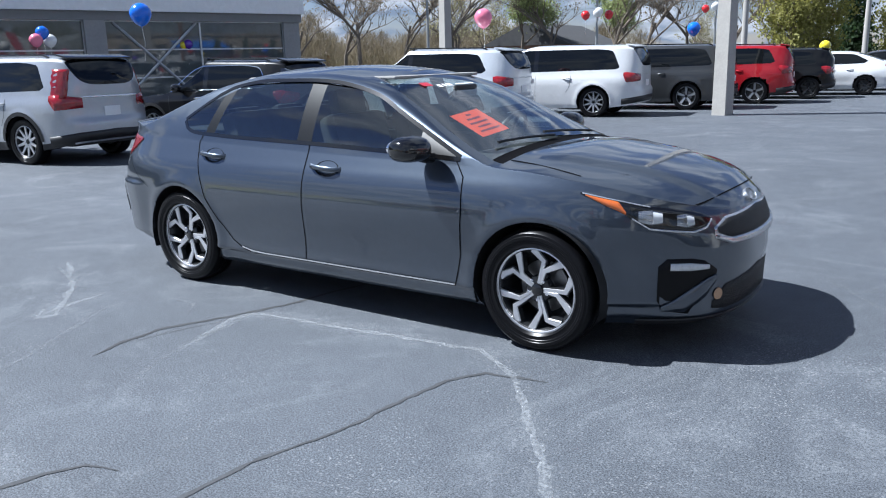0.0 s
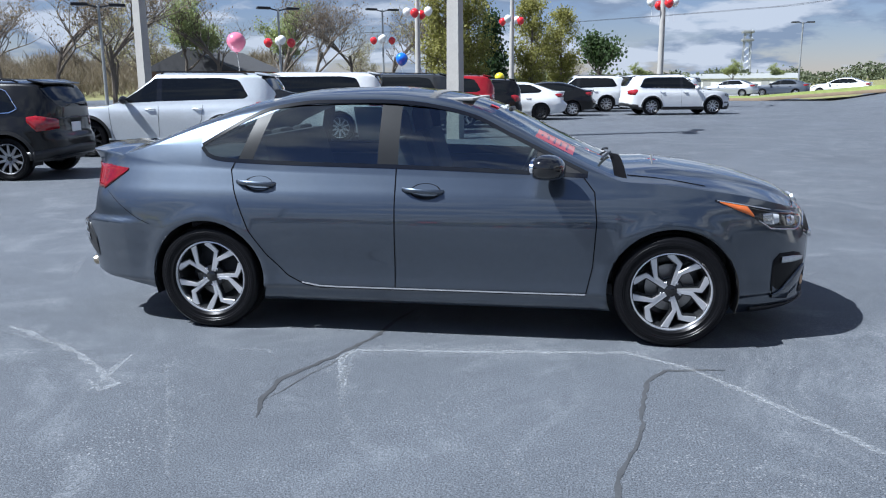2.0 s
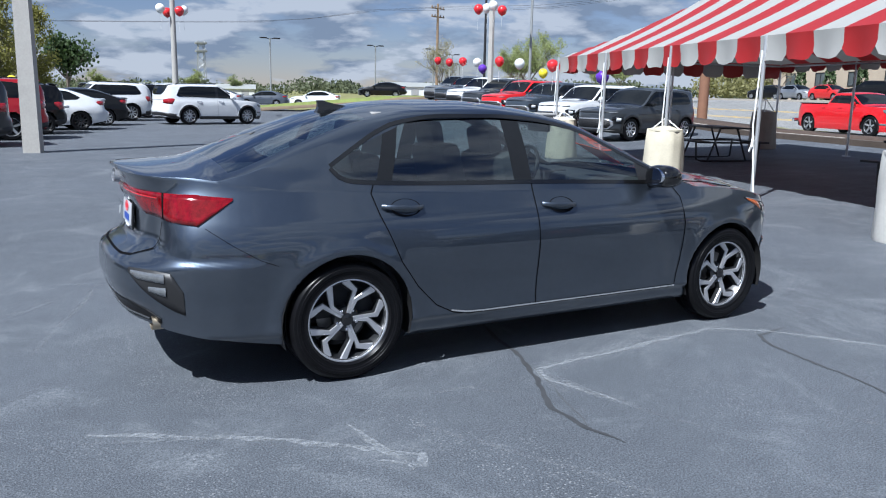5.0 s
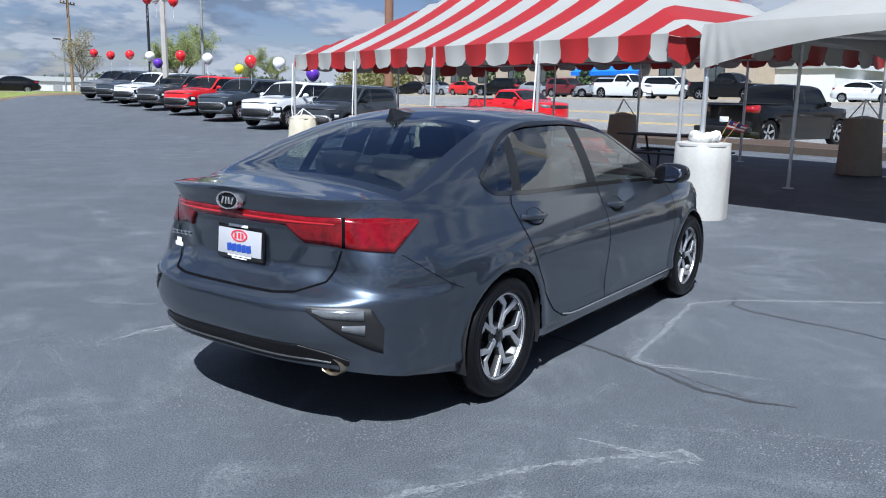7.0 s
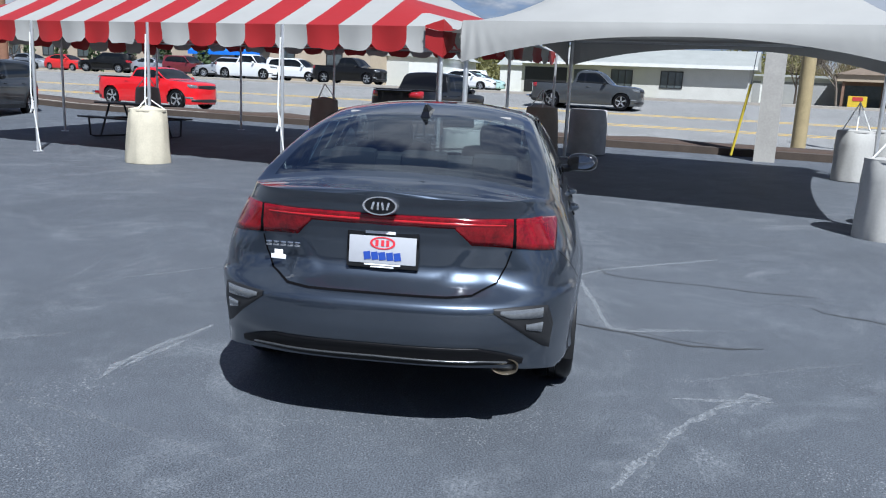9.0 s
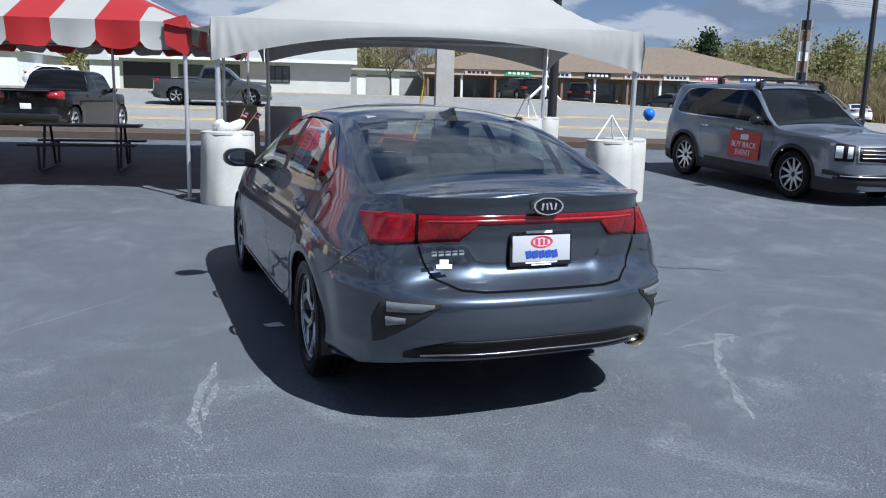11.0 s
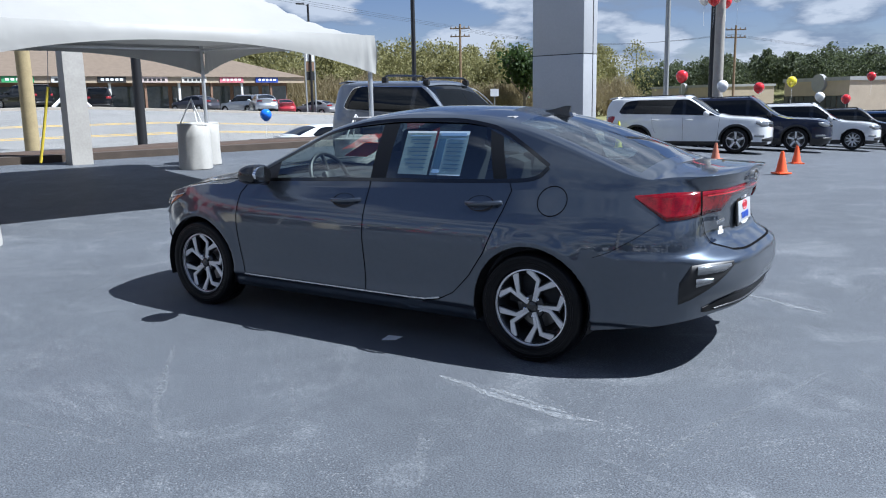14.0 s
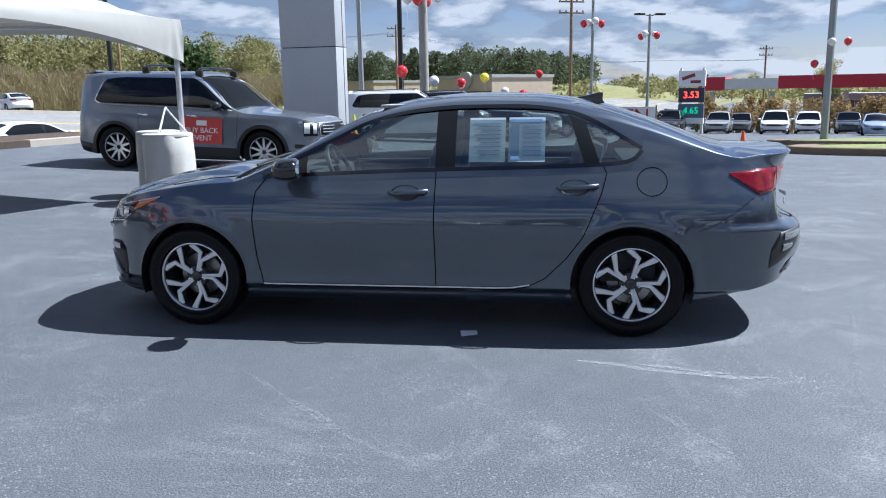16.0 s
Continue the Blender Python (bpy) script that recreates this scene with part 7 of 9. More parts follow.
def pole(name, label, x, y, h, r0, r1, material, sides=12, category="pole", heads=0, yaw=0.0, arms=0, head_mat=None):
    root = thing(name, label, category, pose(x, y, ground_at(x, y) - 0.02, 0, 0, yaw))
    bm = bmesh.new()
    lathe(bm, [(r0, 0.0), (r0 + (r1 - r0) * 0.5, h * 0.5), (r1, h)], sides, "z", pose(0, 0, 0, 0, 0, 45) if sides == 4 else None)
    part("shaft", bm, material, root, smooth=sides > 4)
    for k in range(heads):
        sg = 1 if k % 2 == 0 else -1
        bm = bmesh.new()
        tube(bm, [(0, 0, h - 0.12), (sg * 0.45, 0, h - 0.02)], 0.04, 6)
        part("arm", bm, head_mat or M_BLACKPOLE, root)
        bm = bmesh.new()
        box(bm, sg * 0.78, 0, h, 0.72, 0.36, 0.13, 0.04)
        part("lamp_head", bm, head_mat or M_BLACKPOLE, root)
    for k in range(arms):
        bm = bmesh.new()
        box(bm, 0, 0, h - 0.5 - 0.9 * k, 2.3, 0.1, 0.12, 0.01)
        for s in (-1.05, -0.5, 0.5, 1.05):
            lathe(bm, [(0.05, h - 0.44 - 0.9 * k), (0.07, h - 0.38 - 0.9 * k), (0.04, h - 0.25 - 0.9 * k)], 8, "z", Matrix.Translation((s, 0, 0)))
        part("crossarm", bm, M_WOOD, root)
    return root


pole("light_pole", "square pale concrete light pole on the lot", -2.3, 15.5, 9.5, 0.25, 0.17, M_CONC, 4, heads=2, yaw=LOT_YAW)
pole("light_pole", "square concrete light pole behind the parked row", -14.0, 20.9, 9.5, 0.25, 0.17, M_CONC, 4, heads=2, yaw=LOT_YAW)
for x, y, h in ((-7.9, 39.0, 9.5), (-3.4, 47.3, 9.5), (5.1, 38.95, 9.5)):
    pole("light_pole", "slender pale light pole on the far lot", x, y, h, 0.17, 0.10, M_CONC, 10, heads=2, yaw=LOT_YAW)
pole("light_pole", "thick white concrete light pole behind the hatchbacks", 18.76, 30.16, 9.5, 0.16, 0.11, M_CONC, 8, heads=2, yaw=LOT_YAW)
pole("street_lamp", "black street lamp behind the hatchbacks", 22.3, 36.53, 7.4, 0.09, 0.06, M_BLACKPOLE, 8, heads=1, yaw=160)
pole("light_pole", "grey flood-light pole near the highway", 22.91, 32.72, 6.8, 0.09, 0.06, M_GREYPOLE, 8, heads=1, yaw=160)
pole("wooden_pole", "brown wooden utility pole behind the striped tent", 23.4, 20.4, 10.5, 0.22, 0.17, mat("red-brown creosote wood", (0.20, 0.10, 0.06), 0.85, var=0.2, scale=3, bump=0.3), 10)
pole("concrete_pole", "square concrete pole at the kerb", 12.4, -5.3, 9.0, 0.30, 0.26, M_CONC, 4, yaw=LOT_YAW)
pole("wooden_pole", "yellowish wooden pole at the highway verge", 18.3, -7.7, 10.0, 0.20, 0.16, mat("yellow pine pole", (0.30, 0.24, 0.13), 0.85, var=0.2, scale=3, bump=0.3), 10)
pole("street_lamp", "thick black lamp pole at the highway verge", 19.7, -12.3, 8.5, 0.17, 0.14, M_BLACKPOLE, 10)
pole("street_lamp", "slim black street lamp across the highway", 47.7, -51.8, 10.0, 0.13, 0.10, M_BLACKPOLE, 8, heads=1, yaw=70)
pole("grey_pole", "dark grey sign pole near the highway", 15.6, -22.4, 8.0, 0.10, 0.08, M_BLACKPOLE, 8)
pole("grey_pole", "weathered grey pole between parked cars", 10.0, -37.5, 10.0, 0.15, 0.12, M_GREYPOLE, 8)
pole("grey_pole", "dark steel pole between parked cars", 8.2, -39.5, 10.0, 0.15, 0.13, M_BLACKPOLE, 8)
pole("light_pole", "pale steel light pole behind the white SUV", 4.7, -27.0, 9.5, 0.20, 0.16, mat("weathered steel pole", (0.34, 0.32, 0.29), 0.6, 0.3, var=0.15), 10, heads=2, yaw=20)
for x, y, h in ((-15.1, 37.0, 5.4), (-20.5, 28.9, 5.0), (-12.1, 48.3, 6.2)):
    pole("lamp_post", "twin-headed black lamp post beyond the parked row", x, y, h, 0.08, 0.06, M_GREYPOLE, 8, heads=2, yaw=35)
for x, y, h in ((22.9, 81.8, 7.0), (38.0, 88.0, 6.0), (44.0, 84.0, 6.0), (50.0, 90.0, 6.5), (54.0, 95.0, 5.5)):
    pole("lamp_post", "twin-headed lamp post on the far lot", x, y, h, 0.10, 0.08, M_GREYPOLE, 8, heads=2, yaw=10)
for x, y, h in ((39.9, 75.4, 10.0), (46.9, -76.9, 11.0), (-1.4, -64.5, 11.0), (20.0, -95.0, 11.0), (-30.0, -120.0, 10.0), (72.0, 48.0, 9.0)):
    pole("utility_pole", "wooden utility pole with crossarms", x, y, h, 0.17, 0.12, M_WOOD, 8, arms=2, yaw=25)
for x, y, h, yw in ((-2.7, -49.5, 9.4, 20), (-6.8, -54.2, 8.3, 20), (-30.0, -62.0, 8.0, 30)):
    pole("lamp_post", "tall lamp post on the lower lot", x, y, h, 0.12, 0.09, M_GREYPOLE, 8, heads=2, yaw=yw)

# lattice mast far off
mast = thing("lattice_mast", "far steel lattice communications mast", "mast", pose(38.9, 190.9, 0))
bm = bmesh.new()
for sx, sy in ((1, 1), (1, -1), (-1, 1), (-1, -1)):
    tube(bm, [(sx * 1.0, sy * 1.0, 0), (sx * 0.6, sy * 0.6, 12.5)], 0.10, 4)
for k in range(8):
    z = k * 1.55
    for p, q in (((-1, -1), (1, -1)), ((1, 1), (-1, 1))):
        tube(bm, [(p[0] * 0.85, p[1] * 0.85, z), (q[0] * 0.85, q[1] * 0.85, z + 1.5)], 0.06, 4)
for z in (10.2, 12.0):
    box(bm, 0, 0, z, 2.4, 2.4, 0.5, 0.05)
part("lattice", bm, M_GREYPOLE, mast)


# ---------------------------------------------------------------- balloons
B_COL = {"red": (0.62, 0.02, 0.025), "white": (0.78, 0.78, 0.76), "yellow": (0.75, 0.62, 0.02), "blue": (0.02, 0.16, 0.75), "pink": (0.75, 0.20, 0.30), "purple": (0.10, 0.03, 0.35)}
BALLOONS = {}


def balloon(colour, x, y, z, r=0.16, string=0.5):
    word = {"red": "glossy red", "white": "glossy white", "yellow": "bright yellow", "blue": "bright blue", "pink": "pale pink", "purple": "deep purple"}[colour]
    if colour not in BALLOONS:
        root = thing("balloon", f"{word} party balloon tied on a string", "balloon", None, "party balloons")
        bm = bmesh.new()
        vs = ico(bm, 1.0, None, 3)
        for v in vs:
            if v.co.z < 0:
                v.co.x *= 1 + 0.18 * v.co.z
                v.co.y *= 1 + 0.18 * v.co.z
                v.co.z *= 1.12
        lathe(bm, [(0.02, -1.10), (0.09, -1.2), (0.0001, -1.2)], 8, "z", cap=False)
        part("skin", bm, mat("balloon " + colour, B_COL[colour], 0.18, coat=0.6, var=0.04), root)
        bm = bmesh.new()
        tube(bm, [(0, 0, -1.15), (0.15, 0.05, -2.5), (0.0, 0.1, -4.2)], 0.02, 4)
        part("string", bm, M_STRAP, root)
        BALLOONS[colour] = root
        root.matrix_basis = pose(x, y, z) @ Matrix.Diagonal((r, r, r, 1))
        return
    o = copy_thing(BALLOONS[colour], pose(x, y, z))
    o.matrix_basis = pose(x, y, z, 0, 0, random.uniform(0, 360)) @ Matrix.Diagonal((r, r, r, 1))


for a, c, up in ((18.9, "purple", 1.95), (21.2, "white", 2.25), (23.4, "red", 2.30), (24.4, "yellow", 2.0), (27.3, "white", 2.35), (30.2, "red", 2.45), (33.0, "purple", 2.1), (34.0, "white", 2.4), (36.9, "red", 2.45), (40.0, "red", 2.4), (43.0, "red", 2.5)):
    p = lot(a, 9.2, up)
    balloon(c, p.x, p.y, p.z, 0.22 if c != "yellow" else 0.18)
for px, py, pz in ((-7.9, 39.0, 5.1), (-3.4, 47.3, 5.2), (5.1, 38.95, 5.3), (18.7, 30.2, 5.6), (4.7, -27.0, 5.0), (-6.8, -54.2, 5.0), (-2.7, -49.5, 5.6), (-15.1, 37.0, 3.6), (-12.1, 48.3, 4.2), (-30.0, -62.0, 5.0)):
    for k, c in enumerate(("red", "white", "red", "white")):
        balloon(c, px + 0.62 * math.cos(1.5 * k + px), py + 0.62 * math.sin(1.5 * k + px), pz + 0.12 * (k % 2), 0.24)
for k, (c, up) in enumerate((("red", 2.3), ("white", 2.1), ("red", 2.15), ("yellow", 2.5), ("white", 2.0), ("red", 2.0), ("red", 3.1), ("red", 1.9), ("yellow", 1.9), ("white", 1.7), ("blue", 2.2), ("red", 2.0))):
    x, y = 4.6 - 0.27 * 2.6 * k, -22.0 - 0.963 * 2.6 * k
    balloon(c, x, y, ground_at(x, y) + up, 0.20)
balloon("pink", -6.29, 11.08, 2.32, 0.20)
balloon("yellow", -2.47, 29.4, 1.62, 0.21)
balloon("blue", -5.07, 21.8, 2.23, 0.21)
balloon("blue", -10.1, 5.2, 2.41, 0.20)
for c, dx, dz in (("red", 0.0, 0.12), ("yellow", 0.08, -0.1), ("purple", 0.22, -0.06)):
    balloon(c, -22.0 + dx, 15.2 + dx, 2.3 + dz, 0.17)
for c, dx, dz in (("blue", 0.0, 0.16), ("white", -0.15, -0.06), ("pink", 0.15, -0.06)):
    balloon(c, -20.2 + dx, 9.0 - dx * 2, 2.35 + dz, 0.19)
balloon("blue", 13.6, -12.0, 1.18, 0.17)


# ---------------------------------------------------------------- buildings
M_GLASSFRONT = mat("shop glass", (0.075, 0.088, 0.092), 0.03, var=0.3, scale=0.4, spec=0.7)
M_FRAME = mat("aluminium frame", (0.55, 0.57, 0.58), 0.4, 0.6, var=0.05)
M_STUCCO = mat("grey stucco", (0.30, 0.30, 0.30), 0.85, var=0.12, scale=1.2, bump=0.2, bscale=40)
M_TAN = mat("tan block wall", (0.40, 0.33, 0.25), 0.85, var=0.12, scale=0.8, bump=0.2, bscale=20)
M_BRICK = mat("brown brick", (0.20, 0.12, 0.08), 0.85, var=0.2, scale=3, bump=0.3, bscale=14)
M_WHITEWALL = mat("white board wall", (0.66, 0.66, 0.64), 0.8, var=0.1, scale=1.5)
M_SHINGLE = mat("brown shingle", (0.15, 0.115, 0.085), 0.9, var=0.22, scale=2.5, bump=0.4, bscale=12)
M_DARKROOF = mat("dark shingle", (0.055, 0.055, 0.058), 0.9, var=0.2, scale=2.5, bump=0.4, bscale=12)
M_PALEROOF = mat("pale metal roof", (0.36, 0.37, 0.35), 0.5, 0.2, var=0.12, scale=1.0)


def slab(parent, name, x0, x1, y0, y1, z0, z1, material, bevel=0.0, label=""):
    bm = bmesh.new()
    box(bm, (x0 + x1) / 2, (y0 + y1) / 2, (z0 + z1) / 2, x1 - x0, y1 - y0, z1 - z0, bevel)
    return part(name, bm, material, parent, label, smooth=False)


def window_on(parent, x, z, w, h, y=0.0, bars=1, frame=M_FRAME, depth=0.08):
    """A window in a wall whose outside is at own y = 0, looking along -y."""
    bm = bmesh.new()
    for sx in (-1, 1):
        box(bm, x + sx * w / 2, y - 0.02, z, 0.07, depth, h + 0.07)
    for sz in (-1, 1):
        box(bm, x, y - 0.02, z + sz * h / 2, w, depth, 0.07)
    for k in range(bars):
        box(bm, x - w / 2 + w * (k + 1) / (bars + 1), y - 0.02, z, 0.05, depth, h)
    f = part("window", bm, frame, parent, smooth=False)
    bm = bmesh.new()
    box(bm, x, y - 0.005, z, w, 0.02, h)
    part("pane", bm, M_GLASSFRONT, f, smooth=False)
    return f


def gable(parent, name, x0, x1, y0, y1, z, h, material, along="x", over=0.3):
    """A pitched roof over a rectangle; the ridge runs along x or y."""
    x0, x1, y0, y1 = x0 - over, x1 + over, y0 - over, y1 + over
    if along == "x":
        ym = (y0 + y1) / 2
        v = [(x0, y0, z), (x1, y0, z), (x1, ym, z + h), (x0, ym, z + h), (x0, y1, z), (x1, y1, z)]
        f = [(0, 1, 2, 3), (3, 2, 5, 4), (0, 3, 4), (1, 5, 2), (0, 4, 5, 1)]
    else:
        xm = (x0 + x1) / 2
        v = [(x0, y0, z), (x0, y1, z), (xm, y1, z + h), (xm, y0, z + h), (x1, y0, z), (x1, y1, z)]
        f = [(0, 3, 2, 1), (3, 4, 5, 2), (0, 4, 3), (1, 2, 5), (0, 1, 5, 4)]
    return part(name, mesh_of(name, v, f, material, smooth=False), None, parent)


def hip(parent, name, x0, x1, y0, y1, z, h, material, over=0.8):
    x0, x1, y0, y1 = x0 - over, x1 + over, y0 - over, y1 + over
    d = (y1 - y0) / 2
    v = [(x0, y0, z), (x1, y0, z), (x1, y1, z), (x0, y1, z), (x0 + d, y0 + d, z + h), (x1 - d, y0 + d, z + h)]
    f = [(0, 1, 5, 4), (1, 2, 5), (2, 3, 4, 5), (3, 0, 4), (0, 3, 2, 1)]
    return part(name, mesh_of(name, v, f, material, smooth=False), None, parent)


def facing(a, b, towards_lot=True, turn=0.0, up=0.0):
    """A frame at lot place (a, b) for a building across the highway: own x to its right seen from the lot, own -y to the lot."""
    p = lot(a, b, up)
    return pose(p.x, p.y, p.z, 0, 0, LOT_YAW - 180 + turn if towards_lot else LOT_YAW + turn)


# the showroom: own x runs down the lot, its front looks towards the highway
show = thing("showroom_building", "grey panelled car showroom with a wide glass front", "building", facing(13.6, -25.0, False, 0))
# own +x is +a here, so the building runs to negative x; own -y is towards the highway
slab(show, "wall", -0.7, 0.0, 0.0, 14, 0, 5.8, M_STUCCO, label="grey rendered end wall")
slab(show, "wall", -45.0, -0.7, 13.7, 14, 0, 5.8, M_STUCCO)
slab(show, "roof", -45.0, -0.7, 0.0, 13.7, 5.5, 5.8, M_STUCCO)
slab(show, "fascia", -45.0, 0.06, -0.35, 0.0, 3.35, 5.9, mat("showroom fascia panel", (0.76, 0.77, 0.78), 0.5, 0.2, var=0.08), label="pale grey metal fascia")
slab(show, "soffit_beam", -45.0, 0.06, -0.12, 0.1, 3.05, 3.35, mat("beam grey", (0.2, 0.205, 0.21), 0.5, 0.2, var=0.08))
slab(show, "floor_slab", -45.0, -0.7, 0.05, 13.7, 0.0, 0.06, M_STUCCO)
for k in range(6):
    x0 = -0.7 - 7.6 * k
    slab(show, "pier", x0 - 7.6, x0 - 6.9, -0.1, 0.5, 0, 3.1, M_STUCCO)
    for j in range(2):
        w0, w1 = x0 - 6.9 + 3.45 * j, x0 - 6.9 + 3.45 * (j + 1)
        for i in range(3):
            z0, z1 = 0.1 + 0.98 * i, 0.1 + 0.98 * (i + 1)
            bm = bmesh.new()
            box(bm, (w0 + w1) / 2, 0.14, (z0 + z1) / 2, w1 - w0, 0.02, z1 - z0)
            part("pane", bm, M_GLASSFRONT, show, smooth=False)
        bm = bmesh.new()
        for i in range(4):
            box(bm, (w0 + w1) / 2, 0.12, 0.1 + 0.98 * i, w1 - w0, 0.07, 0.05)
        box(bm, w1, 0.12, 1.55, 0.06, 0.08, 3.0)
        part("mullion", bm, M_FRAME, show, smooth=False)
for sg in (1, -1):
    bm = bmesh.new()
    tube(bm, [(-5.8 - sg * 1.5, 0.08, 0.2), (-5.8 + sg * 1.5, 0.08, 3.0)], 0.05, 6)
    part("cross_brace", bm, M_FRAME, show)

# brick block and low houses beyond the showroom
br = thing("brick_building", "brown brick block with a flat roof beyond the trees", "building", facing(66, -118, False))
slab(br, "wall", -8, 8, 0, 12, 0, 5.0, M_BRICK)
slab(br, "parapet", -8.2, 8.2, -0.2, 12.2, 5.0, 5.35, M_DARKROOF)
for k in range(4):
    window_on(br, -6 + 4 * k, 3.2, 1.4, 1.2)
lowh = thing("low_house", "low house with a brown roof and brick walls", "house", facing(46, -84, False, 12))
slab(lowh, "wall", -7, 7, 0, 8, 0, 2.4, M_BRICK)
gable(lowh, "roof", -7, 7, 0, 8, 2.4, 1.4, M_SHINGLE)
for k in range(3):
    window_on(lowh, -4.5 + 4.2 * k, 1.4, 1.3, 1.1)
dh = thing("bungalow", "brick bungalow with a dark shingle roof and chimney", "house", facing(55, -44, False, 18))
slab(dh, "wall", -6, 6, 0, 8, 0, 2.5, M_BRICK)
gable(dh, "roof", -6, 6, 0, 8, 2.5, 1.9, M_DARKROOF)
slab(dh, "chimney", -4.2, -3.6, 3.6, 4.2, 4.0, 5.2, M_BRICK)
for x in (-4, 3.5):
    window_on(dh, x, 1.4, 1.4, 1.1)

# long white sheds at the end of the lot
for a, b, w, h, lb in ((150, -12, 20, 1.6, "long low white shed far down the lot"), (150, 34, 22, 2.0, "long white warehouse far down the lot")):
    sh = thing("white_shed", lb, "building", stand(a, b, LOT_YAW - 90))
    slab(sh, "wall", -w / 2, w / 2, 0, 12, 0, h, M_WHITEWALL)
    gable(sh, "roof", -w / 2, w / 2, 0, 12, h, 0.9, M_PALEROOF)
    for k in range(6):
        slab(sh, "bay_door", -w / 2 + w * (k + 0.3) / 6, -w / 2 + w * (k + 0.7) / 6, -0.05, 0.05, 0, h * 0.75, M_STUCCO)

# across the highway: tan block with hedges and blue awning
tan = thing("tan_building", "long tan block building with a blue awning", "building", facing(52, 54))
slab(tan, "wall", -22, 22, 0, 12, 0, 3.9, M_TAN)
slab(tan, "parapet", -22.2, 22.2, -0.15, 12.1, 3.9, 4.25, mat("tan coping", (0.33, 0.27, 0.2), 0.8, var=0.1))
for k in range(9):
    window_on(tan, -19 + 4.7 * k, 2.1, 1.5, 1.3, frame=M_BLACK)
aw = [(5.5, -0.1, 3.3), (12.5, -0.1, 3.3), (12.8, -2.4, 2.3), (5.2, -2.4, 2.3), (12.8, -2.4, 1.95), (5.2, -2.4, 1.95)]
part("awning", mesh_of("awning", aw, [(0, 1, 2, 3), (3, 2, 4, 5)], mat("bright blue awning", (0.02, 0.16, 0.62), 0.6, var=0.08), smooth=False), None, tan, "bright blue sloping awning")
for k in range(6):
    p = lot(66 - 4.2 * k, 51.5)
    hg = thing("hedge_column", "clipped dark green columnar evergreen", "shrub", Matrix.Translation(p), "columnar evergreens")
    bm = bmesh.new()
    rnd = random.Random(40 + k)
    for i in range(260):
        t, an = rnd.random(), rnd.uniform(0, 6.28)
        r = 0.75 * (1 - 0.65 * t) * rnd.uniform(0.75, 1.0)
        q = Vector((r * math.cos(an), r * math.sin(an), 0.15 + 3.2 * t))
        mm = Matrix.Translation(q) @ Euler((rnd.uniform(-1, 1), rnd.uniform(-1, 1), rnd.uniform(0, 6))).to_matrix().to_4x4()
        vs = [bm.verts.new(mm @ Vector(c)) for c in ((-0.16, 0, -0.14), (0.16, 0, -0.14), (0, 0.04, 0.22))]
        bm.faces.new(vs)
    part("foliage", bm, mat("evergreen leaf", (0.035, 0.06, 0.018), 0.8, var=0.3, scale=3, island=0.4), hg, smooth=False)

ga = thing("white_garage", "white boarded garage with a pale gable roof", "building", facing(29.5, 57))
slab(ga, "wall", -4.2, 4.2, 0, 9, 0, 2.5, M_WHITEWALL)
part("gable_wall", mesh_of("gable_wall", [(-4.2, 0.02, 2.5), (4.2, 0.02, 2.5), (0, 0.02, 4.4)], [(0, 1, 2)], M_WHITEWALL, smooth=False), None, ga)
gable(ga, "roof", -4.2, 4.2, 0.1, 9, 2.5, 1.95, M_PALEROOF, "y", 0.35)
slab(ga, "garage_door", -1.6, 1.6, -0.05, 0.05, 0, 2.1, mat("pale door", (0.5, 0.5, 0.48), 0.6, var=0.05))
ga2 = thing("white_garage", "second white outbuilding set back behind the first", "building", facing(20, 72))
slab(ga2, "wall", -5, 5, 0, 7, 0, 2.6, M_WHITEWALL)
gable(ga2, "roof", -5, 5, 0, 7, 2.6, 1.4, M_PALEROOF)

ro = thing("roadside_office", "long low beige roadside office with a pale metal roof", "building", facing(10.3, 62))
slab(ro, "wall", -9.2, 9.2, 0, 8, 0, 2.6, mat("beige block wall", (0.50, 0.49, 0.45), 0.85, var=0.1, scale=1.2))
gable(ro, "roof", -9.4, 9.4, -0.4, 8.4, 2.6, 1.5, M_PALEROOF, "x", 0.35)
slab(ro, "roof_edge", -9.8, 9.8, -0.8, -0.7, 2.45, 2.72, M_WHITEWALL)
for x in (-0.6, 3.4):
    window_on(ro, x, 1.5, 1.7, 1.3, bars=2, frame=M_BLACK)
slab(ro, "doorway", -4.6, -2.6, -0.06, 0.06, 0, 2.1, M_GLASSFRONT)
# no hollow here: a flat black slab stands for a recess in shade
slab(ro, "recess", -8.9, -5.2, -0.05, 0.05, 0.1, 2.2, M_BLACK)
sh3 = thing("storage_units", "low white storage units with roller doors", "building", facing(-4, 74))
slab(sh3, "wall", -8, 6, 0, 8, 0, 2.4, M_WHITEWALL)
slab(sh3, "roof", -8.3, 6.3, -0.4, 8.2, 2.4, 2.6, M_PALEROOF)
for k in range(4):
    slab(sh3, "roller_door", -7 + 3.3 * k, -4.6 + 3.3 * k, -0.05, 0.05, 0, 2.0, M_STUCCO)
dump = thing("yellow_skip", "small yellow refuse skip with a red sign", "skip", facing(-6.5, 60) @ Matrix.Scale(0.68, 4))
slab(dump, "bin", -0.9, 0.9, 0, 1.2, 0, 1.2, mat("skip yellow", (0.55, 0.38, 0.02), 0.6, var=0.15))
slab(dump, "sign", -0.5, 0.5, -0.04, 0.0, 0.7, 1.1, mat("sign red", (0.4, 0.03, 0.03), 0.6))

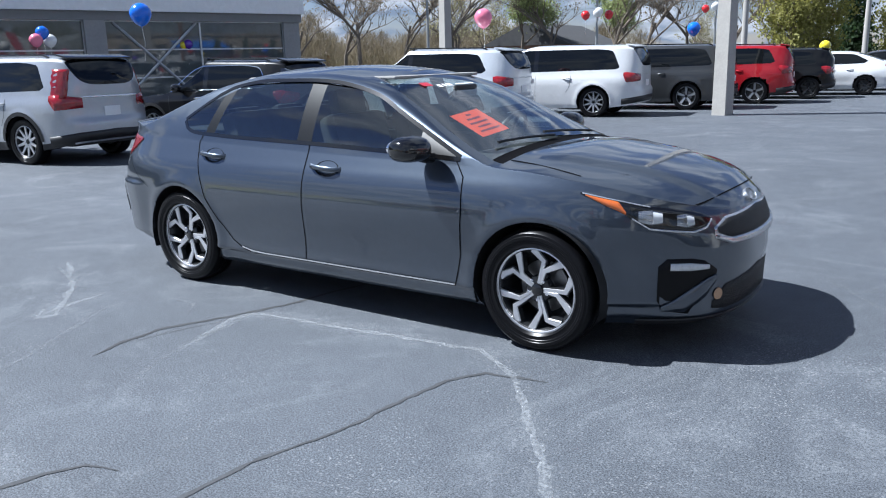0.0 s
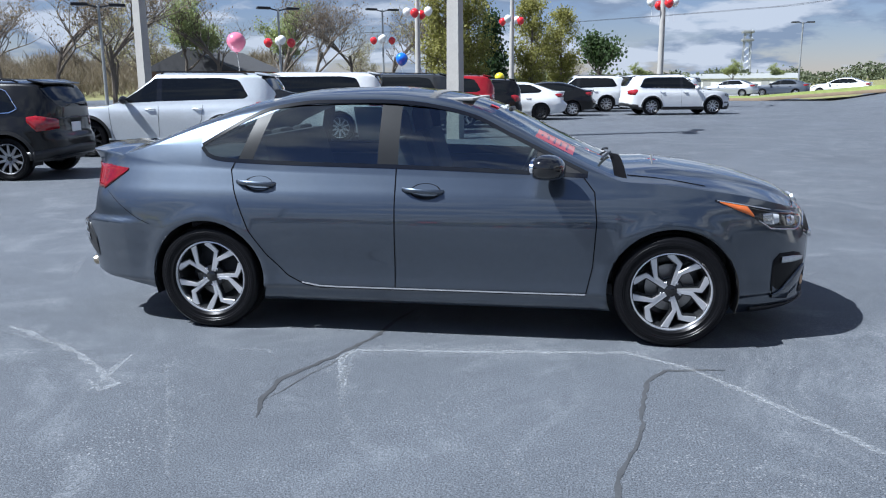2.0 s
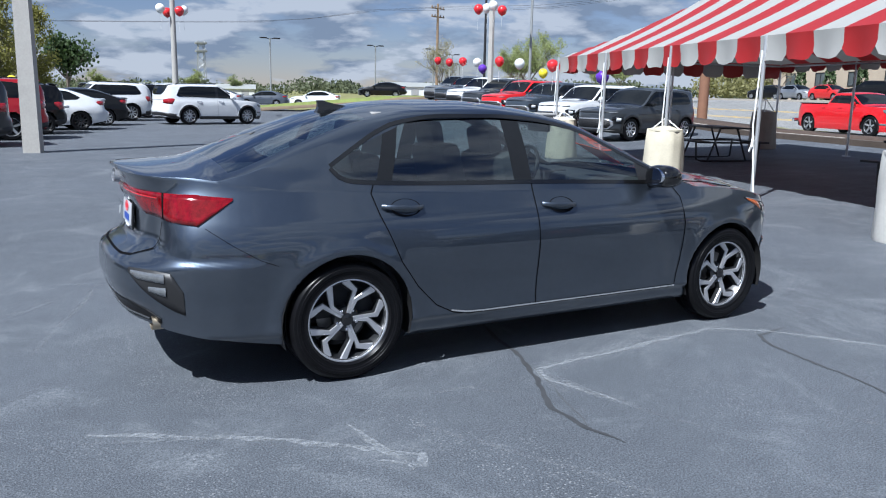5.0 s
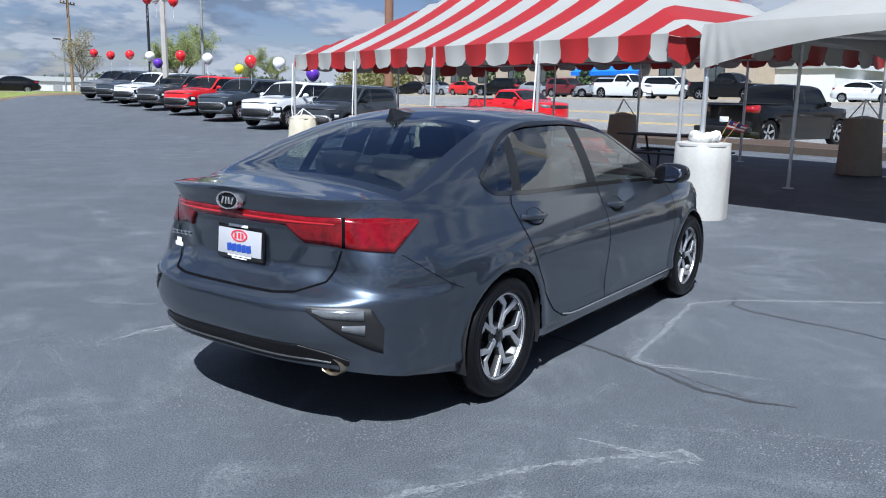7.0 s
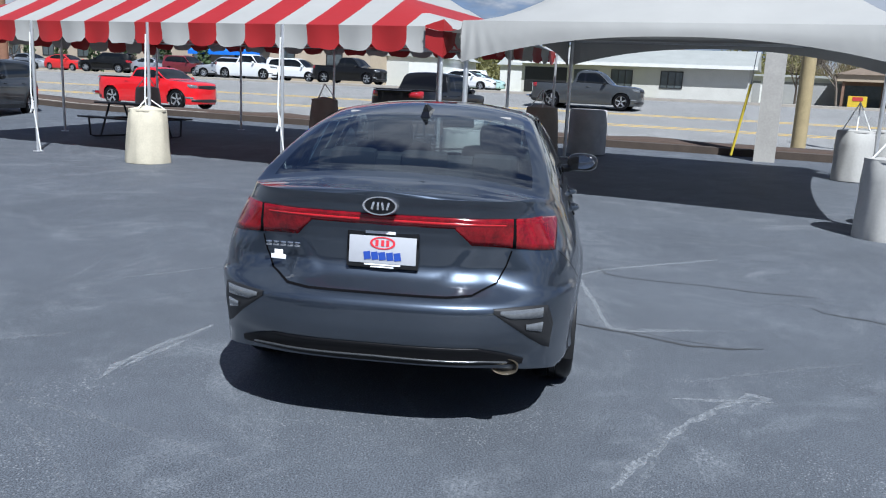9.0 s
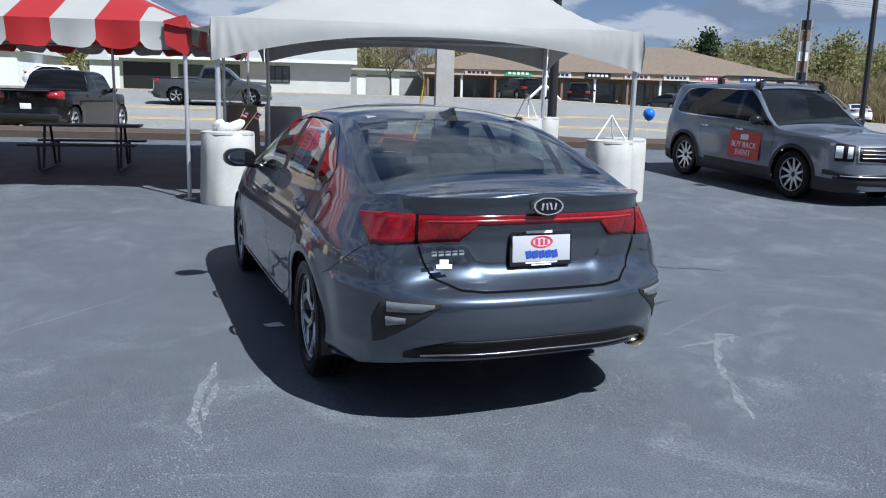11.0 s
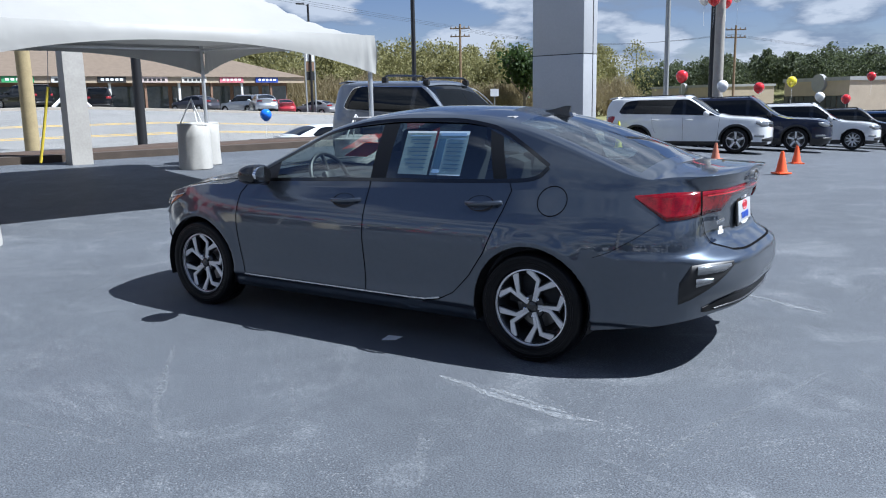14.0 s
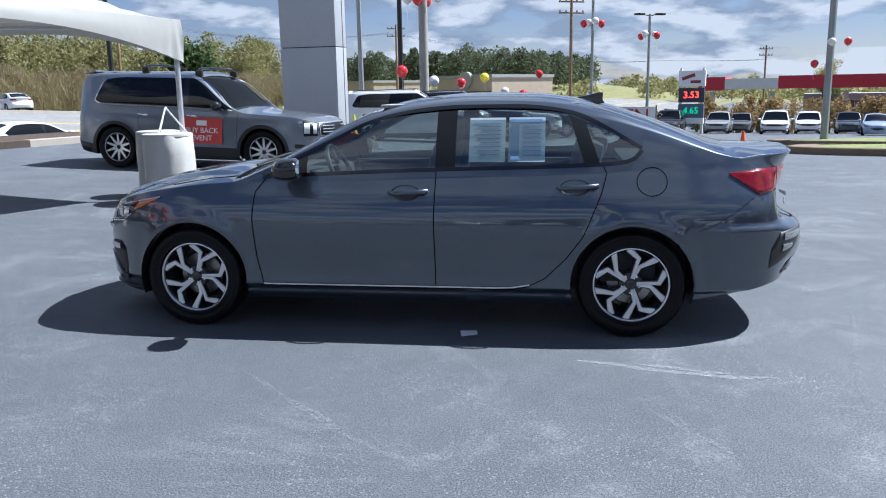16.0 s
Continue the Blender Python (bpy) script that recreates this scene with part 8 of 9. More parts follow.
# strip mall
mall = thing("strip_mall", "long brown-roofed strip mall with shop signs", "building", facing(-23, 70, True, -2))
slab(mall, "wall", -17, 17, 0, 14, 0, 3.2, M_BRICK)
hip(mall, "roof", -17, 17, -2.0, 14, 3.1, 3.0, M_SHINGLE)
slab(mall, "fascia", -17.6, 17.6, -2.6, -2.3, 2.55, 3.15, mat("tan fascia", (0.36, 0.29, 0.21), 0.8, var=0.08))
for k in range(11):
    x = -15.5 + 3.1 * k
    slab(mall, "shopfront", x - 1.35, x + 1.35, -0.05, 0.05, 0.1, 2.3, M_GLASSFRONT)
    slab(mall, "post", x - 1.65, x - 1.45, -2.4, -2.2, 0, 2.6, M_WHITEWALL if k % 2 else M_BRICK)
sign_cols = [(0.55, 0.40, 0.36), (0.06, 0.32, 0.12), (0.62, 0.62, 0.60), (0.02, 0.02, 0.02), (0.55, 0.45, 0.42), (0.6, 0.58, 0.52), (0.62, 0.18, 0.22), (0.03, 0.07, 0.35)]
for k, c in enumerate(sign_cols):
    x = -12.5 + 3.7 * k
    sgn = slab(mall, "shop_sign", x - 1.2, x + 1.2, -2.68, -2.6, 2.58, 3.08, mat(f"sign face {k}", c, 0.5, var=0.05))
    bm = bmesh.new()
    for i in range(5):
        box(bm, x - 0.8 + 0.4 * i, -2.70, 2.83, 0.26, 0.02, 0.2)
    part("sign_bars", bm, M_WHITE if sum(c) < 1.2 else M_BLACK, sgn, smooth=False)

# low brick restaurants down the hill
for a, b, w, mt, lb in ((-115, 48, 13, M_TAN, "low brick restaurant with an arched front far down the highway"), (-150, 92, 24, M_TAN, "low tan shop far down the highway")):
    rs = thing("restaurant", lb, "building", pose(*lot(a, b), 0, 0, LOT_YAW + 65))
    slab(rs, "wall", -w / 2, w / 2, 0, 14, 0, 4.6, mt)
    slab(rs, "parapet", -w / 2 - 0.2, w / 2 + 0.2, -0.2, 14.2, 4.6, 5.1, M_STUCCO)
    bm = bmesh.new()
    lathe(bm, [(1.3, -0.3), (1.3, 0.3)], 24, "y", Matrix.Translation((1, -0.2, 4.3)))
    part("arch", bm, M_STUCCO, rs, smooth=False)
    for k in range(6):
        window_on(rs, -w / 2 + w * (k + 0.5) / 6, 1.7, 2.0, 1.6, frame=M_BLACK)

# filling station: canopy on posts and its price sign
M_STRED = mat("station red", (0.45, 0.02, 0.04), 0.5, var=0.05)
st = thing("filling_station", "filling station canopy with red and white fascia on posts", "building", pose(*lot(-85, 0), 0, 0, LOT_YAW + 90))
for x0, x1, z0, z1, mt in ((-5.6, -0.4, 3.9, 5.0, M_WHITEWALL), (-8.2, -5.6, 3.8, 5.2, M_STRED), (-0.4, 26, 3.9, 5.2, M_STRED)):
    slab(st, "fascia", x0, x1, 0, 10, z0, z1, mt)
for x in (-7, -1, 6, 14, 22):
    slab(st, "post", x - 0.25, x + 0.25, 2, 2.5, 0, 3.6, M_WHITEWALL)
slab(st, "kiosk", 2, 20, 14, 22, 0, 3.2, M_STUCCO)
for k in range(5):
    window_on(st, 4.0 + 3.4 * k, 1.6, 3.0, 1.8, y=14.0)
sg = thing("price_sign", "tall fuel price sign with lit numerals", "sign", pose(*lot(-57, 5.4), 0, 0, LOT_YAW + 90 - 4) @ Matrix.Scale(0.80, 4))
for x in (-1.0, 1.0):
    slab(sg, "post", x - 0.1, x + 0.1, 0, 0.2, 0, 6.0, M_WHITEWALL)
slab(sg, "head_panel", -1.2, 1.2, -0.1, 0.25, 4.35, 5.75, M_WHITE)
slab(sg, "price_panel", -1.15, 1.15, -0.1, 0.25, 2.9, 4.2, mat("sign navy", (0.03, 0.035, 0.06), 0.5, var=0.05))
slab(sg, "price_panel", -1.15, 1.15, -0.1, 0.25, 1.5, 2.75, mat("sign blue-grey", (0.10, 0.14, 0.2), 0.5, var=0.05))
slab(sg, "strip_panel", -1.15, 1.15, -0.1, 0.25, 0.95, 1.45, M_WHITE)
M_LEDR, M_LEDG = mat("lit red numeral", (1.0, 0.03, 0.02), 0.5, var=0.0, emit=3.0), mat("lit green numeral", (0.02, 0.55, 0.25), 0.5, var=0.0, emit=0.6)
words("3.53", 0.85, pose(0, -0.12, 3.55, 90, 0, 0), M_LEDR, sg, "numerals", 0.005)
words("4.65", 0.80, pose(0, -0.12, 2.12, 90, 0, 0), M_LEDG, sg, "numerals", 0.005)
bm = bmesh.new()
box(bm, -0.3, -0.12, 5.2, 1.2, 0.02, 0.30, 0, pose(0, 0, 0, 0, -18, 0))
box(bm, 0.35, -0.12, 4.75, 0.9, 0.02, 0.26)
part("mark_bar", bm, mat("mark dark red", (0.25, 0.03, 0.05), 0.5), sg, smooth=False)
# the banner by the far cars
ban = thing("banner", "white banner with red letters strung beside parked cars", "banner", pose(*lot(-47, 8.3), 0, 0, LOT_YAW + 90))
slab(ban, "sheet", -2.0, 2.0, 0, 0.02, 0.5, 1.7, M_WHITE)
words("OPEN", 1.25, pose(0, -0.012, 1.08, 90, 0, 0), mat("banner red", (0.45, 0.03, 0.03), 0.6), ban)
for x in (-2.05, 2.05):
    slab(ban, "stake", x - 0.04, x + 0.04, 0, 0.06, 0, 1.8, M_WOOD)

# tall plaza sign and road signs across the highway
ps = thing("plaza_sign", "tall pylon sign with stacked panels across the highway", "sign", facing(-37, 60, True, -10) @ Matrix.Diagonal((0.5, 0.5, 1, 1)))
for x in (-0.9, 0.9):
    slab(ps, "post", x - 0.12, x + 0.12, 0, 0.25, 0, 8.4, M_GREYPOLE)
for k in range(6):
    slab(ps, "panel", -0.78, 0.78, -0.05, 0.3, 3.2 + 0.86 * k, 3.98 + 0.86 * k, (M_BLACK, M_BRICK, M_WHITEWALL, M_STUCCO, M_BRICK, M_BLACK)[k])
for a, b, n in ((-45, 44, 1), (-63, 22, 2), (-66, 22.5, 1)):
    rsn = thing("road_sign", "small white road sign on a post", "sign", facing(a, b, True, -40))
    slab(rsn, "post", -0.04, 0.04, 0, 0.05, 0, 2.6, M_GREYPOLE)
    for k in range(n):
        slab(rsn, "plate", -0.35, 0.35, -0.04, -0.01, 1.9 - 0.7 * k, 2.5 - 0.7 * k, M_WHITE)
tri = thing("sign_stand", "white wooden sign stand on the far verge", "sign", facing(-12.0, 47.5))
bm = bmesh.new()
for q in ((-1.1, 0), (1.1, 0), (0, 1.0)):
    tube(bm, [(q[0], q[1], 0), (0, 0.1, 1.0)], 0.10, 4)
box(bm, 0, 0.1, 1.5, 0.3, 0.2, 2.6, 0.02)
part("stand", bm, M_WHITE, tri, smooth=False)

# ---------------------------------------------------------------- kerbs, verge, islands, cones
M_KERB = mat("concrete kerb", (0.32, 0.29, 0.25), 0.85, var=0.15, scale=3, bump=0.3, bscale=40)
M_TIMBER = mat("dark timber edge", (0.06, 0.045, 0.035), 0.9, var=0.25, scale=4, bump=0.4, bscale=20)
M_MULCH = mat("red-brown mulch", (0.060, 0.040, 0.030), 0.95, var=0.4, scale=6, bump=1.0, bscale=40, island=0.3)


def ribbon(name, a0, a1, b0, b1, h, material, label, seg=40, crown=0.0):
    """A raised strip that follows the ground along the highway."""
    V3, F = [], []
    for i in range(seg + 1):
        a = a0 + (a1 - a0) * i / seg
        k = crown * (0.6 + 0.4 * math.sin(1.7 * a) * math.sin(0.6 * a + 1))
        V3 += [lot(a, b0, -0.05), lot(a, b0, h), lot(a, (b0 + b1) / 2, h + k), lot(a, b1, h), lot(a, b1, -0.05)]
    for i in range(seg):
        for k in range(4):
            q = i * 5 + k
            F.append((q, q + 1, q + 6, q + 5))
    ob = part(name, mesh_of(name, V3, F, material, smooth=crown > 0))
    return tagged(ob, label, name.replace("_", " "), kind="structure")


ribbon("kerb", -8.0, 40, 14.0, 14.22, 0.16, M_TIMBER, "dark timber edge of the mulch bed")
ribbon("mulch_bed", -8.0, 40, 14.22, 16.6, 0.13, M_MULCH, "red-brown mulch bed along the highway", 90, 0.10)
ribbon("kerb", -34, -8.0, 14.0, 14.3, 0.15, M_KERB, "pale concrete kerb beside the highway")
ribbon("kerb", 14.0, 40.0, 14.23, 14.42, 0.155, M_KERB, "pale concrete kerb behind the hatchbacks")
ribbon("verge", -34, -8.0, 14.3, 17.6, 0.10, M_MULCH, "bare mulch verge", 50, 0.05)
ribbon("kerb", -300, 200, 44.0, 44.3, 0.14, M_KERB, "concrete kerb on the far side of the highway", 125)
M_FARLOT = asphalt("far forecourt asphalt", (0.20, 0.20, 0.20), 0.2, 0.7)
sheet("forecourt", 8, 80, 44.3, 53.5, 0.03, M_FARLOT, 20, 4, "grey forecourt across the highway")
sheet("forecourt", -48, 8, 46.2, 67.5, 0.03, M_FARLOT, 20, 8, "grey strip mall parking across the highway")
sheet("lower_lot", -200, -100, -40, 14.0, 0.0, M_ASPHALT, 10, 10, "asphalt at the foot of the lot")
sheet("far_lot", 66, 122, -30, 60, 0.0, M_FARLOT, 10, 10, "grey asphalt of the neighbouring lot")
M_YELLOW = mat("road yellow", (0.55, 0.36, 0.05), 0.7, var=0.2, scale=3)
for b in (29.0, 29.5, 34.0, 34.5):
    ribbon("road_marking", -200, 200, b, b + 0.14, 0.006, M_YELLOW, "worn yellow centre line", 100)
ribbon("road_marking", -200, 200, 20.2, 20.34, 0.006, M_WHITE, "worn white edge line", 100)


def island(a0, a1, b0, b1, lb):
    """A grassed island with a rounded kerb."""
    n = 48
    ring = []
    for k in range(n):
        t = 2 * math.pi * k / n
        c, s = math.cos(t), math.sin(t)
        ring.append(((a0 + a1) / 2 + (a1 - a0) / 2 * math.copysign(abs(c) ** 0.5, c), (b0 + b1) / 2 + (b1 - b0) / 2 * math.copysign(abs(s) ** 0.5, s)))
    ca, cb = (a0 + a1) / 2, (b0 + b1) / 2
    V3, F = [], []
    for sc, h in ((1.0, -0.05), (1.0, 0.16), (0.985, 0.18), (0.95, 0.18)):
        V3 += [lot(ca + (a - ca) * (1 - (1 - sc) * 2), cb + (b - cb) * (1 - (1 - sc) * 2), h) for a, b in ring]
    for r in range(3):
        for k in range(n):
            q = (k + 1) % n
            F.append((r * n + k, r * n + q, (r + 1) * n + q, (r + 1) * n + k))
    tagged(part("kerb", mesh_of("kerb", V3, F, mat("brown kerb", (0.17, 0.125, 0.08), 0.85, var=0.2, scale=3, bump=0.3, bscale=40))), "brown kerb of a grass island", "kerb", kind="structure")
    V3 = [lot(ca + (a - ca) * 0.90, cb + (b - cb) * 0.90, 0.17) for a, b in ring] + [lot(ca + (a - ca) * 0.5, cb + (b - cb) * 0.5, 0.26) for a, b in ring] + [lot(ca, cb, 0.30)]
    F = [(k, (k + 1) % n, n + (k + 1) % n, n + k) for k in range(n)] + [(n + k, n + (k + 1) % n, 2 * n) for k in range(n)]
    tagged(part("grass_island", mesh_of("grass_island", V3, F, mat("mown island grass", (0.16, 0.19, 0.05), 0.9, var=0.3, scale=2, bump=0.6, bscale=60))), lb, "grass", kind="structure")


island(-19.0, -14.6, -16.0, -2.0, "short yellowing grass on a kerbed island")
island(-27.0, -23.5, -16.0, -1.2, "second grass island behind the first")
island(54.5, 58.5, -26, 22, "grass strip at the end of the lot")
pl = lot(-25.0, -3.0)
pole("lamp_post", "tall grey lamp post on the grass island", pl.x, pl.y, 8.0, 0.13, 0.10, M_GREYPOLE, 8, heads=2, yaw=20)
for k, c in enumerate(("red", "white", "red")):
    balloon(c, pl.x + 0.5 * (k - 1), pl.y + 0.1, pl.z + (3.4 if k < 2 else 2.7), 0.13)


def cone(x, y, material, label, h=0.42):
    root = thing("traffic_cone", label, "traffic cone", pose(x, y, ground_at(x, y), 0, 0, random.uniform(0, 90)), "traffic cones")
    bm = bmesh.new()
    lathe(bm, [(0.115, 0.03), (0.105, 0.05), (0.03, h), (0.018, h)], 20, "z")
    part("cone_body", bm, material, root)
    bm = bmesh.new()
    box(bm, 0, 0, 0.015, 0.27, 0.27, 0.03, 0.01)
    part("foot", bm, material, root)


M_ORANGE = mat("cone orange", (0.80, 0.10, 0.02), 0.5, var=0.08)
cone(-0.50, -11.3, M_ORANGE, "bright orange traffic cone on the lot")
cone(-0.10, -15.4, M_ORANGE, "orange traffic cone further down the lot")
cone(1.85, -15.8, mat("faded cone", (0.42, 0.14, 0.08), 0.6, var=0.15), "faded brown-orange traffic cone")
cone(5.45, -18.6, mat("cone yellow", (0.65, 0.62, 0.06), 0.5, var=0.08), "tall yellow-green traffic cone by the white SUV", 0.80)
cone(-6.13, -19.05, M_ORANGE, "orange traffic cone beside the planted island", 0.5)
cone(-3.51, -17.96, M_ORANGE, "orange traffic cone on the lower lot", 0.5)

# ---------------------------------------------------------------- more vehicles far off
far_cars = [
    (SUV_MID, (0.30, 0.31, 0.33), -60.5, 3.7, "grey crossover parked on the lower lot"), (SUV_MID, (0.12, 0.12, 0.13), -68.0, 2.6, "dark crossover on the lower lot"), (VAN, WHITE, -59.0, -0.4, "white minivan on the lower lot"),
    (SUV_LONG, WHITE, -63.0, -2.6, "white SUV on the lower lot"), (SUV_MID, (0.05, 0.06, 0.08), -64.0, -5.4, "dark blue crossover on the lower lot"), (SEDAN, (0.30, 0.36, 0.46), -54.9, -6.6, "pale blue sedan on the lower lot"), (SUV_MID, WHITE, -60.0, -9.4, "white crossover at the end of the lower lot"), (SUV_LONG, SILVER, -58.0, -13.0, "silver SUV at the end of the lower lot"),
    (SEDAN, BLACK, -50.0, 7.6, "black sedan on the lower lot"), (SUV_MID, (0.03, 0.03, 0.035), -53.5, 6.4, "charcoal crossover on the lower lot"), (SEDAN, BLACK, -57.0, 8.6, "black sedan by the shrubs on the lower lot"),
]
for k, (sp, col, a, b, lb) in enumerate(far_cars):
    bg_car("parked_car", lb, sp, col, stand(a, b, LOT_YAW), "multi", M_SILVERALLOY, False, plate=False, rails=False)
across = [(SEDAN, BLACK, 66, 48), (SEDAN, SILVER, 61.5, 48), (SEDAN, (0.5, 0.02, 0.02), 57, 48), (SUV_LONG, BLACK, 52, 47.5), (SEDAN, SILVER, 47.5, 48.5), (SUV_MID, (0.12, 0.015, 0.02), 44.0, 48.5), (SUV_MID, SILVER, 40.5, 48.5), (SEDAN, WHITE, 20.5, 52.0), (SEDAN, (0.35, 0.5, 0.5), 22.5, 60.0), (VAN, WHITE, 25.0, 61.0)]
for k, (sp, col, a, b) in enumerate(across):
    bg_car("parked_car", f"{'dark' if sum(col) < 0.3 else 'pale'} car parked on the forecourt across the highway", sp, col, stand(a, b, LOT_YAW + (180 if k % 3 else 20)), "multi", M_SILVERALLOY, False, plate=False, rails=False, group="cars across the highway")
pickup("pickup_truck", "white pickup parked across the highway", WHITE, stand(37.0, 47.5, LOT_YAW + 180))
pickup("pickup_truck", "black pickup parked across the highway", BLACK, stand(28.0, 47.5, LOT_YAW + 180))
pickup("pickup_truck", "grey pickup on the highway", (0.06, 0.065, 0.07), stand(7.5, 36.5, LOT_YAW + 180), metal=0.4)
bg_car("panel_van", "white panel van parked across the highway", VAN, WHITE, stand(33.0, 48.0, LOT_YAW + 180), "five", M_SILVERALLOY, False, plate=False, rails=False, category="van")
mallcars = [(SUV_BIG, BLACK, -13.0, 62), (SUV_BIG, BLACK, -18.5, 62), (SEDAN, (0.04, 0.04, 0.05), -25.5, 60), (SEDAN, SILVER, -27.5, 52.0), (SUV_MID, SILVER, -30.5, 61), (SEDAN, (0.3, 0.02, 0.03), -34.5, 61), (SEDAN, (0.2, 0.2, 0.21), -38.0, 61), (SEDAN, WHITE, -37.0, 52)]
for k, (sp, col, a, b) in enumerate(mallcars):
    bg_car("parked_car", f"{'dark' if sum(col) < 0.3 else 'pale'} car parked before the strip mall", sp, col, stand(a, b, LOT_YAW - 110 if k % 2 else LOT_YAW - 70), "multi", M_SILVERALLOY, False, plate=False, rails=False, group="cars before the strip mall")
bg_car("sedan_car", "white sedan driving low beyond the kerb", SEDAN, WHITE, stand(-12.3, 19.4, LOT_YAW + 180, -0.85), "multi", M_SILVERALLOY, False, plate=False, rails=False)
endcars = [(SEDAN, WHITE, -14), (SUV_MID, SILVER, -10), (SEDAN, SILVER, -5), (SEDAN, (0.05, 0.06, 0.08), -1), (SEDAN, WHITE, 3.5), (SEDAN, BLACK, 10), (SEDAN, WHITE, 17), (SUV_MID, WHITE, 21), (SEDAN, SILVER, 26)]
for k, (sp, col, b) in enumerate(endcars):
    bg_car("parked_car", f"{'dark' if sum(col) < 0.3 else 'pale'} car parked beyond the grass strip", sp, col, stand(68 + 3 * (k % 2), b, LOT_YAW + 80), "multi", M_SILVERALLOY, False, plate=False, rails=False, group="cars beyond the grass strip")


# ---------------------------------------------------------------- trees
def bark():
    return mat("grey bark", (0.14, 0.115, 0.09), 0.95, var=0.25, scale=4, bump=0.5, bscale=18)


def leaf(name, base):
    """Leaves that let some light through."""
    if name in MATS:
        return MATS[name]
    m = mat(name, base, 0.7, var=0.25, scale=1.2, island=0.5)
    t = m.node_tree
    p, out = t.nodes["Principled BSDF"], t.nodes["Material Output"]
    tl, mx = t.nodes.new("ShaderNodeBsdfTranslucent"), t.nodes.new("ShaderNodeMixShader")
    t.links.new(p.inputs["Base Color"].links[0].from_socket, tl.inputs["Color"])
    mx.inputs[0].default_value = 0.45
    t.links.new(p.outputs[0], mx.inputs[1])
    t.links.new(tl.outputs[0], mx.inputs[2])
    t.links.new(mx.outputs[0], out.inputs["Surface"])
    return m


def grow(seed, h, spread, depth=4, trunk=0.16, leaves=0, leaf_size=0.2, droop=0.0, conifer=False, oval=False):
    """Bark and leaf meshes of a tree: a tapered trunk that forks into limbs, with leaf clumps on the outer wood."""
    rnd = random.Random(seed)
    bm = bmesh.new()
    tips = []

    def limb(p, d, length, r, level):
        pts, q, dd = [p.copy()], p.copy(), d.copy()
        n = 4 if level < 2 else 3 if level < 5 else 2
        for k in range(n):
            dd = (dd + Vector((rnd.uniform(-1, 1), rnd.uniform(-1, 1), rnd.uniform(-0.4, 0.6) - droop)) * 0.16).normalized()
            q = q + dd * (length / n)
            pts.append(q.copy())
        tube(bm, pts, r, 6 if level < 2 else 4 if level < 4 else 3, r * 0.55)
        if level >= 2:
            tips.extend(pts[1:])
        if level < depth:
            kids = rnd.randint(3, 4) if level < 2 else rnd.randint(2, 4)
            for k in range(kids):
                at = pts[rnd.randint(max(1, n - 2), n)]
                an = rnd.uniform(0, 6.283)
                side = Vector((math.cos(an), math.sin(an), rnd.uniform(0.0, 0.7)))
                nd = (dd * rnd.uniform(0.4, 0.9) + side * spread).normalized()
                limb(at, nd, length * rnd.uniform(0.55, 0.80), r * (0.56 if level < 2 else 0.5), level + 1)

    if oval:
        tube(bm, [(0, 0, 0), (0.06, 0.02, h * 0.5), (0, 0.03, h * 0.96)], trunk, 8, 0.02)
        for k in range(120):
            t = rnd.uniform(0.10, 0.94)
            an = rnd.uniform(0, 6.283)
            ln = spread * (math.sin(math.pi * (0.14 + 0.80 * t)) ** 0.75) * rnd.uniform(0.65, 1.15)
            p0 = Vector((0, 0, h * t * 0.9))
            p1 = p0 + Vector((math.cos(an) * ln, math.sin(an) * ln, ln * rnd.uniform(0.35, 0.9)))
            pm = p0.lerp(p1, 0.5) + Vector((rnd.gauss(0, 0.08), rnd.gauss(0, 0.08), -0.08))
            tube(bm, [p0, pm, p1], 0.035 * (1.2 - t), 4, 0.006)
            for j in range(5):
                tips.append(p0.lerp(p1, 0.35 + 0.65 * j / 4))
    elif conifer:
        tube(bm, [(0, 0, 0), (0.05, 0, h * 0.5), (0, 0.03, h)], trunk, 6, 0.03)
        for k in range(70):
            t = rnd.uniform(0.12, 1.0)
            an = rnd.uniform(0, 6.283)
            ln = spread * (1.05 - t) * rnd.uniform(0.7, 1.1) + 0.15
            p0 = Vector((0, 0, h * t))
            p1 = p0 + Vector((math.cos(an) * ln, math.sin(an) * ln, -0.1 * ln + 0.1))
            tube(bm, [p0, p1], 0.03, 4, 0.01)
            for j in range(4):
                tips.append(p0.lerp(p1, 0.3 + 0.7 * j / 3))
    else:
        limb(Vector((0, 0, 0)), Vector((0, 0, 1)), h * 0.34, trunk, 0)
    V3, F = [], []
    for k in range(leaves):
        c = rnd.choice(tips) + Vector((rnd.gauss(0, 1), rnd.gauss(0, 1), rnd.gauss(0, 1))) * leaf_size * 1.6
        e = Euler((rnd.uniform(0, 6), rnd.uniform(0, 6), rnd.uniform(0, 6))).to_matrix()
        s = leaf_size * rnd.uniform(0.6, 1.3)
        q = len(V3)
        for v in ((-0.5, -0.3, 0), (0.5, -0.35, 0.1), (0.45, 0.4, 0), (-0.4, 0.35, -0.1)):
            V3.append(c + e @ Vector(v) * s)
        F.append((q, q + 1, q + 2, q + 3))
    return bm, V3, F


TREES = {}


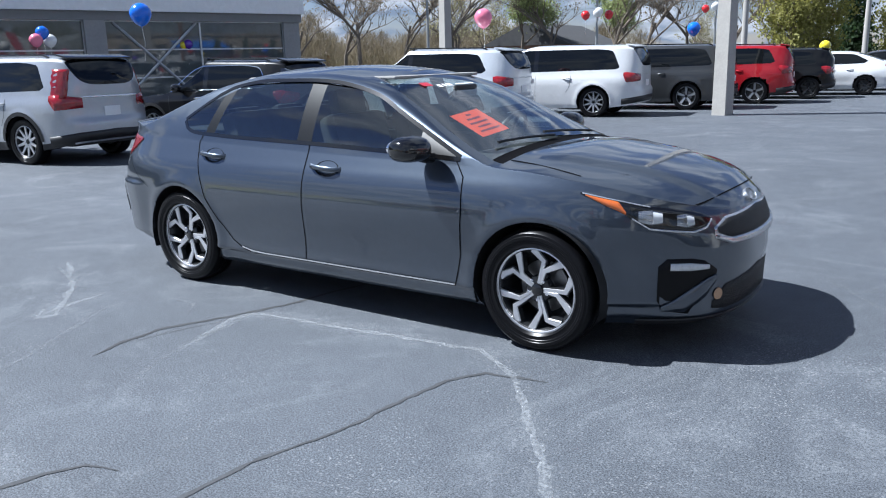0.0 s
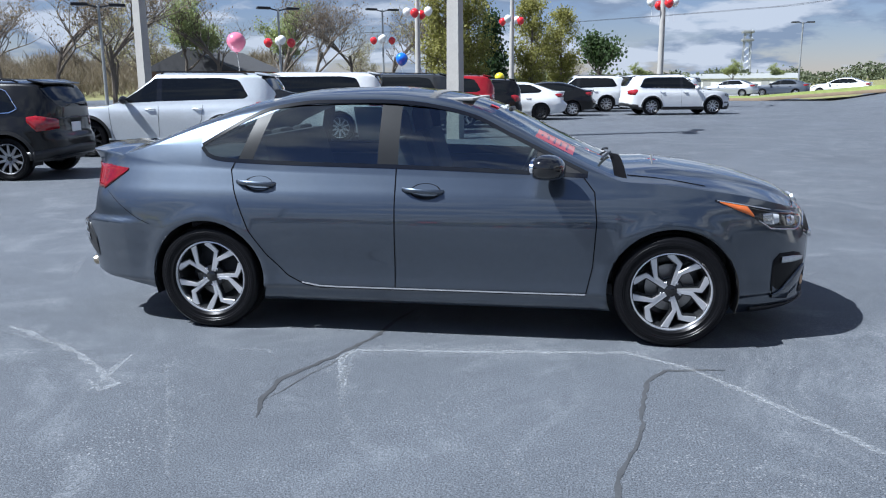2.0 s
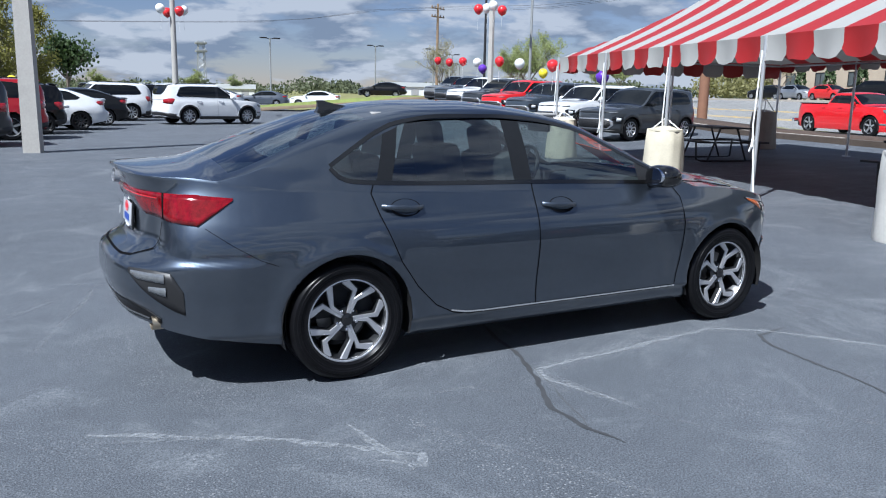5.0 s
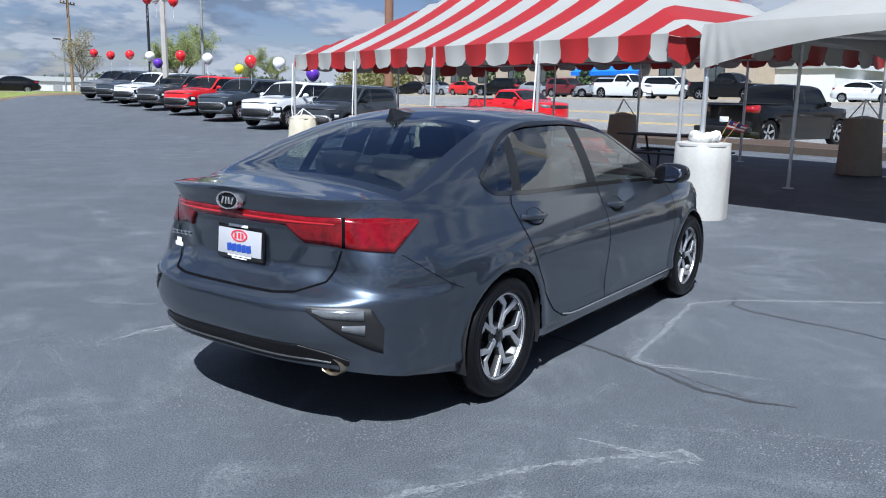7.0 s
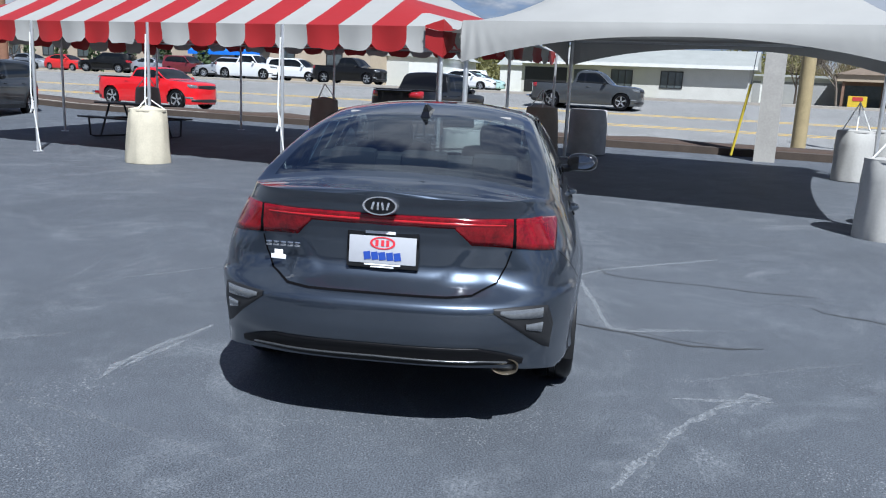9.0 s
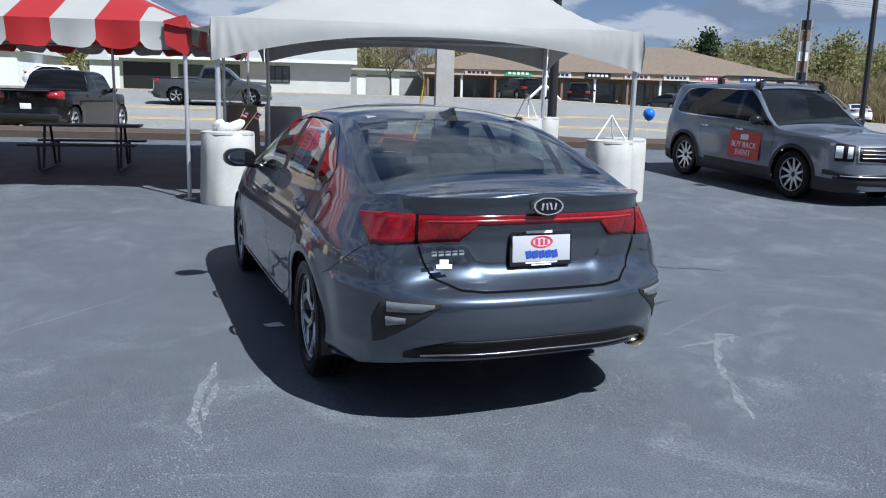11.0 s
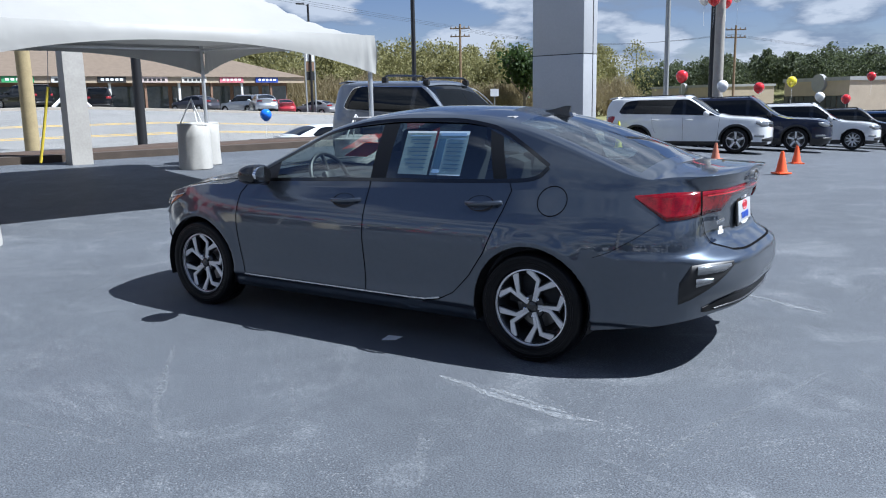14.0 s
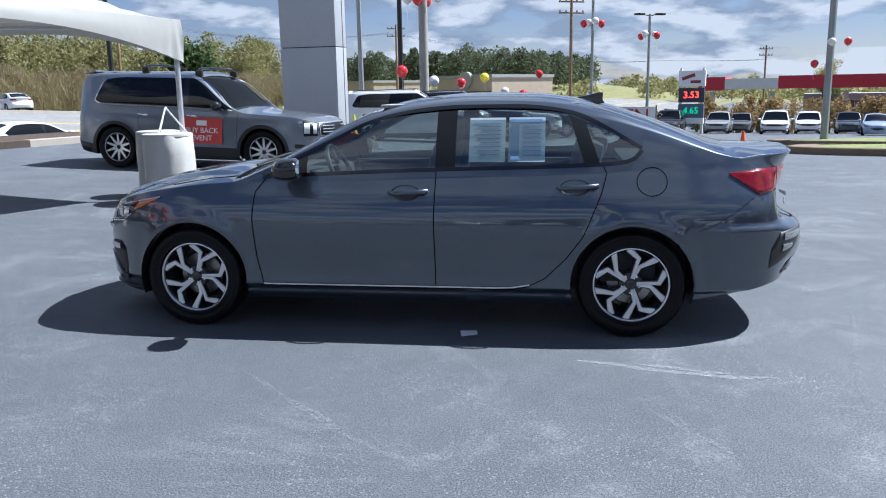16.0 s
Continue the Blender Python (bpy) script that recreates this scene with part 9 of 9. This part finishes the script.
def tree(kind, x, y, h, label, name="tree", category="tree", yaw=None):
    """kind names the growth; trees of one kind share their meshes."""
    base_h = {"bare": 9.0, "budding": 9.0, "green": 9.0, "olive": 9.0, "conifer": 8.0, "dark": 8.0}[kind]
    key = kind
    if key not in TREES:
        if kind == "bare":
            bm, V3, F = grow(3, base_h, 0.62, 6, 0.13, 500, 0.09)
            lm = leaf("reddish bud", (0.20, 0.15, 0.09))
        elif kind == "budding":
            bm, V3, F = grow(5, base_h, 0.66, 6, 0.14, 3000, 0.11)
            lm = leaf("pale spring bud", (0.34, 0.31, 0.17))
        elif kind == "green":
            bm, V3, F = grow(8, base_h, 0.72, 6, 0.16, 11000, 0.11)
            lm = leaf("spring green leaf", (0.30, 0.34, 0.14))
        elif kind == "olive":
            bm, V3, F = grow(12, base_h, 1.7, 5, 0.17, 9000, 0.13, oval=True)
            lm = leaf("olive spring leaf", (0.27, 0.26, 0.07))
        elif kind == "conifer":
            bm, V3, F = grow(14, base_h, 2.3, 5, 0.16, 4200, 0.26, conifer=True)
            lm = leaf("conifer needle", (0.035, 0.065, 0.025))
        else:
            bm, V3, F = grow(21, base_h, 0.5, 5, 0.18, 3600, 0.24)
            lm = leaf("dark green leaf", (0.05, 0.085, 0.025))
        root = thing(name, label, category)
        part("trunk", bm, bark(), root)
        part("crown", mesh_of("crown", V3, F, lm, smooth=False), None, root)
        zs = [v.z for v in V3]
        TREES[key] = (root, float(np.percentile(zs, 98)))
        k = h / TREES[key][1]
        root.matrix_basis = pose(x, y, ground_at(x, y) - 0.05, 0, 0, 0) @ Matrix.Scale(k, 4)
        return root
    src, top_z = TREES[key]
    o = copy_thing(src, Matrix())
    k = h / top_z
    o.matrix_basis = pose(x, y, ground_at(x, y) - 0.05, 0, 0, random.uniform(0, 360) if yaw is None else yaw) @ Matrix.Scale(k, 4)
    o["label"] = label
    return o


BARE, BUD, GRN = "bare grey-brown tree with fine spreading twigs", "budding pale spring tree with open twigs", "broad fresh green spring tree"
for kind, x, y, h, lb in (
    ("bare", -36, 42, 9.5, BARE), ("bare", -38.5, 38, 8.0, BARE), ("budding", -33, 50, 7.5, BUD), ("bare", -23, 58, 8.8, BARE), ("bare", -17.5, 60, 8.0, BARE), ("bare", -33.5, 44, 8.6, BARE), ("bare", -30.7, 46.2, 9.0, BARE), ("bare", -42, 47, 8.5, BARE), ("budding", -44, 40, 7.0, BUD), ("bare", -27, 55, 8.5, BARE), ("budding", -36, 60, 7.0, BUD),
    ("green", -30.5, 56.5, 8.3, GRN), ("green", -24.5, 62, 7.6, GRN), ("bare", -19.8, 56.6, 8.4, BARE), ("bare", -15.0, 63.0, 7.8, BARE), ("budding", -12.5, 66.0, 7.8, BUD), ("budding", -19.0, 68.0, 5.0, BUD),
    ("olive", -8.8, 54.0, 9.2, "tall olive-green spring tree"), ("olive", -7.4, 56.5, 8.8, "tall olive-green spring tree behind another"), ("conifer", -6.5, 64.4, 6.9, "dark conifer with layered boughs"), ("olive", -2.8, 59.6, 7.6, "broad olive-green spring tree"), ("olive", -0.6, 62.5, 7.0, "olive-green spring tree at the lot's end"),
    ("dark", 3.2, 84.6, 6.2, "dark upright tree standing alone"), ("budding", 0.2, 92.0, 4.5, BUD), ("green", 11.4, 144, 4.2, GRN), ("green", 27.5, 142, 4.6, GRN), ("green", 36, 150, 4.0, GRN),
    ("green", 36.31, 54.01, 5.3, "fresh green tree behind the hatchbacks"), ("green", 40.5, 58.0, 6.6, GRN), ("budding", 33, 62, 5.0, BUD), ("budding", 60, 46, 4.5, BUD),
    ("green", 58, 66, 5.0, GRN), ("green", 62, 75, 4.5, GRN), ("budding", 52, 78, 4.2, BUD), ("bare", 60.5, -22.5, 5.2, BARE), ("bare", 62.5, -20.0, 5.6, BARE), ("bare", 57.0, -57.0, 5.0, BARE),
    ("conifer", 70, -60, 9.0, "pine at the edge of the woods"), ("dark", 48.0, -96.0, 9.5, "dark green tree at the wood's edge"), ("green", -30, -92, 6.5, "fresh green tree behind the filling station"),
):
    tree(kind, x, y, h, lb)


def woods(name, label, pts, seed, colour, n_leaf=70, size=1.0, twig=False):
    """A distant wood: many crowns of leaf clumps with trunks, joined as one stuff object."""
    rng = np.random.default_rng(seed)
    shape = np.array(((-0.5, -0.3), (0.5, -0.35), (0.45, 0.4), (-0.4, 0.35)))
    if twig:
        shape = np.array(((-1.6, -0.10), (1.6, -0.04), (1.6, 0.04), (-1.6, 0.10)))
    V3, F = [], []
    for x, y, zb, h, w in pts:
        t = rng.random(n_leaf) ** 0.8
        r = w * np.sin(np.pi * (0.18 + 0.80 * t)) ** 0.7 * np.sqrt(rng.random(n_leaf))
        an = rng.uniform(0, 6.283, n_leaf)
        # leaves gather in clumps round a few limbs
        knot = rng.normal(0, 0.10 * w, (14, 3))[rng.integers(0, 14, n_leaf)]
        c = np.stack([x + r * np.cos(an), y + r * np.sin(an), zb + h * (0.10 + 0.90 * t)], 1) + knot
        u = rng.normal(size=(n_leaf, 3))
        if twig:
            u[:, 2] = 1.2 + np.abs(u[:, 2])
        u /= np.linalg.norm(u, axis=1, keepdims=True)
        v = np.cross(u, rng.normal(size=(n_leaf, 3)))
        v /= np.linalg.norm(v, axis=1, keepdims=True)
        sz = size * rng.uniform(0.45, 1.25, n_leaf)[:, None, None]
        q = c[:, None, :] + sz * (shape[None, :, 0, None] * u[:, None, :] + shape[None, :, 1, None] * v[:, None, :])
        n0 = len(V3)
        V3 += q.reshape(-1, 3).tolist()
        F += (n0 + np.arange(4 * n_leaf).reshape(-1, 4)).tolist()
        n0 = len(V3)
        V3 += [(x - 0.15, y, zb - 0.5), (x + 0.15, y, zb - 0.5), (x + 0.08, y, zb + h * 0.8), (x - 0.08, y, zb + h * 0.8)]
        F.append((n0, n0 + 1, n0 + 2, n0 + 3))
    ob = part(name, mesh_of(name, V3, F, colour, smooth=False))
    return tagged(ob, label, "woods", kind="stuff")


def hill(name, label, cx, cy, rx, ry, h, yaw):
    n, m = 36, 10
    V3, F = [(cx, cy, ground_at(cx, cy) + h)], []
    c, s = math.cos(radians(yaw)), math.sin(radians(yaw))
    for j in range(1, m + 1):
        f = j / m
        for k in range(n):
            t = 2 * math.pi * k / n
            x, y = rx * f * math.cos(t), ry * f * math.sin(t)
            X, Y = cx + c * x - s * y, cy + s * x + c * y
            V3.append((X, Y, ground_at(X, Y) + h * (0.5 + 0.5 * math.cos(math.pi * f)) - 0.3))
    for k in range(n):
        F.append((0, 1 + k, 1 + (k + 1) % n))
    for j in range(m - 1):
        for k in range(n):
            q, r = 1 + j * n, 1 + (j + 1) * n
            F.append((q + k, r + k, r + (k + 1) % n, q + (k + 1) % n))
    return tagged(part(name, mesh_of(name, V3, F, M_GRASS)), label, "hill", kind="structure")


def belt(a0, a1, b0, b1, n, seed, h0, h1, w, lift=lambda a, b: 0.0):
    rnd = random.Random(seed)
    out = []
    for k in range(n):
        a, b = rnd.uniform(a0, a1), rnd.uniform(b0, b1)
        p = lot(a, b)
        out.append((p.x, p.y, p.z + lift(a, b), rnd.uniform(h0, h1), w * rnd.uniform(0.7, 1.25)))
    return out


M_WOODS = leaf("mixed spring wood", (0.235, 0.225, 0.095))
M_PINES = leaf("pine wood", (0.085, 0.105, 0.055))
M_BROWNWOOD = leaf("leafless brown wood", (0.25, 0.205, 0.115))
# behind the buildings across the highway
woods("woods", "spring woods behind the buildings across the highway", belt(-45, 40, 86, 108, 90, 1, 4.5, 7.5, 2.6), 1, M_WOODS, 700, 0.30)
woods("woods", "leafless brown wood behind the strip mall", belt(-60, 20, 88, 112, 50, 2, 4.0, 6.5, 2.6), 2, M_BROWNWOOD, 900, 0.34, True)
woods("woods", "low spring trees beyond the tan building", belt(40, 130, 70, 100, 60, 3, 3.0, 5.0, 2.4), 3, M_WOODS, 320, 0.45)
# the wooded slope down the highway
woods("woods", "mixed spring wood on the slope beyond the highway", belt(-125, -48, 84, 125, 230, 4, 6.0, 11.0, 3.8, lambda a, b: 0.03 * max(0, -a - 50)), 4, M_WOODS, 1150, 0.30)
woods("woods", "brown budding scrub below the wooded slope", belt(-110, -45, 74, 86, 150, 5, 3.0, 5.5, 2.8, lambda a, b: 0.01 * max(0, -a - 50)), 5, M_BROWNWOOD, 620, 0.30, True)
hill("hill", "low wooded hill on the horizon", 40, -265, 110, 60, 8, -10)
woods("woods", "dark pine wood on the far hill", belt(-262, -205, 62, 155, 230, 6, 7.0, 10.0, 4.2, lambda a, b: 2.0 + 3.0 * math.exp(-(((b - 95) / 40) ** 2))), 6, M_PINES, 480, 0.55)
woods("woods", "low trees along the far horizon", belt(-330, -200, -120, 62, 150, 7, 3.0, 6.5, 4.2), 7, M_WOODS, 300, 0.6)
woods("woods", "distant tree line beyond the lot", belt(150, 220, -120, 160, 150, 8, 1.6, 3.2, 5.0), 8, leaf("hazy far wood", (0.13, 0.15, 0.085)), 300, 0.6)
woods("woods", "tree line behind the showroom street", belt(20, 110, -110, -75, 90, 9, 4.0, 6.5, 3.5), 9, leaf("grey twig wood", (0.20, 0.165, 0.115)), 1100, 0.30, True)
woods("shrubs", "tawny ornamental grasses before the filling station", belt(-74, -69, -30, 7, 110, 10, 2.0, 3.2, 1.0), 10, leaf("tawny grass", (0.26, 0.18, 0.08)), 320, 0.18)
woods("shrubs", "round green shrubs on the lower lot", belt(-68, -62, 6, 14, 16, 11, 1.2, 1.8, 1.1), 11, M_PINES, 320, 0.18)
# everything behind the camera's first stretch is plain open lot and highway
# ---------------------------------------------------------------- overhead wires
wires = thing("overhead_wires", "thin overhead power lines between utility poles", "wires")
for p, q, z0, z1 in (((46.9, -76.9), (39.9, 75.4), 10.5, 9.6), ((46.9, -76.9), (20.0, -95.0), 10.4, 10.0), ((20.0, -95.0), (-30.0, -120.0), 9.8, 8.0), ((39.9, 75.4), (-60, 110), 9.5, 8.5)):
    bm = bmesh.new()
    for o in (-0.9, 0.0, 0.9):
        pts = []
        for k in range(17):
            f = k / 16
            x, y = p[0] + (q[0] - p[0]) * f + o, p[1] + (q[1] - p[1]) * f
            pts.append((x, y, ground_at(x, y) + z0 + (z1 - z0) * f - 4 * f * (1 - f) * 1.2))
        tube(bm, pts, 0.011, 4)
    part("wire", bm, mat("weathered wire", (0.06, 0.06, 0.065), 0.8, var=0.1, spec=0.1), wires)

# ---------------------------------------------------------------- marks on the asphalt
M_CRACK = mat("filled crack", (0.040, 0.042, 0.046), 0.7, var=0.3, scale=8)
M_CRACKMID = mat("half-filled crack", (0.050, 0.053, 0.058), 0.7, var=0.3, scale=8)
M_CRACKFINE = mat("hairline crack", (0.07, 0.072, 0.075), 0.7, var=0.3, scale=8)


def mark(name, label, pts, w, material, up=0.0025, seed=0):
    """A thin irregular strip on the asphalt through world (x, y) points."""
    rnd = random.Random(seed)
    P = []
    pts = [Vector((*p, 0)) for p in pts]
    for i in range(len(pts) - 1):
        n = max(2, int((pts[i + 1] - pts[i]).length / 0.05))
        P += [pts[i].lerp(pts[i + 1], k / n) for k in range(n)]
    P.append(pts[-1])
    V3, F = [], []
    off = 0.0
    for i, p in enumerate(P):
        d = (P[min(i + 1, len(P) - 1)] - P[max(i - 1, 0)]).normalized()
        nrm = Vector((-d.y, d.x, 0))
        off = off * 0.85 + rnd.gauss(0, 0.006)
        ww = w * (0.45 + 0.75 * rnd.random()) * min(1, (i + 1) / 4, (len(P) - i) / 4)
        for sg in (-1, 1):
            q = p + nrm * (off + sg * ww / 2)
            V3.append((q.x, q.y, ground_at(q.x, q.y) + up))
    for i in range(len(P) - 1):
        F.append((2 * i, 2 * i + 2, 2 * i + 3, 2 * i + 1)[::-1])
    return tagged(part(name, mesh_of(name, V3, F, material, smooth=False)), label, "pavement mark", kind="structure")


def worn(name, base, lo, hi, scale):
    """Old paint or chalk that is worn through in flecks."""
    m = mat(name, base, 0.9, var=0.2, scale=12)
    t = m.node_tree
    p = t.nodes["Principled BSDF"]
    co = t.nodes.new("ShaderNodeTexCoord")
    n = t.nodes.new("ShaderNodeTexNoise")
    n.inputs["Scale"].default_value, n.inputs["Detail"].default_value, n.inputs["Roughness"].default_value = scale, 6, 0.7
    r = t.nodes.new("ShaderNodeMapRange")
    r.inputs["From Min"].default_value, r.inputs["From Max"].default_value = lo, hi
    t.links.new(co.outputs["Object"], n.inputs["Vector"])
    t.links.new(n.outputs["Fac"], r.inputs["Value"])
    t.links.new(r.outputs["Result"], p.inputs["Alpha"])
    return m


M_WORN = worn("worn white scuff", (0.40, 0.42, 0.44), 0.39, 0.95, 45)
M_WORN3 = worn("thin white scuff", (0.27, 0.29, 0.31), 0.42, 1.15, 40)
M_WORN2 = worn("faint white scuff", (0.25, 0.27, 0.29), 0.45, 1.15, 30)
CRACKS = [
    [(-0.56, -2.10), (-0.64, -1.89), (-0.61, -1.60), (-0.46, -1.31), (-0.28, -0.81), (-0.2, -0.3)],
    [(0.98, -2.90), (1.00, -2.50), (1.08, -2.23), (1.14, -1.97), (1.15, -1.67), (1.19, -1.42), (1.30, -1.25), (1.6, -1.2)],
    [(0.2, -3.3), (0.36, -3.04), (0.41, -2.91), (0.48, -2.79), (0.62, -2.74)],
    [(-0.37, -1.09), (-0.46, -1.45), (-0.59, -1.92)],
]
for k, c in enumerate(CRACKS):
    mark("crack", "dark sealed crack winding over the asphalt", c, (0.03, 0.024, 0.026, 0.006)[k], (M_CRACK, M_CRACKMID, M_CRACK, M_CRACKFINE)[k], seed=k)
STRONG = [[(-0.27, -1.72), (-0.40, -1.30), (-0.37, -1.17), (0.09, -1.13), (0.53, -1.05), (1.11, -0.99), (1.41, -1.20), (1.67, -1.54), (1.94, -1.90), (2.3, -2.4)],
          [(-1.84, 1.44), (-1.35, 1.33)], [(-1.02, 1.31), (-1.74, 1.48), (-2.04, 1.49)], [(-1.49, -1.92), (-1.58, -1.39)], [(-2.62, -1.01), (-1.91, -1.40), (-1.40, -1.81), (-1.45, -1.92), (-1.63, -1.78)]]
FAINT = [[(-1.32, -1.50), (-1.04, -1.99), (-0.69, -2.69)], [(-0.34, -1.20), (-0.32, -1.62), (-0.12, -2.19)], [(-2.33, 1.76), (-2.47, 1.28), (-2.61, 0.84), (-2.8, 0.2)], [(-2.54, 1.55), (-3.08, 0.97)],
         [(-1.97, -1.32), (-2.66, -1.07)], [(-1.65, 2.42), (-1.40, 1.98)], [(-0.42, 2.63), (-0.01, 2.35), (0.45, 1.90)], [(0.52, 2.92), (0.09, 2.82), (-0.33, 2.76)], [(0.72, 1.65), (-0.08, 2.40)],
         [(-2.33, 1.76), (-2.56, 0.93)], [(-1.34, 1.94), (-1.65, 2.40)], [(-2.13, 1.82), (-2.69, 1.98)], [(-1.1, -1.25), (-0.85, -1.2), (-0.7, -1.4)]]
for k, c in enumerate(STRONG):
    mark("scuff", "worn white scuff line on the asphalt", c, 0.045, M_WORN, 0.003, 20 + k)
    mark("scuff", "faint chalky halo of a scuff on the asphalt", c, 0.16, M_WORN2, 0.002, 40 + k)
for k, c in enumerate(FAINT):
    mark("scuff", "faint white scuff line on the asphalt", c, 0.045, M_WORN3, 0.003, 60 + k)
# many more faint scratches scattered round the car
rnd_s = random.Random(77)
for k in range(58):
    an, rr = rnd_s.uniform(0, 6.283), rnd_s.uniform(2.2, 5.2)
    x0, y0 = 1.25 * rr * math.cos(an), rr * math.sin(an)
    if abs(x0) < 2.5 and abs(y0) < 1.25:
        continue
    hd, ln, bend = rnd_s.uniform(0, 6.283), rnd_s.uniform(0.25, 1.3), rnd_s.uniform(-0.5, 0.5)
    pts = []
    for j in range(6):
        pts.append((x0, y0))
        hd += bend / 5
        x0, y0 = x0 + ln / 5 * math.cos(hd), y0 + ln / 5 * math.sin(hd)
    mark("scuff", "faint white scratch on the asphalt", pts, rnd_s.uniform(0.015, 0.05), M_WORN2, 0.0032, 100 + k)
# drain grate set into the lot, the worn pad at the column's foot, the guy guard at the kerb
M_GRATE = mat("cast iron grate", (0.022, 0.021, 0.020), 0.6, 0.5, var=0.3, scale=12)
grate = thing("drain_grate", "dark cast iron drain grate set into the asphalt", "drain", pose(3.15, -9.55, ground_at(3.15, -9.55) + 0.001, 0, 0, -16))
bm = bmesh.new()
for yy in (-0.24, 0.24):
    box(bm, 0, yy, 0.006, 0.86, 0.04, 0.014, 0.003)
for xx in (-0.41, 0.41):
    box(bm, xx, 0, 0.006, 0.04, 0.44, 0.014, 0.003)
part("grate_frame", bm, M_GRATE, grate)
for k in range(11):
    bm = bmesh.new()
    box(bm, -0.35 + 0.07 * k, 0, 0.005, 0.03, 0.44, 0.010, 0.002)
    part("grate_bar", bm, M_GRATE, grate)
# near-black sheet under the bars for the shade of the pit
bm = bmesh.new()
box(bm, 0, 0, 0.0025, 0.80, 0.46, 0.003)
part("grate_pit_shade", bm, M_GAP, grate)
bm = bmesh.new()
vs = lathe(bm, [(1.05, 0.0), (1.02, 0.018), (0.9, 0.024), (0.0001, 0.026)], 28, "z", cap=False)
for v in vs:
    kk = 1 + 0.10 * math.sin(3 * math.atan2(v.co.y, v.co.x) + 1) + 0.05 * math.sin(7 * math.atan2(v.co.y, v.co.x))
    v.co.x, v.co.y = v.co.x * kk, v.co.y * kk * 0.6
pad = part("column_pad", bm, mat("patched concrete", (0.12, 0.118, 0.115), 0.9, var=0.25, scale=4, bump=0.4, bscale=30), None, "", pose(4.45, -13.95, ground_at(4.45, -13.95) - 0.004, 0, 0, 20))
tagged(pad, "worn concrete pad at the foot of the column", "pavement", kind="structure")
guard = thing("guy_guard", "yellow plastic guard on a guy wire beside the concrete pole", "guard")
bm = bmesh.new()
g0 = ground_at(12.85, -4.7)
tube(bm, [(12.85, -4.7, g0 + 0.05), (12.62, -4.9, g0 + 1.6)], 0.03, 8)
part("sleeve", bm, mat("guard yellow", (0.62, 0.48, 0.04), 0.6, var=0.1), guard)
bm = bmesh.new()
tube(bm, [(12.62, -4.9, g0 + 1.6), (12.40, -5.1, g0 + 5.0)], 0.008, 5)
part("guy_wire", bm, M_GREYPOLE, guard)
# a scrap of white paper beside the car
scrap = part("paper_scrap", mesh_of("paper_scrap", [(-0.34, 0.84, 0.006), (-0.44, 0.82, 0.004), (-0.455, 0.93, 0.012), (-0.36, 0.95, 0.004)], [(0, 3, 2, 1)], M_WHITE, smooth=False))
tagged(scrap, "scrap of white paper lying on the asphalt", "paper")
